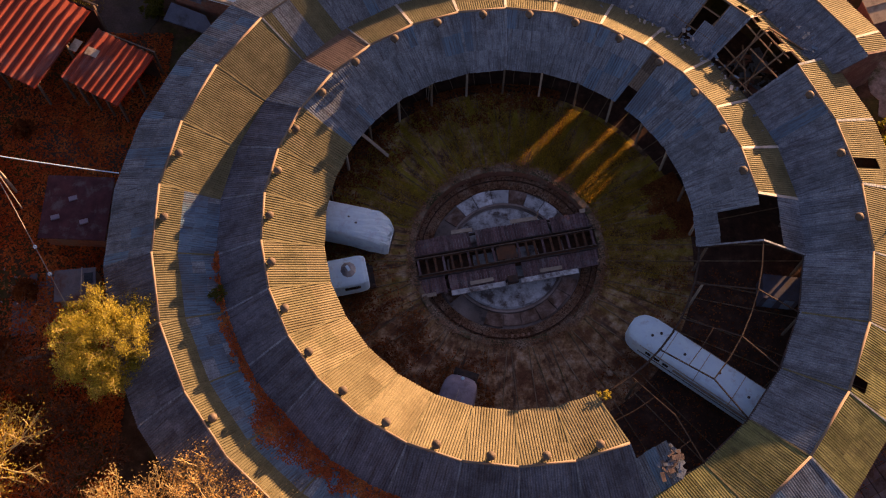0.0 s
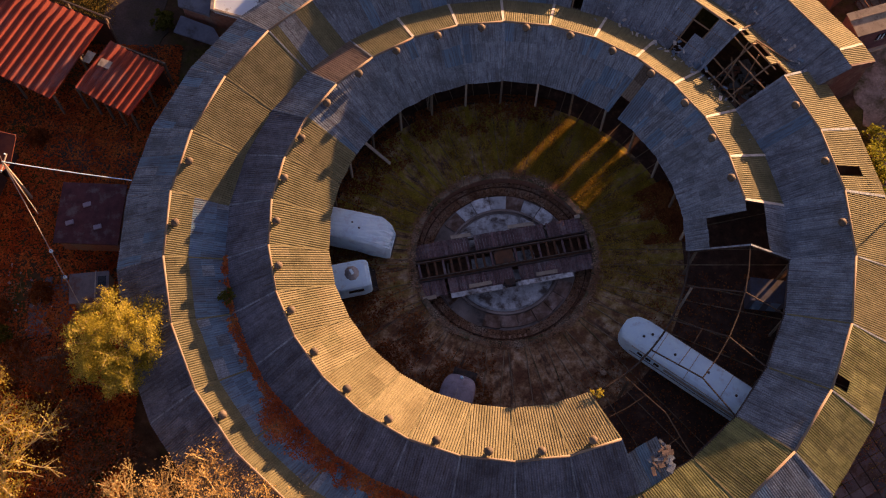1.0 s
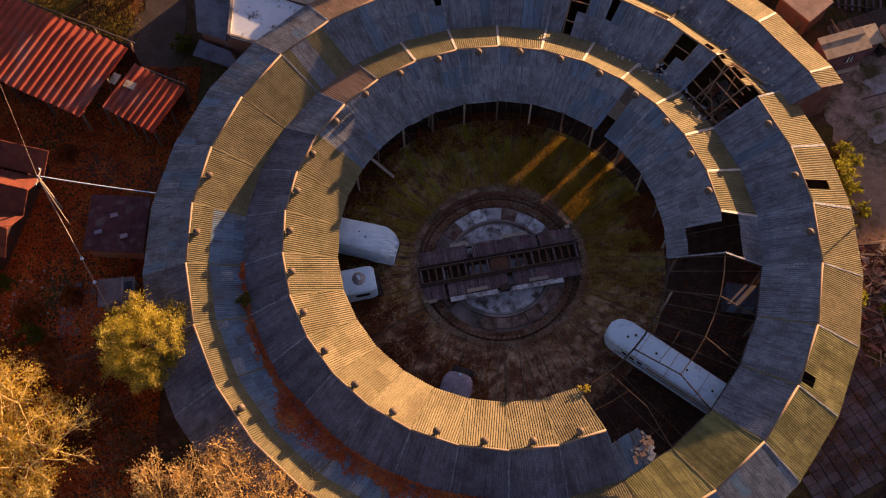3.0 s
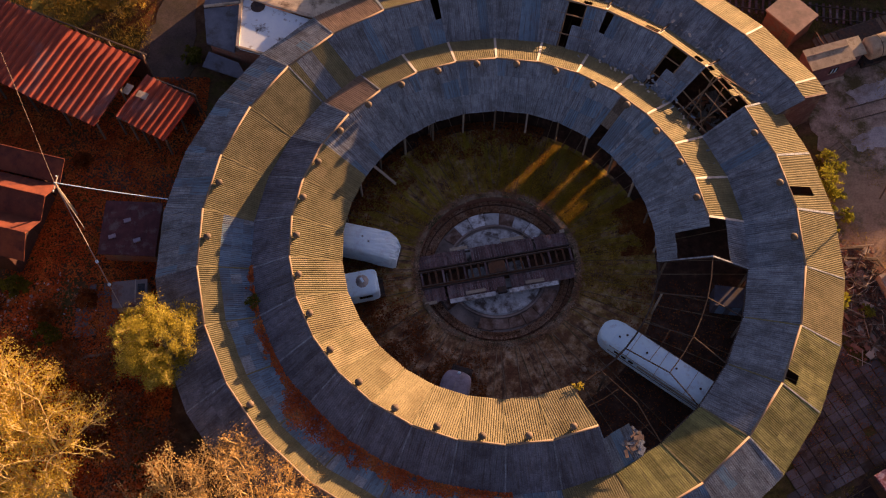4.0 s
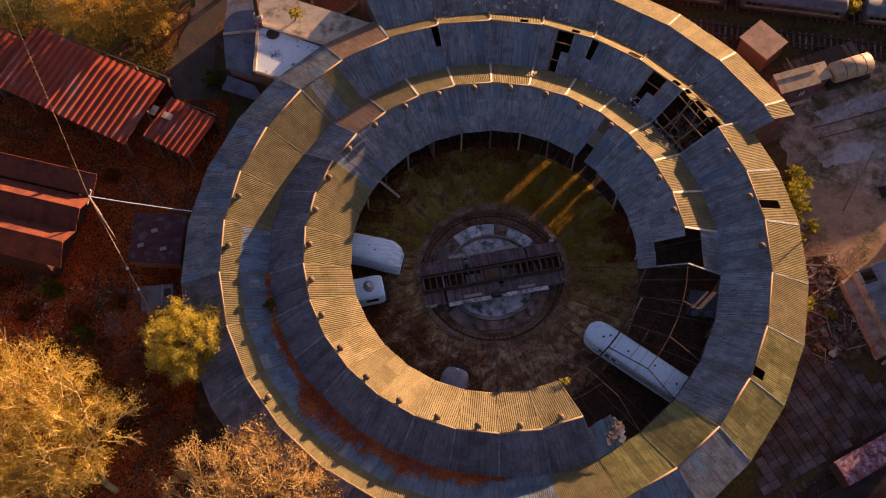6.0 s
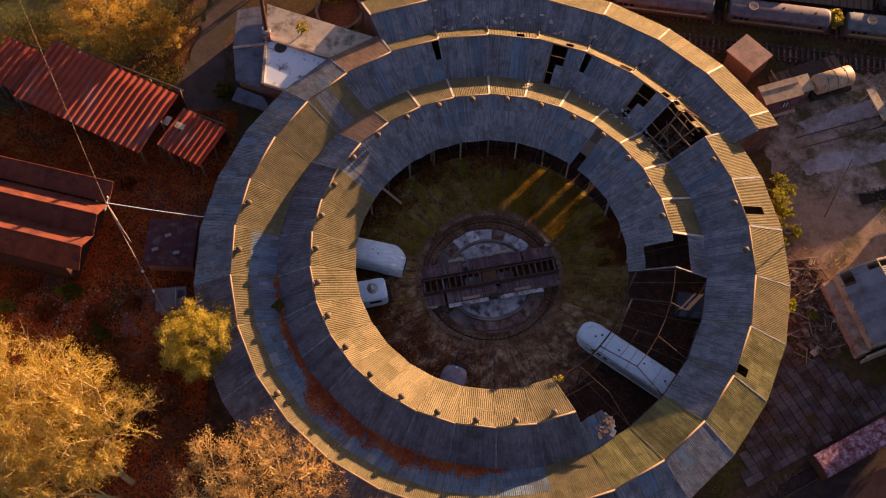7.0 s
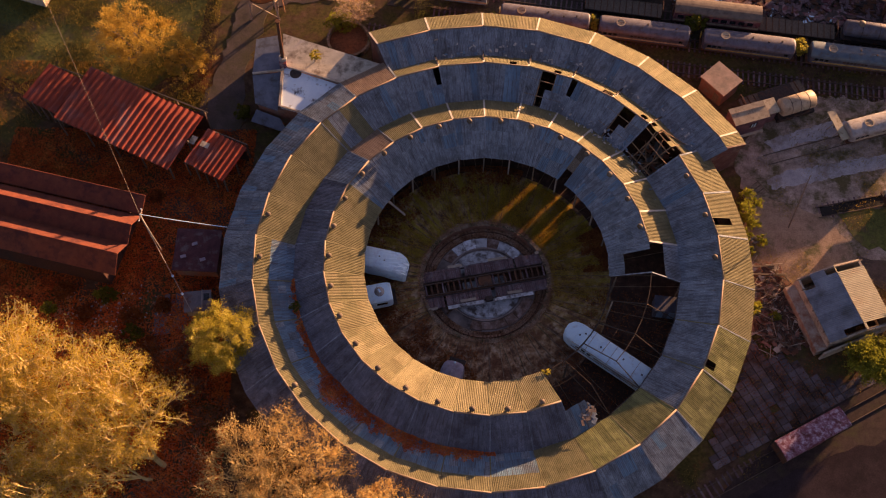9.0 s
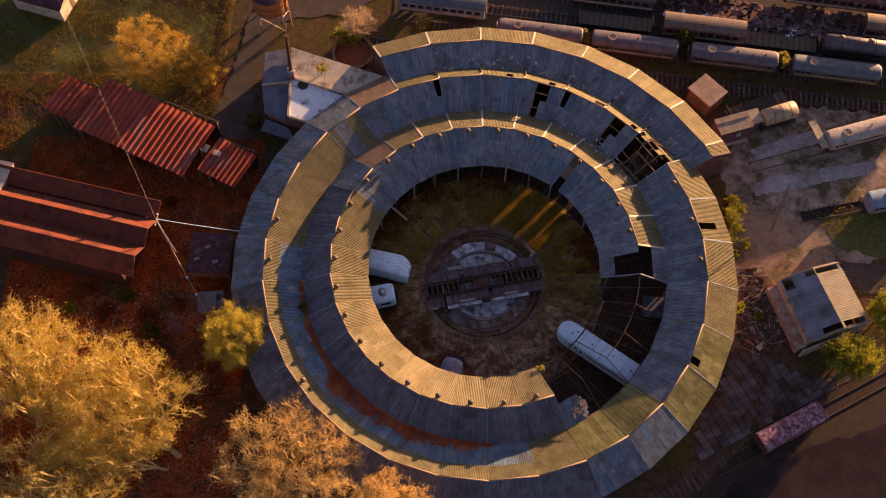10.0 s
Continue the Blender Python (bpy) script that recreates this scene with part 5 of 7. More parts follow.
# workshop wing at the north-west
def slab_roof(parent, name, pts, material, t=0.16, label=""):
    bm = B()
    up = [bm.verts.new(p) for p in pts]
    dn = [bm.verts.new((p[0], p[1], p[2] - t)) for p in pts]
    bm.faces.new(up)
    bm.faces.new(dn[::-1])
    for i in range(len(pts)):
        j = (i + 1) % len(pts)
        bm.faces.new((up[j], up[i], dn[i], dn[j]))
    bmesh.ops.recalc_face_normals(bm, faces=bm.faces)
    return part(name, bm, material, parent, label)


wing = thing("workshop_wing", "workshop wing with whitewashed, sandy and tarred flat roofs", "workshop")
part("wall", prism(B(), [(-24.3, 22.5), (-18.5, 26.8), (-14.1, 29.4), (-27.5, 33.9), (-31.1, 33.8), (-30.5, 24.0), (-27.3, 22.9)][::-1], 0, 3.7), M_BRICK, wing)
slab_roof(wing, "white_roof", [(-27.2, 23.0, 4.5), (-24.0, 22.1, 4.4), (-19.0, 26.3, 4.4), (-27.2, 29.2, 4.6)], M_ROOFWHITE, 0.5, "whitewashed flat roof with black stains")
slab_roof(wing, "sandy_roof", [(-27.3, 29.6, 4.8), (-19.1, 26.7, 4.7), (-13.5, 29.6, 4.6), (-27.7, 34.4, 5.0)], M_ROOFTAN, 0.5, "sandy flat roof with dry weeds")
slab_roof(wing, "tarred_roof", [(-30.8, 23.9, 3.9), (-27.7, 22.7, 4.0), (-27.7, 28.7, 4.1), (-31.5, 28.2, 4.0)], M_ROOFBLUE, 0.3)
slab_roof(wing, "tarred_roof", [(-31.5, 28.6, 4.1), (-27.7, 29.1, 4.2), (-28.2, 34.8, 4.2), (-31.5, 34.1, 4.1)], M_ROOFBLUE, 0.3)
for p, q, w in (((-27.3, 22.9, 4.62), (-27.4, 29.4, 4.72), 0.32), ((-27.3, 29.4, 4.78), (-19.0, 26.6, 4.7), 0.3), ((-27.7, 28.9, 4.26), (-31.5, 28.4, 4.16), 0.2), ((-27.2, 22.9, 4.6), (-24.0, 22.0, 4.5), 0.2)):
    part("parapet", bar(B(), p, q, w, 0.3), M_PLASTER, wing, "pale plaster parapet")
part("roof_hatch", lathe(B(), [(0, 0.06), (0.75, 0.06), (0.8, 0.0)], 14, (-25.6, 28.2, 4.56)), M_IRON, wing, "round black roof hatch")
slab_roof(wing, "lean_to_roof", [(-30.8, 23.7, 2.6), (-27.5, 22.3, 2.6), (-26.3, 20.3, 2.0), (-31.5, 22.2, 2.0)], M_ROOFBLUE, 0.12)
bm = B()
tube(bm, (-27.3, 29.4, 4.0), (-26.9, 29.9, 13.4), 0.3, 0.2, 12)
tube(bm, (-26.9, 29.9, 13.4), (-26.88, 29.92, 13.7), 0.32, 0.32, 12)
part("flue", bm, M_RUST, wing, "dark rusty flue")
part("flue_collar", tube(B(), (-27.22, 29.5, 6.0), (-27.2, 29.53, 6.5), 0.55, 0.5, 14), M_GREYROOF, wing, "pale metal flue collar")
part("flue_base", box(B(), (-27.3, 29.4, 4.9), (0.9, 0.9, 1.4), 10), M_MAROON, wing)

ring_tank = thing("brick_cistern", "low round mossy cistern overgrown with weeds", "cistern", m=pose(-19.2, 36.8, 0))
bm = B()
rows = []
for i in range(40):
    a = math.tau * i / 40
    rows.append([bm.verts.new((r * math.cos(a), r * math.sin(a), z)) for r, z in ((2.75, 0), (2.75, 0.9), (3.1, 0.9), (3.1, 0))])
for i in range(40):
    p, q = rows[i], rows[(i + 1) % 40]
    for k in range(4):
        bm.faces.new((p[k], p[(k + 1) % 4], q[(k + 1) % 4], q[k]))
part("wall", bm, M_RIM, ring_tank)
part("rubble", lathe(B(), [(0, 0.5), (1.2, 0.42), (2.75, 0.25)], 24), M_LEAVES, ring_tank, "red-brown leaves filling the cistern")

# water tower
M_RUST_ORANGE = mat("orange_rusted_plate", [(0.3, (0.26, 0.10, 0.035)), (0.7, (0.40, 0.17, 0.06))], 1.6, rough=0.8, stain=(0.16, 0.06, 0.03), stain_scale=0.8, bump_scale=30, fine=0.4)
tower = thing("water_tower", "rusty riveted water tank on a short lattice stand", "water tower", m=pose(-31.4, 42.6, 0))
TANK = 2.55
for i in range(8):
    a0, a1 = math.tau * i / 8, math.tau * (i + 1) / 8
    bm = B()
    n = 4
    prev = None
    for j in range(n + 1):
        a = a0 + (a1 - a0) * j / n
        col = [bm.verts.new((r * math.cos(a), r * math.sin(a), z)) for r, z in ((0.0, 3.3), (1.5, 3.5), (TANK, 4.3), (TANK, 7.4))]
        if prev:
            for k in range(3):
                bm.faces.new([prev[k], col[k], col[k + 1], prev[k + 1]])
        prev = col
    part("tank_plate", bm, M_RUST_ORANGE, tower)
for z in (4.3, 5.8, 7.3):
    part("tank_hoop", lathe(B(), [(TANK + 0.01, z - 0.06), (TANK + 0.05, z - 0.06), (TANK + 0.05, z + 0.06), (TANK + 0.01, z + 0.06)], 32), M_RUST, tower)
part("tank_roof", lathe(B(), [(TANK + 0.15, 7.35), (TANK + 0.15, 7.45), (0, 8.5)], 24), M_OLDTIN, tower, "dark maroon conical roof")
LEG = [(1.7, 1.7), (-1.7, 1.7), (-1.7, -1.7), (1.7, -1.7)]
for x, y in LEG:
    part("leg", bar(B(), (x * 1.2, y * 1.2, 0), (x * 0.95, y * 0.95, 4.3), 0.2), M_TIMBER_PALE, tower)
for i in range(4):
    (x0, y0), (x1, y1) = LEG[i], LEG[(i + 1) % 4]
    for p, q in (((x0 * 1.17, y0 * 1.17, 0.4), (x1 * 1.0, y1 * 1.0, 3.4)), ((x1 * 1.17, y1 * 1.17, 0.4), (x0 * 1.0, y0 * 1.0, 3.4))):
        part("brace", bar(B(), p, q, 0.09), M_TIMBER_PALE, tower)
    part("strut", bar(B(), (x0, y0, 3.4), (x1, y1, 3.4), 0.12), M_TIMBER_PALE, tower)
part("ladder", bar(B(), (2.7, -0.6, 0.0), (2.66, -0.6, 7.3), 0.3, 0.06), M_RUST, tower)

# brick hut, small house and store by the annexe
bh = thing("brick_hut", "small square hut with a flat pinkish roof", "hut", m=pose(32.3, 29.2, 0, 0, 0, -48))
part("wall", box(B(), (0, 0, 1.4), (3.9, 3.4, 2.8)), M_BRICK, bh)
part("roof", box(B(), (0, 0, 2.9), (4.3, 3.8, 0.2)), mat("pinkish_screed", [(0.3, (0.36, 0.24, 0.18)), (0.7, (0.50, 0.35, 0.27))], 1.0, stain=(0.25, 0.2, 0.15), fine=0.3), bh)
part("door", box(B(), (1.0, -1.72, 1.0), (0.9, 0.06, 2.0)), M_TIMBER, bh)
M_PLUM = mat("plum_plaster", [(0.3, (0.10, 0.05, 0.06)), (0.7, (0.19, 0.105, 0.12))], 1.4, stain=(0.24, 0.18, 0.16), stain_scale=0.7, stain_at=(0.55, 0.7), bump_scale=30, fine=0.3)
sh = thing("gatehouse", "small plum-walled gatehouse with a pale sheet roof", "gatehouse", m=pose(35.3, 22.9, 0, 0, 0, 18))
part("wall", box(B(), (0, 0.4, 1.8), (4.6, 2.5, 3.6)), M_PLUM, sh)
part("roof", box(B(), (0, 0.55, 3.72), (5.0, 2.6, 0.09), m=pose(0, 0, 0, 4, 0, 0)), M_TAN, sh, "pale dusty sheet roof")
part("roof_ridge", bar(B(), (-2.5, 0.75, 3.86), (2.5, 0.75, 3.86), 0.09), M_TIMBER_PALE, sh)
w1 = part("window", box(B(), (0.5, -0.88, 2.3), (0.9, 0.06, 0.9)), M_GLASS, sh)
for x in (-0.2, 0.2):
    part("curtain", box(B(), (0.5 + x, -0.92, 2.3), (0.14, 0.03, 0.8)), M_WHITE, w1)
part("window_frame", box(B(), (0.5, -0.9, 1.8), (1.05, 0.08, 0.08)), M_TIMBER_PALE, w1)
part("foundation", box(B(), (0, -0.9, 0.2), (4.8, 0.4, 0.4)), M_PLASTER, sh)
part("awning", box(B(), (3.5, 1.0, 2.9), (2.1, 2.3, 0.1), m=pose(0, 0, 0, 3, 0, 0)), M_CREAM, sh, "cream sheet awning")
part("awning_wall", box(B(), (3.5, 1.1, 1.4), (1.9, 2.0, 2.8)), M_PLUM, sh)

# house with a broken roof to the east
eh = thing("derelict_house", "derelict house with a blue-grey and cream sheet roof and missing panels", "house", m=pose(44.6, -3.2, 0, 0, 0, 18.5) @ Matrix.Diagonal((1, 1, 0.66, 1)))
roof_w = part("west_slope", B(), M_SHEET_BLUE, eh, "blue-grey sheet roof slope")
roof_e = part("east_slope", B(), M_SHEET_LIT_PALE, eh, "cream sheet roof slope")
# the east slope gets a lighter, warmer sheet than the west slope
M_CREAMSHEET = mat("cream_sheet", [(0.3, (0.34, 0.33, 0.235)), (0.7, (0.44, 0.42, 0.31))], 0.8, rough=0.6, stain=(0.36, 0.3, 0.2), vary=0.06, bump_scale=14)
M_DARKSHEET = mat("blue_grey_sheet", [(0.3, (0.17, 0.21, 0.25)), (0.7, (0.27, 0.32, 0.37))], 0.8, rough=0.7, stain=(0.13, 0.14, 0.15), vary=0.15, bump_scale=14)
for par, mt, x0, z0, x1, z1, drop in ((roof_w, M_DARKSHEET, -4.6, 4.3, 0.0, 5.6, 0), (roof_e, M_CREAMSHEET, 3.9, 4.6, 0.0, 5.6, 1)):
    lo, hi = Vector((x0, 0, z0)), Vector((x1, 0, z1))
    v = (hi - lo)
    d = v.length
    v.normalize()
    u = Vector((0, -1 if x0 < 0 else 1, 0))
    w = u.cross(v)
    m = Matrix((u, v, w)).transposed().to_4x4()
    m.translation = lo
    for i in range(10):
        a, b = -4.4 + 0.88 * i, -4.4 + 0.88 * (i + 1)
        lo_v, hi_v = 0.0, d
        if i == 0 and x0 < 0:
            lo_v, hi_v = d * 0.32, d * 0.72
        if i == 1 and x0 < 0:
            lo_v = d * 0.32
        if i == 9:
            lo_v, hi_v = (d * 0.98, d) if x0 > 0 else (0.0, d * 0.45)
        if i == 0 and x0 > 0:
            lo_v = d * 0.92
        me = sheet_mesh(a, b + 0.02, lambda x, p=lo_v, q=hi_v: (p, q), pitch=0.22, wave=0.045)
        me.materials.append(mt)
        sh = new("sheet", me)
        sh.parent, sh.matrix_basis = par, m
for x in (-4.5, 3.8):
    part("side_wall", box(B(), (x, 0, 2.1), (0.3, 9.0, 4.2)), M_PLASTER, eh)
for y in (-4.4, 4.4):
    bm = B()
    prism(bm, [(-4.5, 0), (3.8, 0), (3.8, 4.4), (0, 5.4), (-4.5, 4.1)], -0.15, 0.15, pose(0, y, 0, 90, 0, 0))
    bmesh.ops.recalc_face_normals(bm, faces=bm.faces)
    part("gable_wall", bm, M_PLASTER, eh)
for y in (-4.3, -2.9, -1.4, 0, 1.4, 2.9, 4.3):
    part("rafter", bar(B(), (-4.8, y, 4.1), (0, y, 5.45), 0.1, 0.14), M_TIMBER, eh)
    part("rafter", bar(B(), (4.2, y, 4.4), (0, y, 5.45), 0.1, 0.14), M_TIMBER, eh)
part("lean_to", box(B(), (-5.3, -0.2, 1.1), (1.4, 9.0, 2.2)), mat("peeling_pink_plaster", [(0.3, (0.34, 0.2, 0.14)), (0.5, (0.42, 0.34, 0.26)), (0.7, (0.5, 0.45, 0.38))], 0.9, stain=(0.3, 0.12, 0.07), stain_scale=0.5, fine=0.3), eh, "peeling pinkish lean-to")
part("south_wall", box(B(), (-1.6, -5.0, 1.6), (8.0, 0.25, 3.2), 4), M_PLASTER, eh, "pale broken garden wall")


# ground patches
def patch(name, pts, material, label, z=0.05):
    z -= 0.028
    bm = B()
    prism(bm, pts, z - 0.25, z)
    bmesh.ops.recalc_face_normals(bm, faces=bm.faces)
    o = part(name, bm, material)
    return tagged(o, label, name.replace("_", " "), kind="structure")


def ragged(pts, amp=0.5, seed=1, step=2.0):
    """Breaks a polygon's straight edges into uneven ones."""
    r = random.Random(seed)
    out = []
    for i, p in enumerate(pts):
        q = pts[(i + 1) % len(pts)]
        n = max(1, int(math.dist(p, q) / step))
        for j in range(n):
            t = j / n
            k = amp if 0 < j else 0
            out.append((p[0] + (q[0] - p[0]) * t + r.uniform(-k, k), p[1] + (q[1] - p[1]) * t + r.uniform(-k, k)))
    return out


# road surface, darker than the lanes
M_DARKROAD = mat("dark_smooth_road", [(0.3, (0.030, 0.021, 0.024)), (0.7, (0.056, 0.040, 0.044))], 0.3, stain=(0.026, 0.02, 0.022), stain_scale=0.12, bump=0.12, bump_scale=6, fine=0.4, rough=0.97, spec=0.05)
M_SIDING = mat("siding_ballast", [(0.3, (0.028, 0.016, 0.015)), (0.7, (0.07, 0.042, 0.036))], 1.2, stain=(0.045, 0.042, 0.016), stain_scale=0.3, bump=0.12, bump_scale=6, fine=0.5)
patch("siding_ballast", ragged([(10.3, -39.1), (22.2, -31.3), (36.3, -18.3), (55.1, -8.3), (70.4, -1.9), (78.3, -3.9), (78.9, -15.5), (54.6, -20.5), (41.9, -25.0), (32.7, -29.9), (26.3, -35.9), (12.4, -45.7)], 0.3, 22, 0.6), M_SIDING, "dark ballast under the siding", 0.045)
patch("dirt_road", ragged([(16.3, -39.6), (27.1, -29.6), (33.2, -25.2), (42.8, -21.4), (54.5, -18.1), (78.7, -11.6), (95, -60), (20.9, -70.5)], 0.35, 2, 1.5), M_DARKROAD, "smooth dark road", 0.07)
patch("gravel_strip", ragged([(37.6, 15.1), (40.1, 16.4), (49.8, 18.5), (55.8, 19.4), (55.9, 17.7), (50.5, 16.5), (41.1, 14.2), (38.1, 13.7)], 0.2, 4, 0.45), M_GRAVEL, "long strip of pale grey gravel", 0.065)
patch("gravel_strip", ragged([(37.9, 20.9), (39.8, 21.8), (46.9, 24.3), (49.6, 24.5), (48.7, 22.2), (43.2, 21.0), (39.2, 19.4)], 0.2, 14, 0.45), M_GRAVEL, "long strip of pale grey gravel", 0.065)
# flat black patch stands in for the shade inside a trench
patch("ash_pit", ragged([(44.0, 11.1), (52.5, 13.1), (60.0, 14.7), (60.0, 13.2), (52.8, 11.7), (44.2, 9.7)], 0.15, 15, 0.8), M_BLACK, "flat dark patch for the shaded trench between sunken rails", 0.075)
M_YARD = mat("trodden_yard_dirt", [(0.3, (0.17, 0.125, 0.10)), (0.5, (0.34, 0.265, 0.22)), (0.72, (0.52, 0.43, 0.37))], 0.7, stain=(0.10, 0.085, 0.035), stain_scale=0.3, stain_at=(0.46, 0.6), bump=0.9, bump_scale=5, fine=0.5)
patch("yard_dirt", ragged([(34.1, -2.0), (34.5, 8.7), (34.6, 12.2), (33.6, 16.2), (34.0, 19.5), (38.4, 26.0), (48.0, 28.6), (74.8, 25.6), (75.7, 8.6), (56.3, 5.7), (48.9, 1.0), (38.4, -3.0)], 0.42, 16, 0.9), M_YARD, "trodden dirt yard with gravel and weeds", 0.045)
M_BALLAST = mat("dark_ballast", [(0.3, (0.045, 0.034, 0.026)), (0.7, (0.11, 0.085, 0.065))], 1.5, stain=(0.05, 0.05, 0.02), stain_scale=0.3, bump=0.12, bump_scale=6, fine=0.5)
patch("yard_ballast", ragged([(-14.0, 43.4), (-0.4, 41.7), (18.9, 39.1), (38.3, 36.4), (76.4, 30.8), (79.2, 48.5), (37.4, 57.9), (-10.2, 62.0)], 0.5, 17, 0.8), M_BALLAST, "dark ballast of the rail yard", 0.06)
patch("tarred_lane", ragged([(-47.4, -31.1), (-41.3, -26.8), (-37.8, -25.8), (-34.4, -28.2), (-31.7, -33.1), (-34.3, -39.7), (-50.7, -39.8)], 0.4, 18, 0.8), M_ROAD, "dark tarred lane under the trees", 0.05)
patch("sandy_yard", ragged([(33.8, 10.7), (37.1, 12.6), (44.8, 9.7), (47.9, 3.9), (45.6, 1.2), (37.7, 0.2), (33.7, 0.4)], 0.4, 5, 0.8), M_SAND, "sunlit sandy yard with tufts of grass", 0.06)
patch("rubble_ground", ragged([(33.6, 1.6), (39.4, 1.2), (39.6, -3.4), (39.0, -8.8), (36.4, -9.0), (33.0, -5.8), (33.4, -2.0)], 0.35, 25, 0.7), mat("brick_dust_soil", [(0.3, (0.16, 0.085, 0.055)), (0.55, (0.30, 0.18, 0.12)), (0.75, (0.46, 0.33, 0.24))], 1.1, stain=(0.12, 0.10, 0.04), stain_scale=0.4, bump=0.9, bump_scale=6, fine=0.5), "rubble-strewn reddish soil beside the wall", 0.055)
patch("grass_plot", ragged([(46.2, 10.2), (56.1, 11.6), (72.6, 13.4), (72.9, 5.7), (54.5, 4.1), (48.8, 5.6)], 0.42, 6, 0.9), M_TURF, "plot of rough grass", 0.07)
patch("yard_lane", ragged([(47.9, 4.1), (54.5, 3.1), (77.9, 2.9), (78.2, -2.4), (50.9, -0.9), (48.0, 1.5)], 0.4, 7, 1.5), M_ROAD, "trodden lane beside the derelict house", 0.085)
patch("north_lane", ragged([(-35.6, 20.2), (-32.6, 23.6), (-33.5, 32.1), (-30.5, 43.0), (-19.8, 44.6), (-14.0, 49.0), (-17.8, 56.6), (-27.5, 54.9), (-35.3, 43.9), (-37.4, 32.1), (-39.5, 23.7)], 0.42, 8, 0.9), M_ROAD, "trodden dirt lane", 0.05)
patch("west_lane", ragged([(-47.6, 12.0), (-35.7, 12.0), (-33.3, 9.0), (-33.8, 5.9), (-43.7, 9.7)], 0.4, 9, 1.2), M_ROAD, "trodden dirt lane", 0.05)
patch("field_grass", ragged([(-78.8, 29.2), (-61.1, 30.2), (-46.3, 28.4), (-40.4, 32.1), (-40.2, 44.0), (-58.5, 49.6), (-83.0, 48.0)], 0.9, 10, 2.0), M_TURF, "sunlit field of rough grass", 0.05)

M_SLAB = mat("mossy_slab", [(0.3, (0.085, 0.075, 0.085)), (0.7, (0.21, 0.19, 0.205))], 0.9, stain=(0.075, 0.045, 0.034), stain_scale=0.45, stain_at=(0.42, 0.58), vary=0.4, bump_scale=14, fine=0.5)
pavement = tagged(new("pavement"), "yard of cracked concrete slabs with weeds in the joints", "pavement", kind="structure")
r = random.Random(12)
u, v = Vector((math.cos(radians(28)), math.sin(radians(28)))), Vector((-math.sin(radians(28)), math.cos(radians(28))))
org = Vector((27.0, -23.9))
slab_meshes = [box(B(), (0, 0, 0), (a, b, 0.16)) for a, b in ((1.04, 0.79), (1.02, 0.80), (1.03, 0.78))]
slab_data = []
for bm in slab_meshes:
    me = bpy.data.meshes.new("slab")
    bm.to_mesh(me)
    bm.free()
    me.materials.append(M_SLAB)
    slab_data.append(me)
laid = 0
rest = B()
for i in range(22):
    for j in range(20):
        c = org + u * (0.55 + 1.1 * i) + v * (0.43 + 0.86 * j)
        edge = -8.4 - 0.62 * (c.x - 34.5) if c.x < 39 else -12.6 + 0.1 * (c.x - 39)
        if (math.hypot(c.x, c.y) < 33.3 or c.y > edge or c.x > 48.5 or noise.noise(Vector((c.x, c.y, 4)) * 0.3) > 0.55 or r.random() < 0.03):
            continue
        laid += 1
        if laid > 290:
            box(rest, (c.x, c.y, r.uniform(-0.02, 0.02)), (1.03, 0.79, 0.16), 28 + r.uniform(-0.8, 0.8))
            continue
        o = new("slab", slab_data[r.randrange(3)])
        o.parent = pavement
        o.matrix_basis = pose(c.x, c.y, r.uniform(-0.02, 0.015), r.uniform(-0.9, 0.9), r.uniform(-0.9, 0.9), 28 + r.uniform(-1.8, 1.8))
if laid > 290:
    part("slab_rest", rest, M_SLAB, pavement)["kind"] = "stuff"


# railway tracks in the yard
def yard_track(m, l, label, step=0.75):
    o = thing("yard_track", label, "railway track", "yard tracks", m=m)
    for s in (-1, 1):
        part("rail", box(B(), (0, s * 0.75, 0.2), (l, 0.075, 0.15)), M_RAIL, o)
    rr = random.Random(int(l))
    first = None
    for i in range(int(l / step)):
        mm = pose(-l / 2 + step * (i + 0.5), rr.uniform(-0.05, 0.05), 0.04, 0, 0, rr.uniform(-2, 2))
        if first is None:
            first = part("sleeper", box(B(), (0, 0, 0), (0.24, 2.4, 0.16)), M_DECK, o)
            first.matrix_basis = mm
        else:
            t = new("sleeper", first.data)
            t.parent, t.matrix_basis = o, mm
    return o


yard_track(yard(47.0), 106, "overgrown yard track under the locomotives")
yard_track(yard(47.0, 4.4), 106, "overgrown yard track under coaches and wagons")
yard_track(yard(47.0, 8.6), 106, "overgrown yard track under the far coaches")
yard_track(yard(40.0, -4.4), 110, "empty overgrown track with dark sleepers")
yard_track(pose(50.2, 21.9, -0.13, 0, 0, 17), 26, "sunken track leading to the derelict locomotive")
yard_track(pose(51.9, 12.1, -0.10, 0, 0, 12.5), 17, "sunken track beside the grass plot")
yard_track(pose(35.9, -21.3, -0.125, 0, 0, 28), 44, "dark track under the goods wagon", 0.8)

# scrap heap with whitish pieces behind the wagons
scrap = thing("scrap_heap", "long heap of whitish and rusty scrap metal", "scrap heap")
r = random.Random(21)
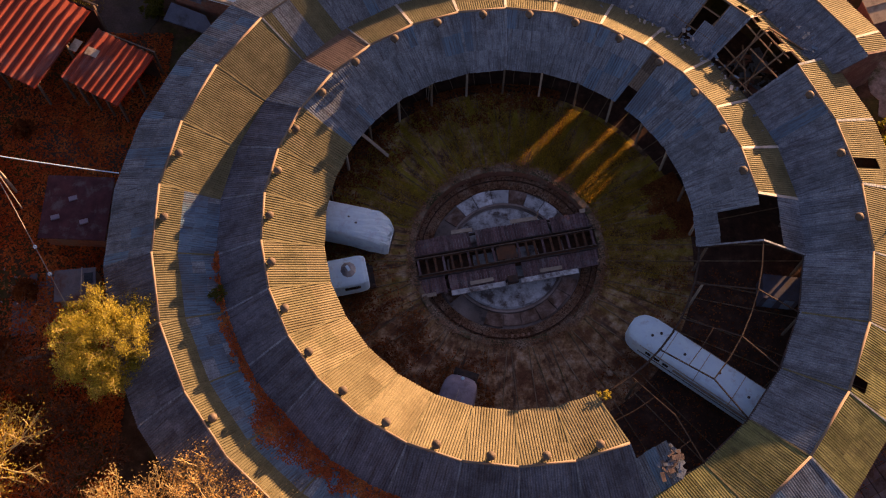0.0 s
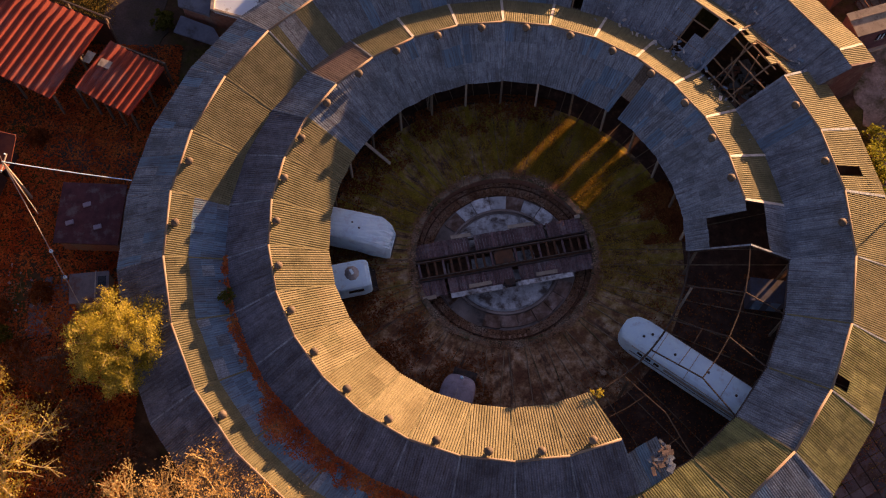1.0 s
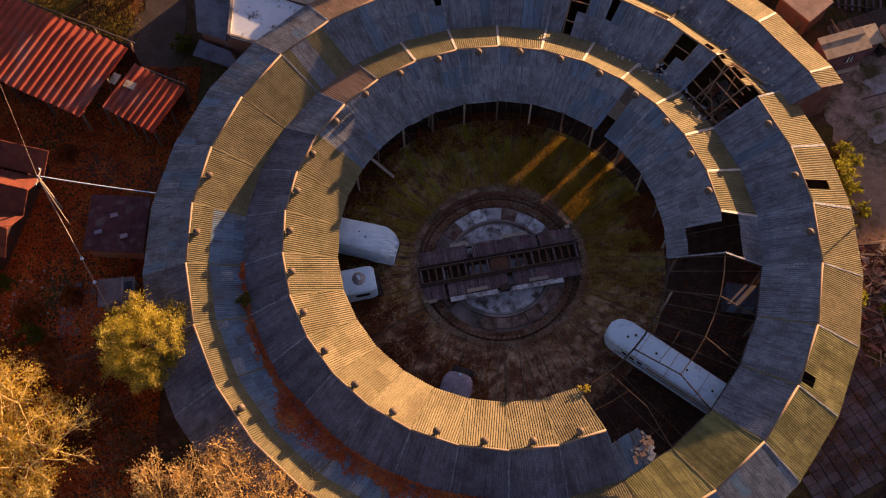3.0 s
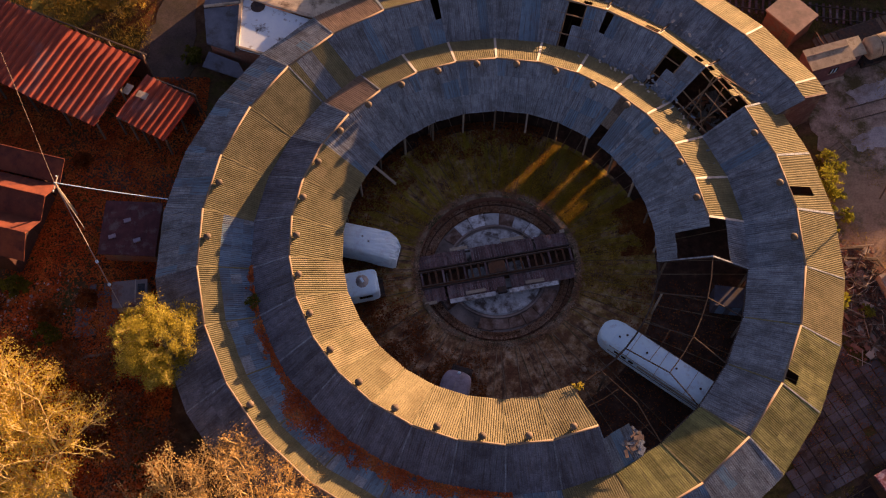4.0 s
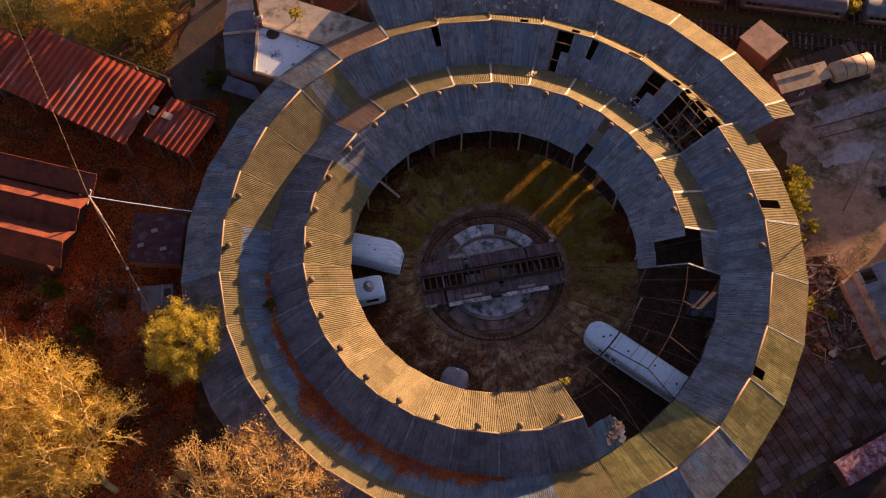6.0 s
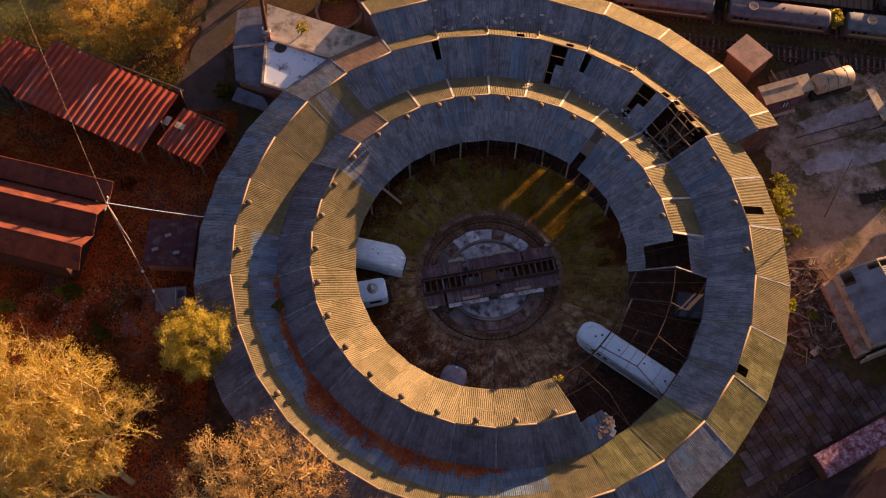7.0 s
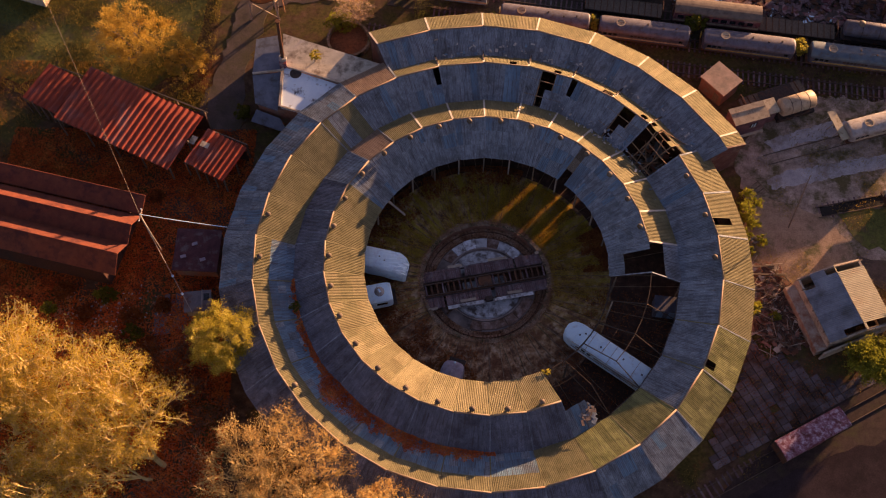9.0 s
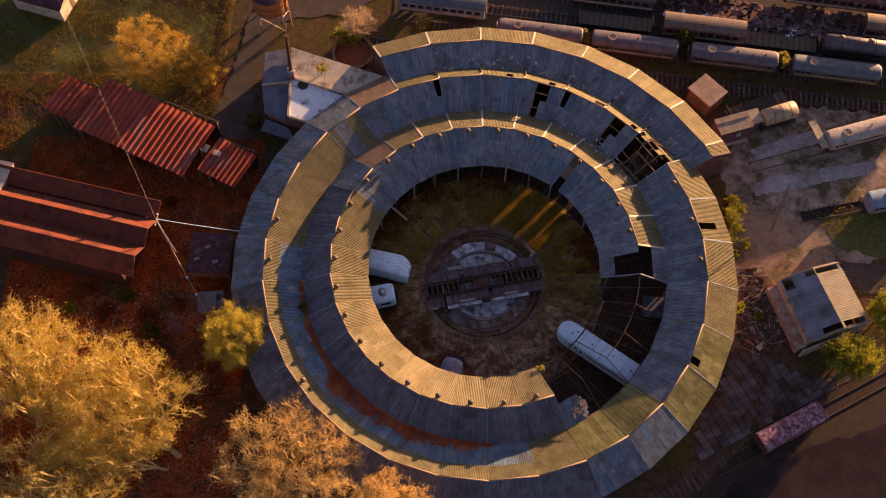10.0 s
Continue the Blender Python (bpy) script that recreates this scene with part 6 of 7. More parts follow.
for mt, cnt in ((M_IRON, 420), (M_WHITE, 70), (M_MAROON, 260), (M_RUST, 420), (M_DECK, 420)):
    bm = B()
    for i in range(cnt):
        x = r.uniform(28, 62)
        off = r.gauss(6.9, 0.6) if mt is M_WHITE or r.random() < 0.4 else r.uniform(6.2, 11.6)
        p = yard(x, off).translation
        box(bm, (p.x, p.y, r.uniform(0.1, 1.2 if off < 8 else 0.5)), (r.uniform(0.3, 1.5), r.uniform(0.15, 0.8), r.uniform(0.1, 0.5)), r.uniform(0, 180))
    o = part("scrap", bm, mt, scrap)
    o["kind"] = "stuff"

# utility pole, wires and the pipe to the roundhouse
pole = thing("utility_pole", "leaning timber utility pole with a crossarm", "utility pole")
TOP = Vector((-42.8, 5.2, 7.4))
part("shaft", tube(B(), (-43.0, 5.4, 0), TOP, 0.14, 0.1, 10), M_TIMBER_PALE, pole)
part("crossarm", bar(B(), TOP + Vector((-0.1, -0.9, -0.3)), TOP + Vector((0.1, 0.9, -0.3)), 0.1), M_TIMBER_PALE, pole)
part("stay", tube(B(), TOP + Vector((0.1, -0.2, -0.5)), (-40.5, 2.0, 3.8), 0.05, n=6), M_TIMBER_PALE, pole)
for dy in (-0.8, 0.8):
    part("insulator", lathe(B(), [(0.05, 0), (0.08, 0.1), (0.05, 0.2), (0, 0.22)], 8, TOP + Vector((0.0, dy, -0.25))), M_WHITE, pole)


def wire(p, q, sag, rad, name, label, material):
    p, q = Vector(p), Vector(q)
    n, k = 32, 5
    d = (q - p).normalized()
    a = d.orthogonal().normalized()
    b = d.cross(a)
    secs = []
    for i in range(n + 1):
        c = p.lerp(q, i / n) - Vector((0, 0, sag * 4 * (i / n) * (1 - i / n)))
        secs.append([c + (a * math.cos(math.tau * j / k) + b * math.sin(math.tau * j / k)) * rad for j in range(k)])
    bm = loft(B(), secs)
    return tagged(part(name, bm, material), label, "cable")


wire(TOP, (-32.2, 4.4, 5.7), 0.15, 0.05, "service_cable", "pale thick service cable from the pole to the eave", M_WHITE)
wire((-71.7, 59.9, 9.4), TOP, 0.6, 0.026, "overhead_wire", "thin overhead wire running over the sheds", M_TIMBER)
drop = wire(TOP, (-35.9, -6.1, 3.0), 0.12, 0.04, "overhead_wire", "pale overhead wire with insulators down behind the shack", M_TIMBER_PALE)
for f in (0.62, 0.8):
    c = TOP.lerp(Vector((-35.9, -6.1, 3.0)), f)
    part("insulator", lathe(B(), [(0.05, -0.14), (0.16, -0.08), (0.11, 0.0), (0.16, 0.08), (0.05, 0.14)], 10, c - Vector((0, 0, 0.1))), M_WHITE, drop, "white ceramic insulator")
pole2 = thing("utility_pole", "leaning timber utility pole with a crossarm", "utility pole")
part("shaft", tube(B(), (-71.9, 60.0, 0), (-71.7, 59.9, 9.6), 0.14, 0.1, 10), M_TIMBER_PALE, pole2)

pole3 = thing("utility_pole", "tall bare timber pole standing in the sandy yard", "utility pole")
part("shaft", tube(B(), (39.6, 8.1, 0), (39.0, 9.4, 11.4), 0.1, 0.06, 8), M_TIMBER, pole3)

# house at the field's edge
nh = thing("field_house", "low house with a maroon sheet roof and cream gable wall", "house", m=pose(-66.3, 46.2, 0, 0, 0, -17))
part("wall", box(B(), (0, 0, 1.5), (8.0, 5.6, 3.0)), M_PLASTER, nh)
for s_ in (-1, 1):
    bm = B()
    v = [bm.verts.new(q) for q in ((-4.3, s_ * 3.1, 2.9), (4.3, s_ * 3.1, 2.9), (4.3, 0, 4.3), (-4.3, 0, 4.3), (-4.3, s_ * 3.1, 2.8), (4.3, s_ * 3.1, 2.8), (4.3, 0, 4.2), (-4.3, 0, 4.2))]
    for f in ((0, 1, 2, 3), (7, 6, 5, 4), (0, 4, 5, 1), (1, 5, 6, 2), (3, 7, 4, 0)):
        bm.faces.new([v[j] for j in f])
    bmesh.ops.recalc_face_normals(bm, faces=bm.faces)
    part("roof_slope", bm, M_OLDTIN, nh)
    part("gable_wall", prism(B(), [(-2.8, 2.9), (2.8, 2.9), (0, 4.15)], -0.1, 0.1, pose(s_ * 3.9, 0, 0, 90, 0, 90)), M_PLASTER, nh)
part("door", box(B(), (4.02, 0.3, 1.0), (0.06, 0.9, 2.0)), M_TIMBER, nh)

# wrecked timber and tin east of the roundhouse
wreck = thing("timber_wreckage", "tangle of broken timber, tin and bricks beside the wall", "wreckage")
r = random.Random(31)


def wreck_spot():
    while True:
        x, y = r.gauss(36.4, 1.8), r.gauss(-3.4, 3.2)
        if math.hypot(x, y) > 33.6 and x < 39.6 - 0.33 * (y + 3) and -9.5 < y < 3.0:
            return x, y


for mt, cnt, wd in ((M_TIMBER, 150, 0.10), (M_TIMBER_PALE, 60, 0.07), (M_IRON, 60, 0.06)):
    bm = B()
    for i in range(cnt):
        x, y = wreck_spot()
        a, z = r.uniform(0, math.pi), r.uniform(0.05, 0.6)
        d = Vector((math.cos(a), math.sin(a), r.uniform(-0.2, 0.2))) * r.uniform(0.4, 2.6)
        bar(bm, Vector((x, y, z)) - d / 2, Vector((x, y, z)) + d / 2, wd * r.uniform(0.6, 1.3), wd)
    part("broken_timber", bm, mt, wreck)["kind"] = "stuff"
for mt, cnt in ((M_RUST, 70), (M_BRICK, 40), (M_PLASTER, 24)):
    bm = B()
    for i in range(cnt):
        x, y = wreck_spot()
        box(bm, (x, y, r.uniform(0.05, 0.35)), (r.uniform(0.3, 1.5), r.uniform(0.25, 0.9), 0.06), r.uniform(0, 180))
    part("tin_scrap", bm, mt, wreck)["kind"] = "stuff"
bm = B()
for i in range(900):
    x, y = wreck_spot()
    box(bm, (x, y, 0.08), (0.25, 0.13, 0.1), r.uniform(0, 180))
part("brick_rubble", bm, M_BRICK, wreck)["kind"] = "stuff"
for x, y, l, rz in ((34.7, 2.3, 4.5, 4), (35.7, 1.2, 5.0, -2)):
    part("long_beam", box(B(), (x, y, 0.3), (l, 0.22, 0.22), rz), M_TIMBER, wreck)
trap = thing("frame_stack", "stack of timber frames on the sandy ground", "timber frame", m=pose(35.6, 13.0, 0.1, 0, 0, 38))
for i in range(4):
    part("frame_rail", box(B(), (0, -0.9 + 0.6 * i, 0.25), (3.4, 0.14, 0.2)), M_TIMBER, trap)
for x in (-1.5, 1.5):
    part("frame_end", box(B(), (x, 0, 0.38), (0.14, 2.2, 0.14)), M_TIMBER, trap)
tyre = thing("old_tyre", "old pale tyre lying on the sandy ground", "tyre", m=pose(34.9, 6.1, 0.1))
part("carcass", lathe(B(), [(0.28, 0), (0.45, 0), (0.5, 0.1), (0.45, 0.22), (0.28, 0.22), (0.25, 0.11), (0.28, 0)], 20), M_GREYROOF, tyre, smooth=True)

# ---- trees and weeds ----
def leafmat(name, a, b, c):
    return mat(name, [(0.3, a), (0.5, b), (0.7, c)], 0.45, rough=0.8, vary=0.35, island=True, bump=0.0, spec=0.1, leafy=0.45)


M_LEAF_YELLOW = leafmat("yellow_leaves", (0.28, 0.24, 0.035), (0.50, 0.43, 0.075), (0.66, 0.57, 0.15))
M_LEAF_ORANGE = leafmat("orange_leaves", (0.44, 0.32, 0.05), (0.62, 0.47, 0.09), (0.74, 0.59, 0.15))
M_LEAF_RUST = leafmat("rusty_tan_leaves", (0.35, 0.20, 0.04), (0.52, 0.35, 0.07), (0.64, 0.48, 0.12))
M_LEAF_TAN = leafmat("tan_leaves", (0.48, 0.31, 0.11), (0.66, 0.45, 0.18), (0.78, 0.58, 0.26))
M_LEAF_GREEN = leafmat("green_leaves", (0.06, 0.075, 0.012), (0.12, 0.13, 0.02), (0.21, 0.19, 0.035))
M_LEAF_RED = leafmat("red_brown_leaves", (0.15, 0.04, 0.016), (0.28, 0.085, 0.028), (0.40, 0.15, 0.045))
M_LEAF_LIME = leafmat("lime_leaves", (0.14, 0.16, 0.02), (0.26, 0.27, 0.035), (0.38, 0.36, 0.05))
M_BARK = mat("bark", [(0.3, (0.14, 0.10, 0.07)), (0.7, (0.28, 0.21, 0.15))], 4.0, stain=(0.1, 0.09, 0.06), bump=0.5, bump_scale=18)
M_BARK_PALE = mat("pale_bark", [(0.3, (0.50, 0.37, 0.15)), (0.7, (0.68, 0.54, 0.26))], 3.0, stain=(0.36, 0.24, 0.07), stain_scale=1.5, bump=0.3, bump_scale=18)


def tree(name, label, base, crown, radii, bark, leaf, seed, leaves=9000, size=0.17, limbs=6, tips=220, trunk_r=0.25, cat="tree", fork=0.3, twig=0.014, spread=0.075):
    """A tree from a base to a crown ellipsoid: trunk, limbs, branches and twigs that part towards many tips, and small leaves strung along the last twigs."""
    rn = random.Random(seed)
    o = thing(name, label, cat, m=pose(*base))
    wv, wf = [], []
    c = Vector(crown) - Vector(base)

    def inside():
        while True:
            v = Vector((rn.uniform(-1, 1), rn.uniform(-1, 1), rn.uniform(-1, 1)))
            lump = 0.86 + 0.42 * noise.noise(v.normalized() * 2.6 + Vector((seed, 7, 0)))
            if 0.2 < v.length < lump and noise.noise(v * 2.6 + Vector((seed, 0, 0))) > -0.22 + 0.3 * (rn.random() - 0.5):
                return c + Vector((v.x * radii[0], v.y * radii[1], v.z * radii[2]))

    def limb(p, q, r0, r1, n, sides):
        """A bent, tapering branch with one ring of points at each step."""
        d = (q - p).normalized()
        a = d.orthogonal().normalized()
        b = d.cross(a)
        bend = Vector((rn.uniform(-1, 1), rn.uniform(-1, 1), rn.uniform(-0.9, 0.2))) * (q - p).length * 0.09
        kink = Vector((rn.uniform(-1, 1), rn.uniform(-1, 1), rn.uniform(-1, 1))) * (q - p).length * 0.03
        s0 = len(wv)
        for i in range(n + 1):
            t = i / n
            x = p.lerp(q, t) + bend * 4 * t * (1 - t) + kink * math.sin(t * 9.4) * (1 - t)
            r = r0 + (r1 - r0) * t
            wv.extend((x + (a * math.cos(math.tau * k / sides) + b * math.sin(math.tau * k / sides)) * r)[:] for k in range(sides))
        for i in range(n):
            for k in range(sides):
                l = (k + 1) % sides
                wf.append((s0 + i * sides + k, s0 + i * sides + l, s0 + (i + 1) * sides + l, s0 + (i + 1) * sides + k))
    ends = [inside() for i in range(tips)]
    f0 = c * fork
    limb(Vector((0, 0, -0.1)), f0, trunk_r, trunk_r * 0.8, 5, 8)
    strings = []

    def split(p, group, r, lev):
        if len(group) <= 3 or lev > 5:
            for e in group:
                limb(p, e, max(r * 0.55, twig * 1.5), twig * 0.7, 3, 3)
                strings.append((p, e))
                for s in range(4):
                    m = p.lerp(e, rn.uniform(0.3, 0.8))
                    x = m + (e - p) * 0.45 + Vector((rn.gauss(0, 1), rn.gauss(0, 1), rn.gauss(0, 0.8))) * (e - p).length * 0.26
                    limb(m, x, twig, twig * 0.6, 1, 3)
                    strings.append((m, x))
            return
        k = limbs if lev == 0 else 3
        seeds = rn.sample(group, min(k, len(group)))
        buckets = [[] for _ in seeds]
        for e in group:
            buckets[min(range(len(seeds)), key=lambda i: (seeds[i] - e).length)].append(e)
        for bkt in buckets:
            if not bkt:
                continue
            mid = sum(bkt, Vector()) / len(bkt)
            q = p.lerp(mid, 0.55 if lev else 0.62)
            r2 = max(twig * 1.6, r * (len(bkt) / len(group)) ** 0.4)
            limb(p, q, min(r * 0.95, r2 * 1.25), r2, 4, 6 if lev < 2 else 4)
            split(q, bkt, r2, lev + 1)
    split(f0, ends, trunk_r * 0.78, 0)
    me = bpy.data.meshes.new("trunk")
    me.from_pydata(wv, [], wf)
    me.polygons.foreach_set("use_smooth", [True] * len(wf))
    me.materials.append(bark)
    new("trunk", me).parent = o
    verts, faces = [], []
    sp = (radii[0] + radii[1] + radii[2]) / 3 * spread
    for i in range(leaves):
        p, e = strings[rn.randrange(len(strings))]
        x = p.lerp(e, 1.08 - 0.8 * rn.random() ** 1.5)
        x = x + Vector((rn.gauss(0, 1), rn.gauss(0, 1), rn.gauss(0, 0.8))) * sp
        if x.z < 0.15:
            continue
        u = Vector((rn.uniform(-1, 1), rn.uniform(-1, 1), rn.uniform(-1, 1))).normalized()
        v = u.orthogonal().normalized()
        s = size * rn.uniform(0.5, 1.3)
        b = len(verts)
        verts += [(x - u * s)[:], (x + v * s * 0.55)[:], (x + u * s)[:], (x - v * s * 0.55)[:]]
        faces.append((b, b + 1, b + 2, b + 3))
    me = bpy.data.meshes.new("crown")
    me.from_pydata(verts, [], faces)
    me.materials.append(leaf)
    cr = new("crown", me)
    cr.parent = o
    cr["kind"] = "stuff"
    return o


M_TWIG_RED = mat("red_brown_twigs", [(0.3, (0.13, 0.055, 0.035)), (0.7, (0.30, 0.15, 0.09))], 3.0, bump=0.2)
for i, (x, y, h) in enumerate(((-38.6, -12.6, 2.6), (-35.4, -15.6, 2.8), (-38.2, -17.0, 3.0), (-31.9, -18.2, 2.6), (-41.4, -11.2, 2.2), (-34.2, -19.6, 2.8), (-36.8, -10.6, 2.0))):
    tree("bare_shrub", "bare red-brown shrub in the leafy undergrowth", (x, y, 0), (x + 0.4, y + 0.5, h * 0.62), (2.3, 2.1, h * 0.55), M_TWIG_RED, M_LEAF_RED, 90 + i, 700, 0.08, limbs=7, tips=170, trunk_r=0.07, cat="shrub", fork=0.1, twig=0.022, spread=0.08)
tree("willow_tree", "round yellow-green willow beside the roundhouse wall", (-32.9, -11.2, 0), (-30.9, -10.4, 5.7), (5.2, 4.6, 4.0), M_BARK_PALE, M_LEAF_YELLOW, 4, 52000, 0.085, tips=340, spread=0.05)
tree("plane_tree", "large autumn tree with pale leaning branches and orange leaves", (-37.8, -24.1, 0), (-44.7, -19.8, 7.7), (11.0, 9.4, 4.4), M_BARK_PALE, M_LEAF_ORANGE, 11, 52000, 0.088, limbs=8, tips=900, trunk_r=0.38, fork=0.13, twig=0.03, spread=0.045)
tree("plane_tree", "low leaning autumn tree with bare pale branches", (-39.1, -25.8, 0), (-46.9, -25.5, 6.2), (8.6, 4.6, 2.6), M_BARK_PALE, M_LEAF_ORANGE, 33, 9000, 0.085, limbs=6, tips=320, trunk_r=0.24, fork=0.12, twig=0.03, spread=0.045)
tree("plane_tree", "tall autumn tree with tan leaves and fine pale twigs", (-25.1, -31.1, 0), (-23.3, -26.3, 6.3), (9.6, 8.8, 4.2), M_BARK_PALE, M_LEAF_TAN, 17, 42000, 0.088, limbs=8, tips=900, trunk_r=0.38, fork=0.25, twig=0.028, spread=0.045)
tree("plane_tree", "broad autumn tree with pale branches and orange leaves", (-56.0, -20.5, 0), (-56.6, -14.8, 8.0), (9.6, 8.4, 4.4), M_BARK_PALE, M_LEAF_ORANGE, 23, 42000, 0.088, limbs=8, tips=800, trunk_r=0.42, fork=0.2, twig=0.03, spread=0.045)
tree("plane_tree", "low autumn tree with tan leaves and pale branches", (-44.4, -31.6, 0), (-51.1, -28.6, 7.4), (10.6, 6.6, 4.0), M_BARK_PALE, M_LEAF_ORANGE, 29, 17000, 0.088, limbs=7, tips=460, trunk_r=0.36, fork=0.15, twig=0.03, spread=0.045)
tree("plane_tree", "autumn tree with pale bark behind the roundhouse", (-63.6, -26.6, 0), (-63.7, -24.3, 8.4), (7.5, 8.0, 4.6), M_BARK_PALE, M_LEAF_TAN, 31, 17000, 0.088, limbs=7, tips=420, trunk_r=0.36, fork=0.2, twig=0.03, spread=0.045)
tree("plane_tree", "autumn tree with tan leaves behind the roundhouse", (-13.4, -35.6, 0), (-11.4, -31.0, 8.0), (5.4, 4.0, 3.0), M_BARK_PALE, M_LEAF_TAN, 37, 17000, 0.088, tips=380, twig=0.028, spread=0.045)
tree("plane_tree", "small autumn tree with tan leaves behind the roundhouse", (-3.5, -37.2, 0), (-3.8, -36.2, 6.0), (4.6, 3.8, 3.2), M_BARK_PALE, M_LEAF_TAN, 38, 9000, 0.11, tips=260, twig=0.028, spread=0.045)
tree("autumn_tree", "broad golden autumn tree behind the red shed", (-48.6, 34.0, 0), (-48.6, 34.0, 4.6), (6.9, 5.4, 3.8), M_BARK, M_LEAF_RUST, 41, 26000, 0.10, tips=190, spread=0.05)
tree("autumn_tree", "low golden shrub tree beside the red shed", (-41.4, 32.2, 0), (-41.4, 32.2, 1.9), (3.6, 3.2, 1.7), M_BARK, M_LEAF_RUST, 43, 9000, 0.10, tips=120, trunk_r=0.12, cat="shrub", spread=0.06)
M_BARK_PINK = mat("pinkish_twigs", [(0.3, (0.34, 0.24, 0.18)), (0.7, (0.50, 0.38, 0.30))], 3.0, bump=0.2)
tree("bare_shrub", "pale half-bare shrub tree by the cistern", (-18.2, 40.8, 0), (-18.4, 40.4, 3.4), (3.2, 2.8, 2.6), M_BARK_PINK, M_LEAF_TAN, 47, 1400, 0.08, tips=420, trunk_r=0.14)
tree("evergreen_bush", "green bush below the shrub tree", (-20.4, 39.2, 0), (-20.4, 39.3, 1.4), (2.6, 1.8, 1.2), M_BARK, M_LEAF_LIME, 48, 3500, 0.13, tips=120, trunk_r=0.08, cat="bush")
tree("evergreen_tree", "dense green tree beside the derelict house", (47.0, -11.3, 0), (46.9, -11.0, 2.9), (3.9, 3.0, 2.5), M_BARK, M_LEAF_LIME, 53, 22000, 0.12, tips=320, trunk_r=0.18)
tree("evergreen_tree", "yellowing tree behind the derelict house", (51.6, -5.0, 0), (51.7, -4.9, 2.9), (2.2, 2.6, 2.4), M_BARK, M_LEAF_LIME, 59, 10000, 0.12, tips=180, trunk_r=0.16)
tree("young_tree", "young leafy tree between the locomotives", (29.7, 39.0, 0), (29.8, 39.2, 2.2), (1.7, 1.3, 1.2), M_BARK, M_LEAF_GREEN, 61, 3000, 0.16, tips=90, trunk_r=0.08)
tree("young_tree", "yellowing bush between the locomotives", (44.4, 35.8, 0), (44.3, 35.6, 1.6), (1.1, 1.3, 1.4), M_BARK, M_LEAF_YELLOW, 67, 2500, 0.14, tips=80, trunk_r=0.06)
tree("young_tree", "yellowing bush between the locomotives", (15.5, 39.5, 0), (15.5, 39.3, 1.5), (0.7, 1.2, 1.3), M_BARK, M_LEAF_YELLOW, 68, 1800, 0.14, tips=60, trunk_r=0.06)
for i, (x, y, h) in enumerate(((33.8, 10.1, 1.5), (34.9, 8.2, 1.1), (33.4, 6.4, 1.3), (35.5, 11.3, 1.0), (33.6, -3.6, 1.1), (33.8, 4.3, 0.9), (36.1, -4.5, 0.8), (34.5, 12.5, 1.0), (35.7, 5.8, 0.9), (34.3, 9.1, 1.2))):
    h *= 0.95
    tree("weed_bush", "yellow-green bush growing along the outer wall", (x, y, 0), (x, y, h * 0.8), (h * 1.1, h, h * 0.8), M_BARK, M_LEAF_LIME, 70 + i, 1500, 0.09, tips=40, trunk_r=0.04, cat="bush")
for i, (x, y, h) in enumerate(((-44.0, -5.7, 1.2), (-41.5, -9.2, 1.0), (-47.4, -2.9, 1.0), (-39.1, -14.2, 1.2), (-50.0, -5.2, 1.1), (-46.1, -9.7, 1.3), (-42.6, -12.2, 1.2), (-37.7, -18.2, 1.2), (-33.1, 24.4, 1.0), (-43.2, 11.4, 0.8), (-52.9, -2.3, 1.2), (-40.4, -4.1, 0.9))):
    tree("undergrowth_bush", "red-brown bush in the shaded undergrowth", (x, y, 0), (x, y, h * 0.8), (h * 1.4, h * 1.2, h * 0.8), M_BARK, M_LEAF_GREEN if i in (2, 8) else M_LEAF_RED, 90 + i, 2400, 0.12, tips=90, trunk_r=0.04, cat="bush")
for i, (x, y, h) in enumerate(((-48.5, -2.7, 0.8), (-54.6, -4.7, 0.9), (-43.5, -8.0, 1.3))):
    tree("wild_bush", "bright green bush in the red leaf litter", (x, y, 0), (x, y, h * 0.8), (h * 1.2, h, h * 0.7), M_BARK, M_LEAF_GREEN if i == 2 else M_LEAF_LIME, 140 + i, 1800, 0.11, tips=80, trunk_r=0.04, cat="bush")
tree("roof_weed", "dry palm-like weed growing on the sandy roof", (-23.1, 30.0, 4.75), (-23.0, 30.4, 5.7), (0.9, 0.9, 0.6), M_BARK, M_LEAF_YELLOW, 120, 600, 0.12, tips=40, trunk_r=0.09, cat="weed", fork=0.6)
tree("eave_weed", "bright yellow weed on the broken eave", (6.9, -13.9, 5.25), (6.9, -13.9, 5.6), (0.5, 0.5, 0.35), M_BARK, M_LEAF_YELLOW, 121, 500, 0.08, tips=30, trunk_r=0.02, cat="weed")
tree("gutter_weed", "green weed growing in the valley gutter", (-23.0, -6.2, 5.5), (-23.0, -6.2, 5.9), (0.8, 0.7, 0.4), M_BARK, M_LEAF_GREEN, 122, 800, 0.09, tips=40, trunk_r=0.02, cat="weed")


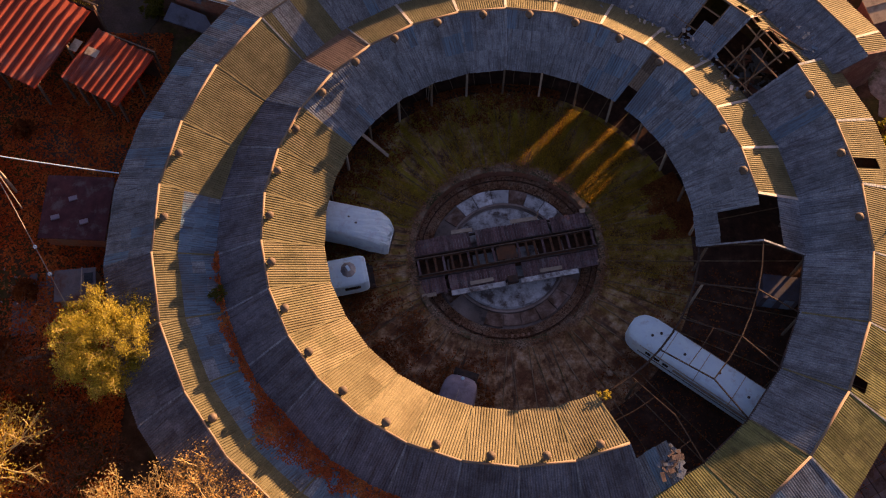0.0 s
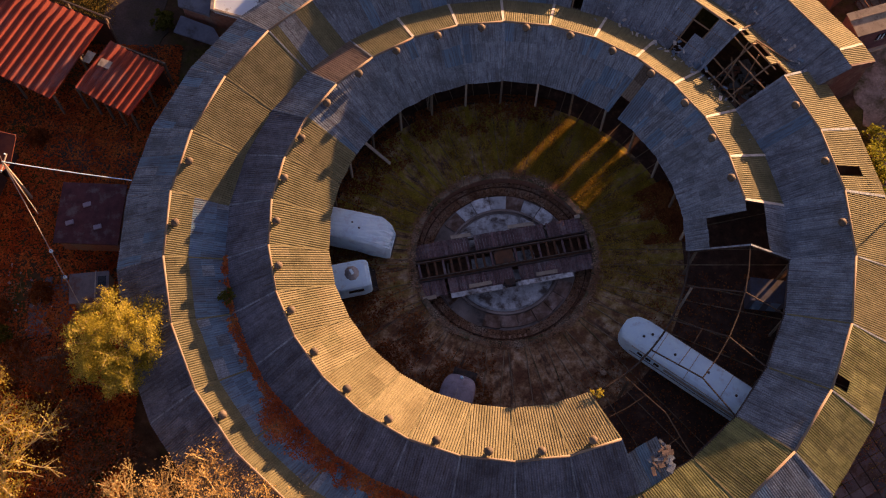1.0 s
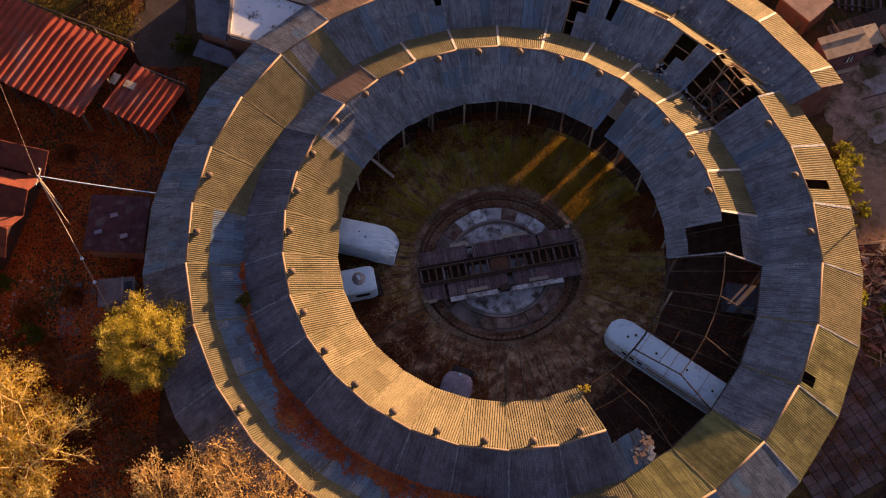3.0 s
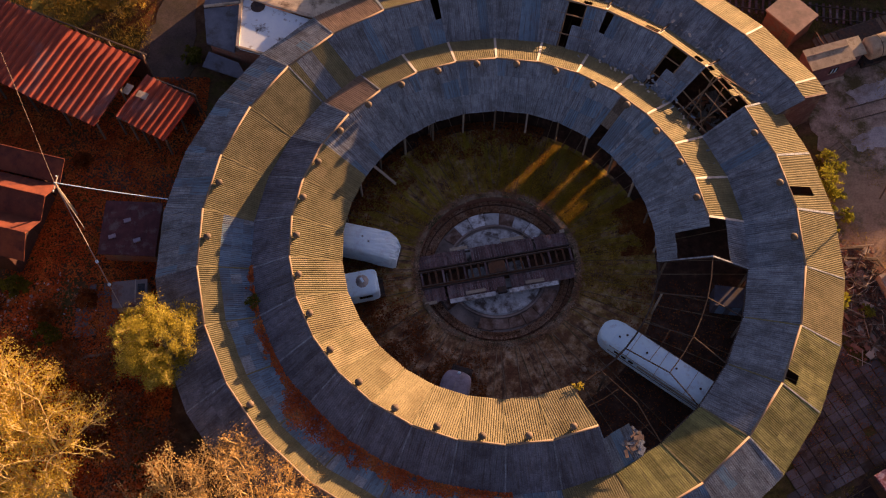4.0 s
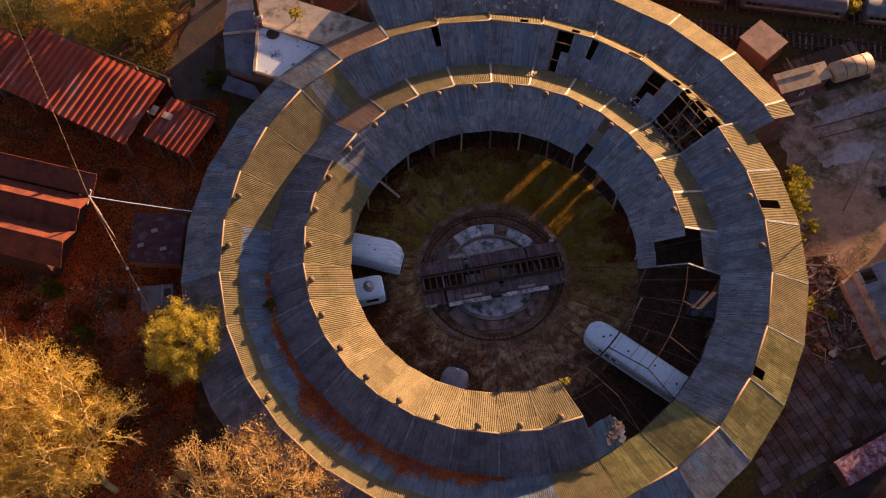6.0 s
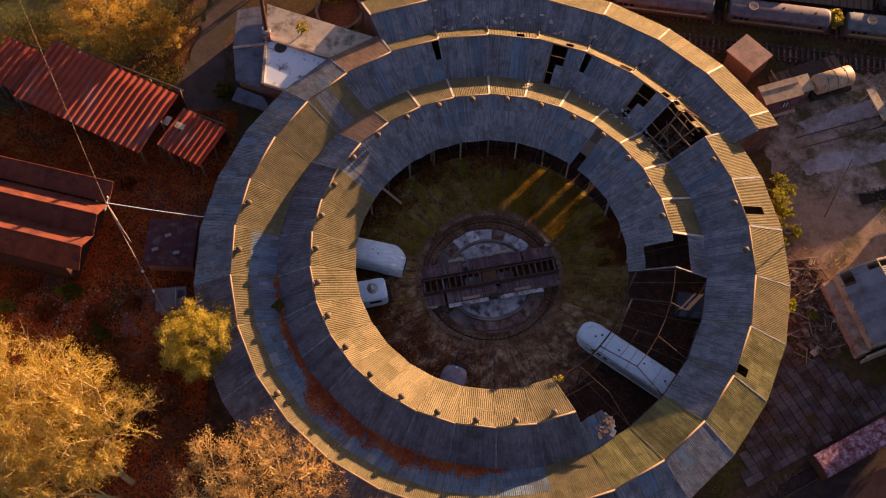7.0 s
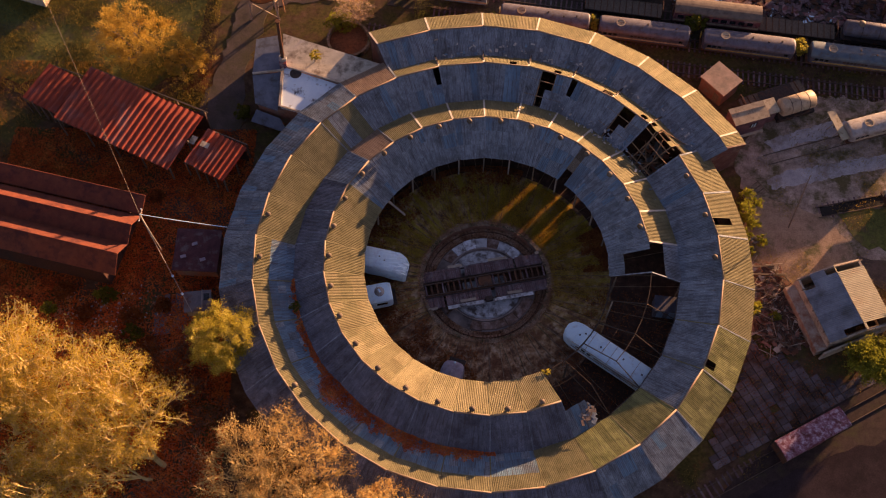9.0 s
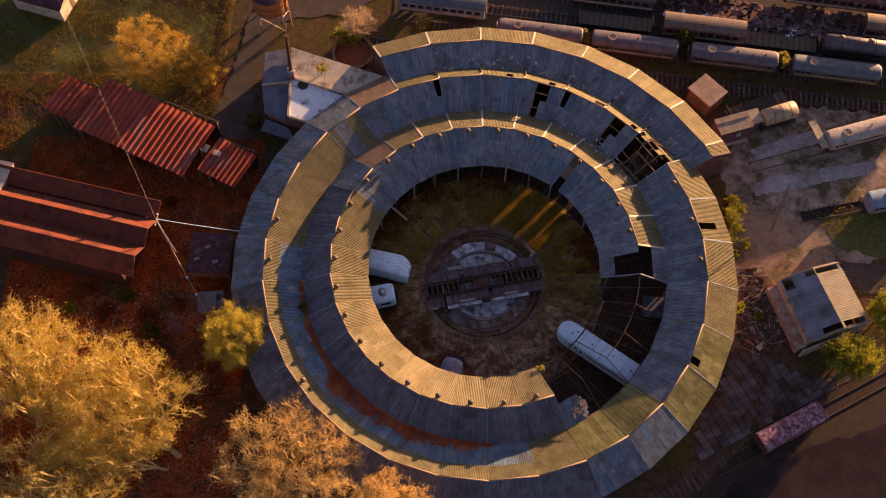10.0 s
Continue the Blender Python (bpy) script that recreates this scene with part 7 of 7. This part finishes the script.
def litter(name, label, count, place, material, size=0.1, seed=1):
    """Loose leaves lying flat; place(rn) gives a point or None."""
    rn = random.Random(seed)
    verts, faces = [], []
    for i in range(count):
        c = place(rn)
        if c is None:
            continue
        a, s = rn.uniform(0, math.tau), size * rn.uniform(0.5, 1.4)
        u = Vector((math.cos(a), math.sin(a), rn.uniform(-0.35, 0.35))) * s
        v = Vector((-math.sin(a), math.cos(a), rn.uniform(-0.35, 0.35))) * s * 0.6
        b = len(verts)
        verts += [(c - u)[:], (c + v)[:], (c + u)[:], (c - v)[:]]
        faces.append((b, b + 1, b + 2, b + 3))
    me = bpy.data.meshes.new(name)
    me.from_pydata(verts, [], faces)
    me.materials.append(material)
    return tagged(new(name, me), label, "leaf litter", kind="stuff")


def in_valley(rn):
    az = rn.uniform(-182, -96)
    d = rn.uniform(-0.6, 3.0)
    r0 = VALLEY[0] + d
    p = pol(12, az)
    f = 0.85 + 1.5 * noise.noise(p * 0.42 + Vector((3, 1, 0))) + 0.5 * noise.noise(p * 1.7)
    f += 0.3 * max(0.0, 1 - abs(az + 150) / 24)
    f *= min(1.0, (az + 182) / 24, (-94 - az) / 14)
    f *= 1.0 if az < -130 else max(0.35, 1 - (az + 130) / 12)
    edge = f * 1.45 + 0.5 * noise.noise(Vector((az * 0.9, d * 2.5, 0)))
    if d > max(0.12, edge) * rn.uniform(0.55, 1.1) or d < -0.25 - 0.2 * f or noise.noise(pol(r0, az) * 1.1) < rn.uniform(-0.75, 0.0):
        return None
    z = VALLEY[1] + d * ((RIDGE2[1] - VALLEY[1]) / (RIDGE2[0] - VALLEY[0]) if d > 0 else (VALLEY[1] - RIDGE[1]) / (VALLEY[0] - RIDGE[0]))
    return pol(r0, az, z + 0.07 + rn.uniform(0, 0.06))


def on_court(rn):
    az, r = rn.uniform(-175, -85), 8.6 + 9 * rn.random() ** 0.6
    p = pol(r, az)
    if noise.noise(p * 0.45) + 0.35 * (r - 11) / 4 < rn.uniform(-0.25, 0.35):
        return None
    return Vector((p.x, p.y, 0.06 + rn.uniform(0, 0.05)))


def on_west(rn):
    x, y = rn.uniform(-64, -31), rn.uniform(-34, 22)
    if math.hypot(x, y) < 33.2 or noise.noise(Vector((x, y, 0)) * 0.25) < rn.uniform(-0.75, 0.25):
        return None
    return Vector((x, y, 0.06 + rn.uniform(0, 0.08)))


def on_stalls(rn):
    az, r = rn.uniform(94, 156), rn.uniform(13, 24)
    return pol(r, az, 0.06 + rn.uniform(0, 0.05)) if rn.random() < 0.6 else None


M_PITBITS = leafmat("pit_rubble", (0.20, 0.08, 0.045), (0.42, 0.22, 0.13), (0.58, 0.46, 0.36))
M_RUBBISH = leafmat("pale_rubbish", (0.35, 0.34, 0.38), (0.5, 0.5, 0.55), (0.65, 0.65, 0.7))
M_LEAF_WOOD = leafmat("woodland_floor_leaves", (0.42, 0.07, 0.02), (0.64, 0.14, 0.035), (0.76, 0.26, 0.07))
M_LEAF_DRIFT = leafmat("drifted_leaves", (0.44, 0.08, 0.025), (0.64, 0.15, 0.05), (0.76, 0.28, 0.09))
litter("gutter_leaves", "drift of red-brown leaves along the valley gutter", 36000, in_valley, M_LEAF_DRIFT, 0.095, 5)
litter("court_leaves", "red-brown leaves scattered over the turntable court", 14000, on_court, M_LEAF_RED, 0.10, 6)
litter("woodland_leaves", "thick red-brown leaf litter under the autumn trees", 170000, on_west, M_LEAF_WOOD, 0.12, 7)
def in_pit_ring(rn):
    if rn.random() < 0.4:
        az = rn.uniform(0, 360)
        return pol(rn.gauss(8.3, 0.22), az, 0.1 + rn.uniform(0, 0.03)) if noise.noise(pol(3, az)) > rn.uniform(-0.5, 0.3) else None
    return pol(rn.uniform(6.6, 7.85), rn.uniform(0, 360), -1.0 + rn.uniform(0, 0.06))


litter("pit_litter", "leaves and stones round the pit's ring rail", 20000, in_pit_ring, M_PITBITS, 0.07, 11)
def rubbish(rn):
    return Vector((rn.gauss(-47.2, 3.2), rn.gauss(-4.8, 1.8), 0.14 + rn.uniform(0, 0.1)))


litter("scattered_rubbish", "pale bits of rubbish scattered in the undergrowth", 110, rubbish, M_RUBBISH, 0.16, 12)


def under_eave(rn):
    az = rn.choice((rn.uniform(-88, 18), rn.uniform(62, 84)))
    r = 16.8 - 4.2 * rn.random() ** 1.4
    p = pol(r, az)
    return Vector((p.x, p.y, 0.06 + rn.uniform(0, 0.05))) if noise.noise(p * 0.5) + 0.4 * (r - 14) / 2 > rn.uniform(-0.2, 0.5) else None


def on_pavement(rn):
    p = Vector((27.0, -23.9, 0)) + Vector((0.883, 0.469, 0)) * rn.uniform(0, 24) + Vector((-0.469, 0.883, 0)) * rn.uniform(0, 17)
    if math.hypot(p.x, p.y) < 33.2 or noise.noise(p * 0.4) < rn.uniform(-0.3, 0.5):
        return None
    return Vector((p.x, p.y, 0.1 + rn.uniform(0, 0.02)))


litter("pavement_dirt", "dead leaves and dirt blown over the slab yard", 12000, on_pavement, M_LEAF_RED, 0.07, 15)
litter("eave_leaves", "red-brown leaves blown in under the court eaves", 22000, under_eave, M_LEAF_RED, 0.10, 14)
litter("stall_leaves", "dry leaves over the roofless stall floor", 5000, on_stalls, M_LEAF_RED, 0.09, 8)


def blades(name, label, count, place, material, h=0.25, seed=1):
    """Tufts of grass: upright narrow blades."""
    rn = random.Random(seed)
    verts, faces = [], []
    for i in range(count):
        c = place(rn)
        if c is None:
            continue
        a, s = rn.uniform(0, math.tau), h * rn.uniform(0.5, 1.4)
        u = Vector((math.cos(a), math.sin(a), 0)) * 0.035
        t = Vector((rn.uniform(-0.7, 0.7), rn.uniform(-0.7, 0.7), 1)) * s
        b = len(verts)
        verts += [(c - u)[:], (c + u)[:], (c + t)[:]]
        faces.append((b, b + 1, b + 2))
    me = bpy.data.meshes.new(name)
    me.from_pydata(verts, [], faces)
    me.materials.append(material)
    return tagged(new(name, me), label, "grass", kind="stuff")


def court_moss(rn):
    az, r = rn.uniform(-75, 110) if rn.random() < 0.6 else rn.gauss(38, 24), 8.5 + 7 * rn.random()
    p = pol(r, az)
    return Vector((p.x, p.y, 0.0)) if noise.noise(Vector((az * 0.12, r * 0.22, 3))) > rn.uniform(-0.6, 0.35) else None


def yard_grass(rn):
    x = rn.uniform(-10, 75)
    y = 41 - 0.139 * x + rn.uniform(-8, 2.2)
    return Vector((x, y, 0.0)) if math.hypot(x, y) > 40.2 and noise.noise(Vector((x, y, 0)) * 0.22) > rn.uniform(-0.4, 0.4) else None


def field(rn):
    x, y = rn.uniform(-80, -38), rn.uniform(22, 52)
    return Vector((x, y, 0.0)) if noise.noise(Vector((x, y, 5)) * 0.2) > rn.uniform(-0.5, 0.4) and y > 26 - (x + 60) * 0.35 else None


M_DRYGRASS = leafmat("dry_grass", (0.20, 0.14, 0.03), (0.30, 0.21, 0.045), (0.40, 0.28, 0.07))
M_COURTGRASS = leafmat("court_grass_blades", (0.319, 0.200, 0.033), (0.522, 0.350, 0.050), (0.696, 0.463, 0.077))
M_RUSTGRASS = leafmat("rusty_grass", (0.22, 0.10, 0.025), (0.34, 0.17, 0.04), (0.44, 0.25, 0.06))
M_FIELDGRASS = leafmat("field_grass_blades", (0.15, 0.115, 0.028), (0.24, 0.18, 0.04), (0.34, 0.25, 0.06))
M_TURFBLADE = leafmat("turf_blades", (0.08, 0.09, 0.018), (0.14, 0.145, 0.03), (0.22, 0.20, 0.045))


def east_yard(rn):
    x, y = rn.uniform(20, 62), rn.uniform(-30, 24)
    return Vector((x, y, 0.04)) if math.hypot(x, y) > 33.3 and y > -24.6 + 0.33 * (x - 33) and y > -29 + 0.8 * (x - 27) and noise.noise(Vector((x, y, 9)) * 0.28) > rn.uniform(-0.05, 0.5) else None


def rough_west(rn):
    x, y = rn.uniform(-82, -52), rn.uniform(8, 33)
    return Vector((x, y, 0.0)) if noise.noise(Vector((x, y, 2)) * 0.25) > rn.uniform(-0.6, 0.4) else None


def brambles():
    """Long bent dead stems over the leaf litter."""
    rn = random.Random(77)
    verts, faces = [], []
    for i in range(2600):
        x, y = rn.uniform(-54, -33), rn.uniform(-30, -3)
        if math.hypot(x, y) < 33.6:
            continue
        p = Vector((x, y, 0.05))
        d = Vector((rn.uniform(-1, 1), rn.uniform(-1, 1), rn.uniform(0.7, 1.6))).normalized()
        l = rn.uniform(0.9, 2.6)
        side = d.cross(Vector((0, 0, 1))).normalized()
        up = side.cross(d)
        s0 = len(verts)
        for j in range(5):
            t = j / 4
            c = p + d * l * t - Vector((0, 0, 0.75 * l * t * t)) + Vector((0, 0, 0.1))
            w = 0.022 * (1 - 0.7 * t)
            verts.extend((c + (side * math.cos(a) + up * math.sin(a)) * w)[:] for a in (0, 2.1, 4.2))
        for j in range(4):
            for m in range(3):
                b, q = s0 + 3 * j, (m + 1) % 3
                faces.append((b + m, b + q, b + 3 + q, b + 3 + m))
    me = bpy.data.meshes.new("bramble_stems")
    me.from_pydata(verts, [], faces)
    me.materials.append(M_STEM)
    return tagged(new("bramble_stems", me), "arching dead bramble stems over leaf litter", "brambles", kind="stuff")


M_STEM = mat("dead_stems", [(0.3, (0.34, 0.16, 0.09)), (0.7, (0.55, 0.31, 0.19))], 2.0, bump=0.0)
brambles()
blades("rough_western_grass", "rusty dry grass beside the gabled shed", 60000, rough_west, M_RUSTGRASS, 0.28, 14)
blades("east_yard_weeds", "thin dry weeds over the eastern yard", 60000, east_yard, M_DRYGRASS, 0.22, 9)
blades("court_grass", "moss and grass between the stall tracks", 130000, court_moss, M_COURTGRASS, 0.11, 2)
blades("yard_grass", "short grass between the yard tracks", 60000, yard_grass, M_TURFBLADE, 0.2, 3)
blades("field_grass_tufts", "dry yellow grass tufts in the field", 90000, field, M_FIELDGRASS, 0.3, 4)
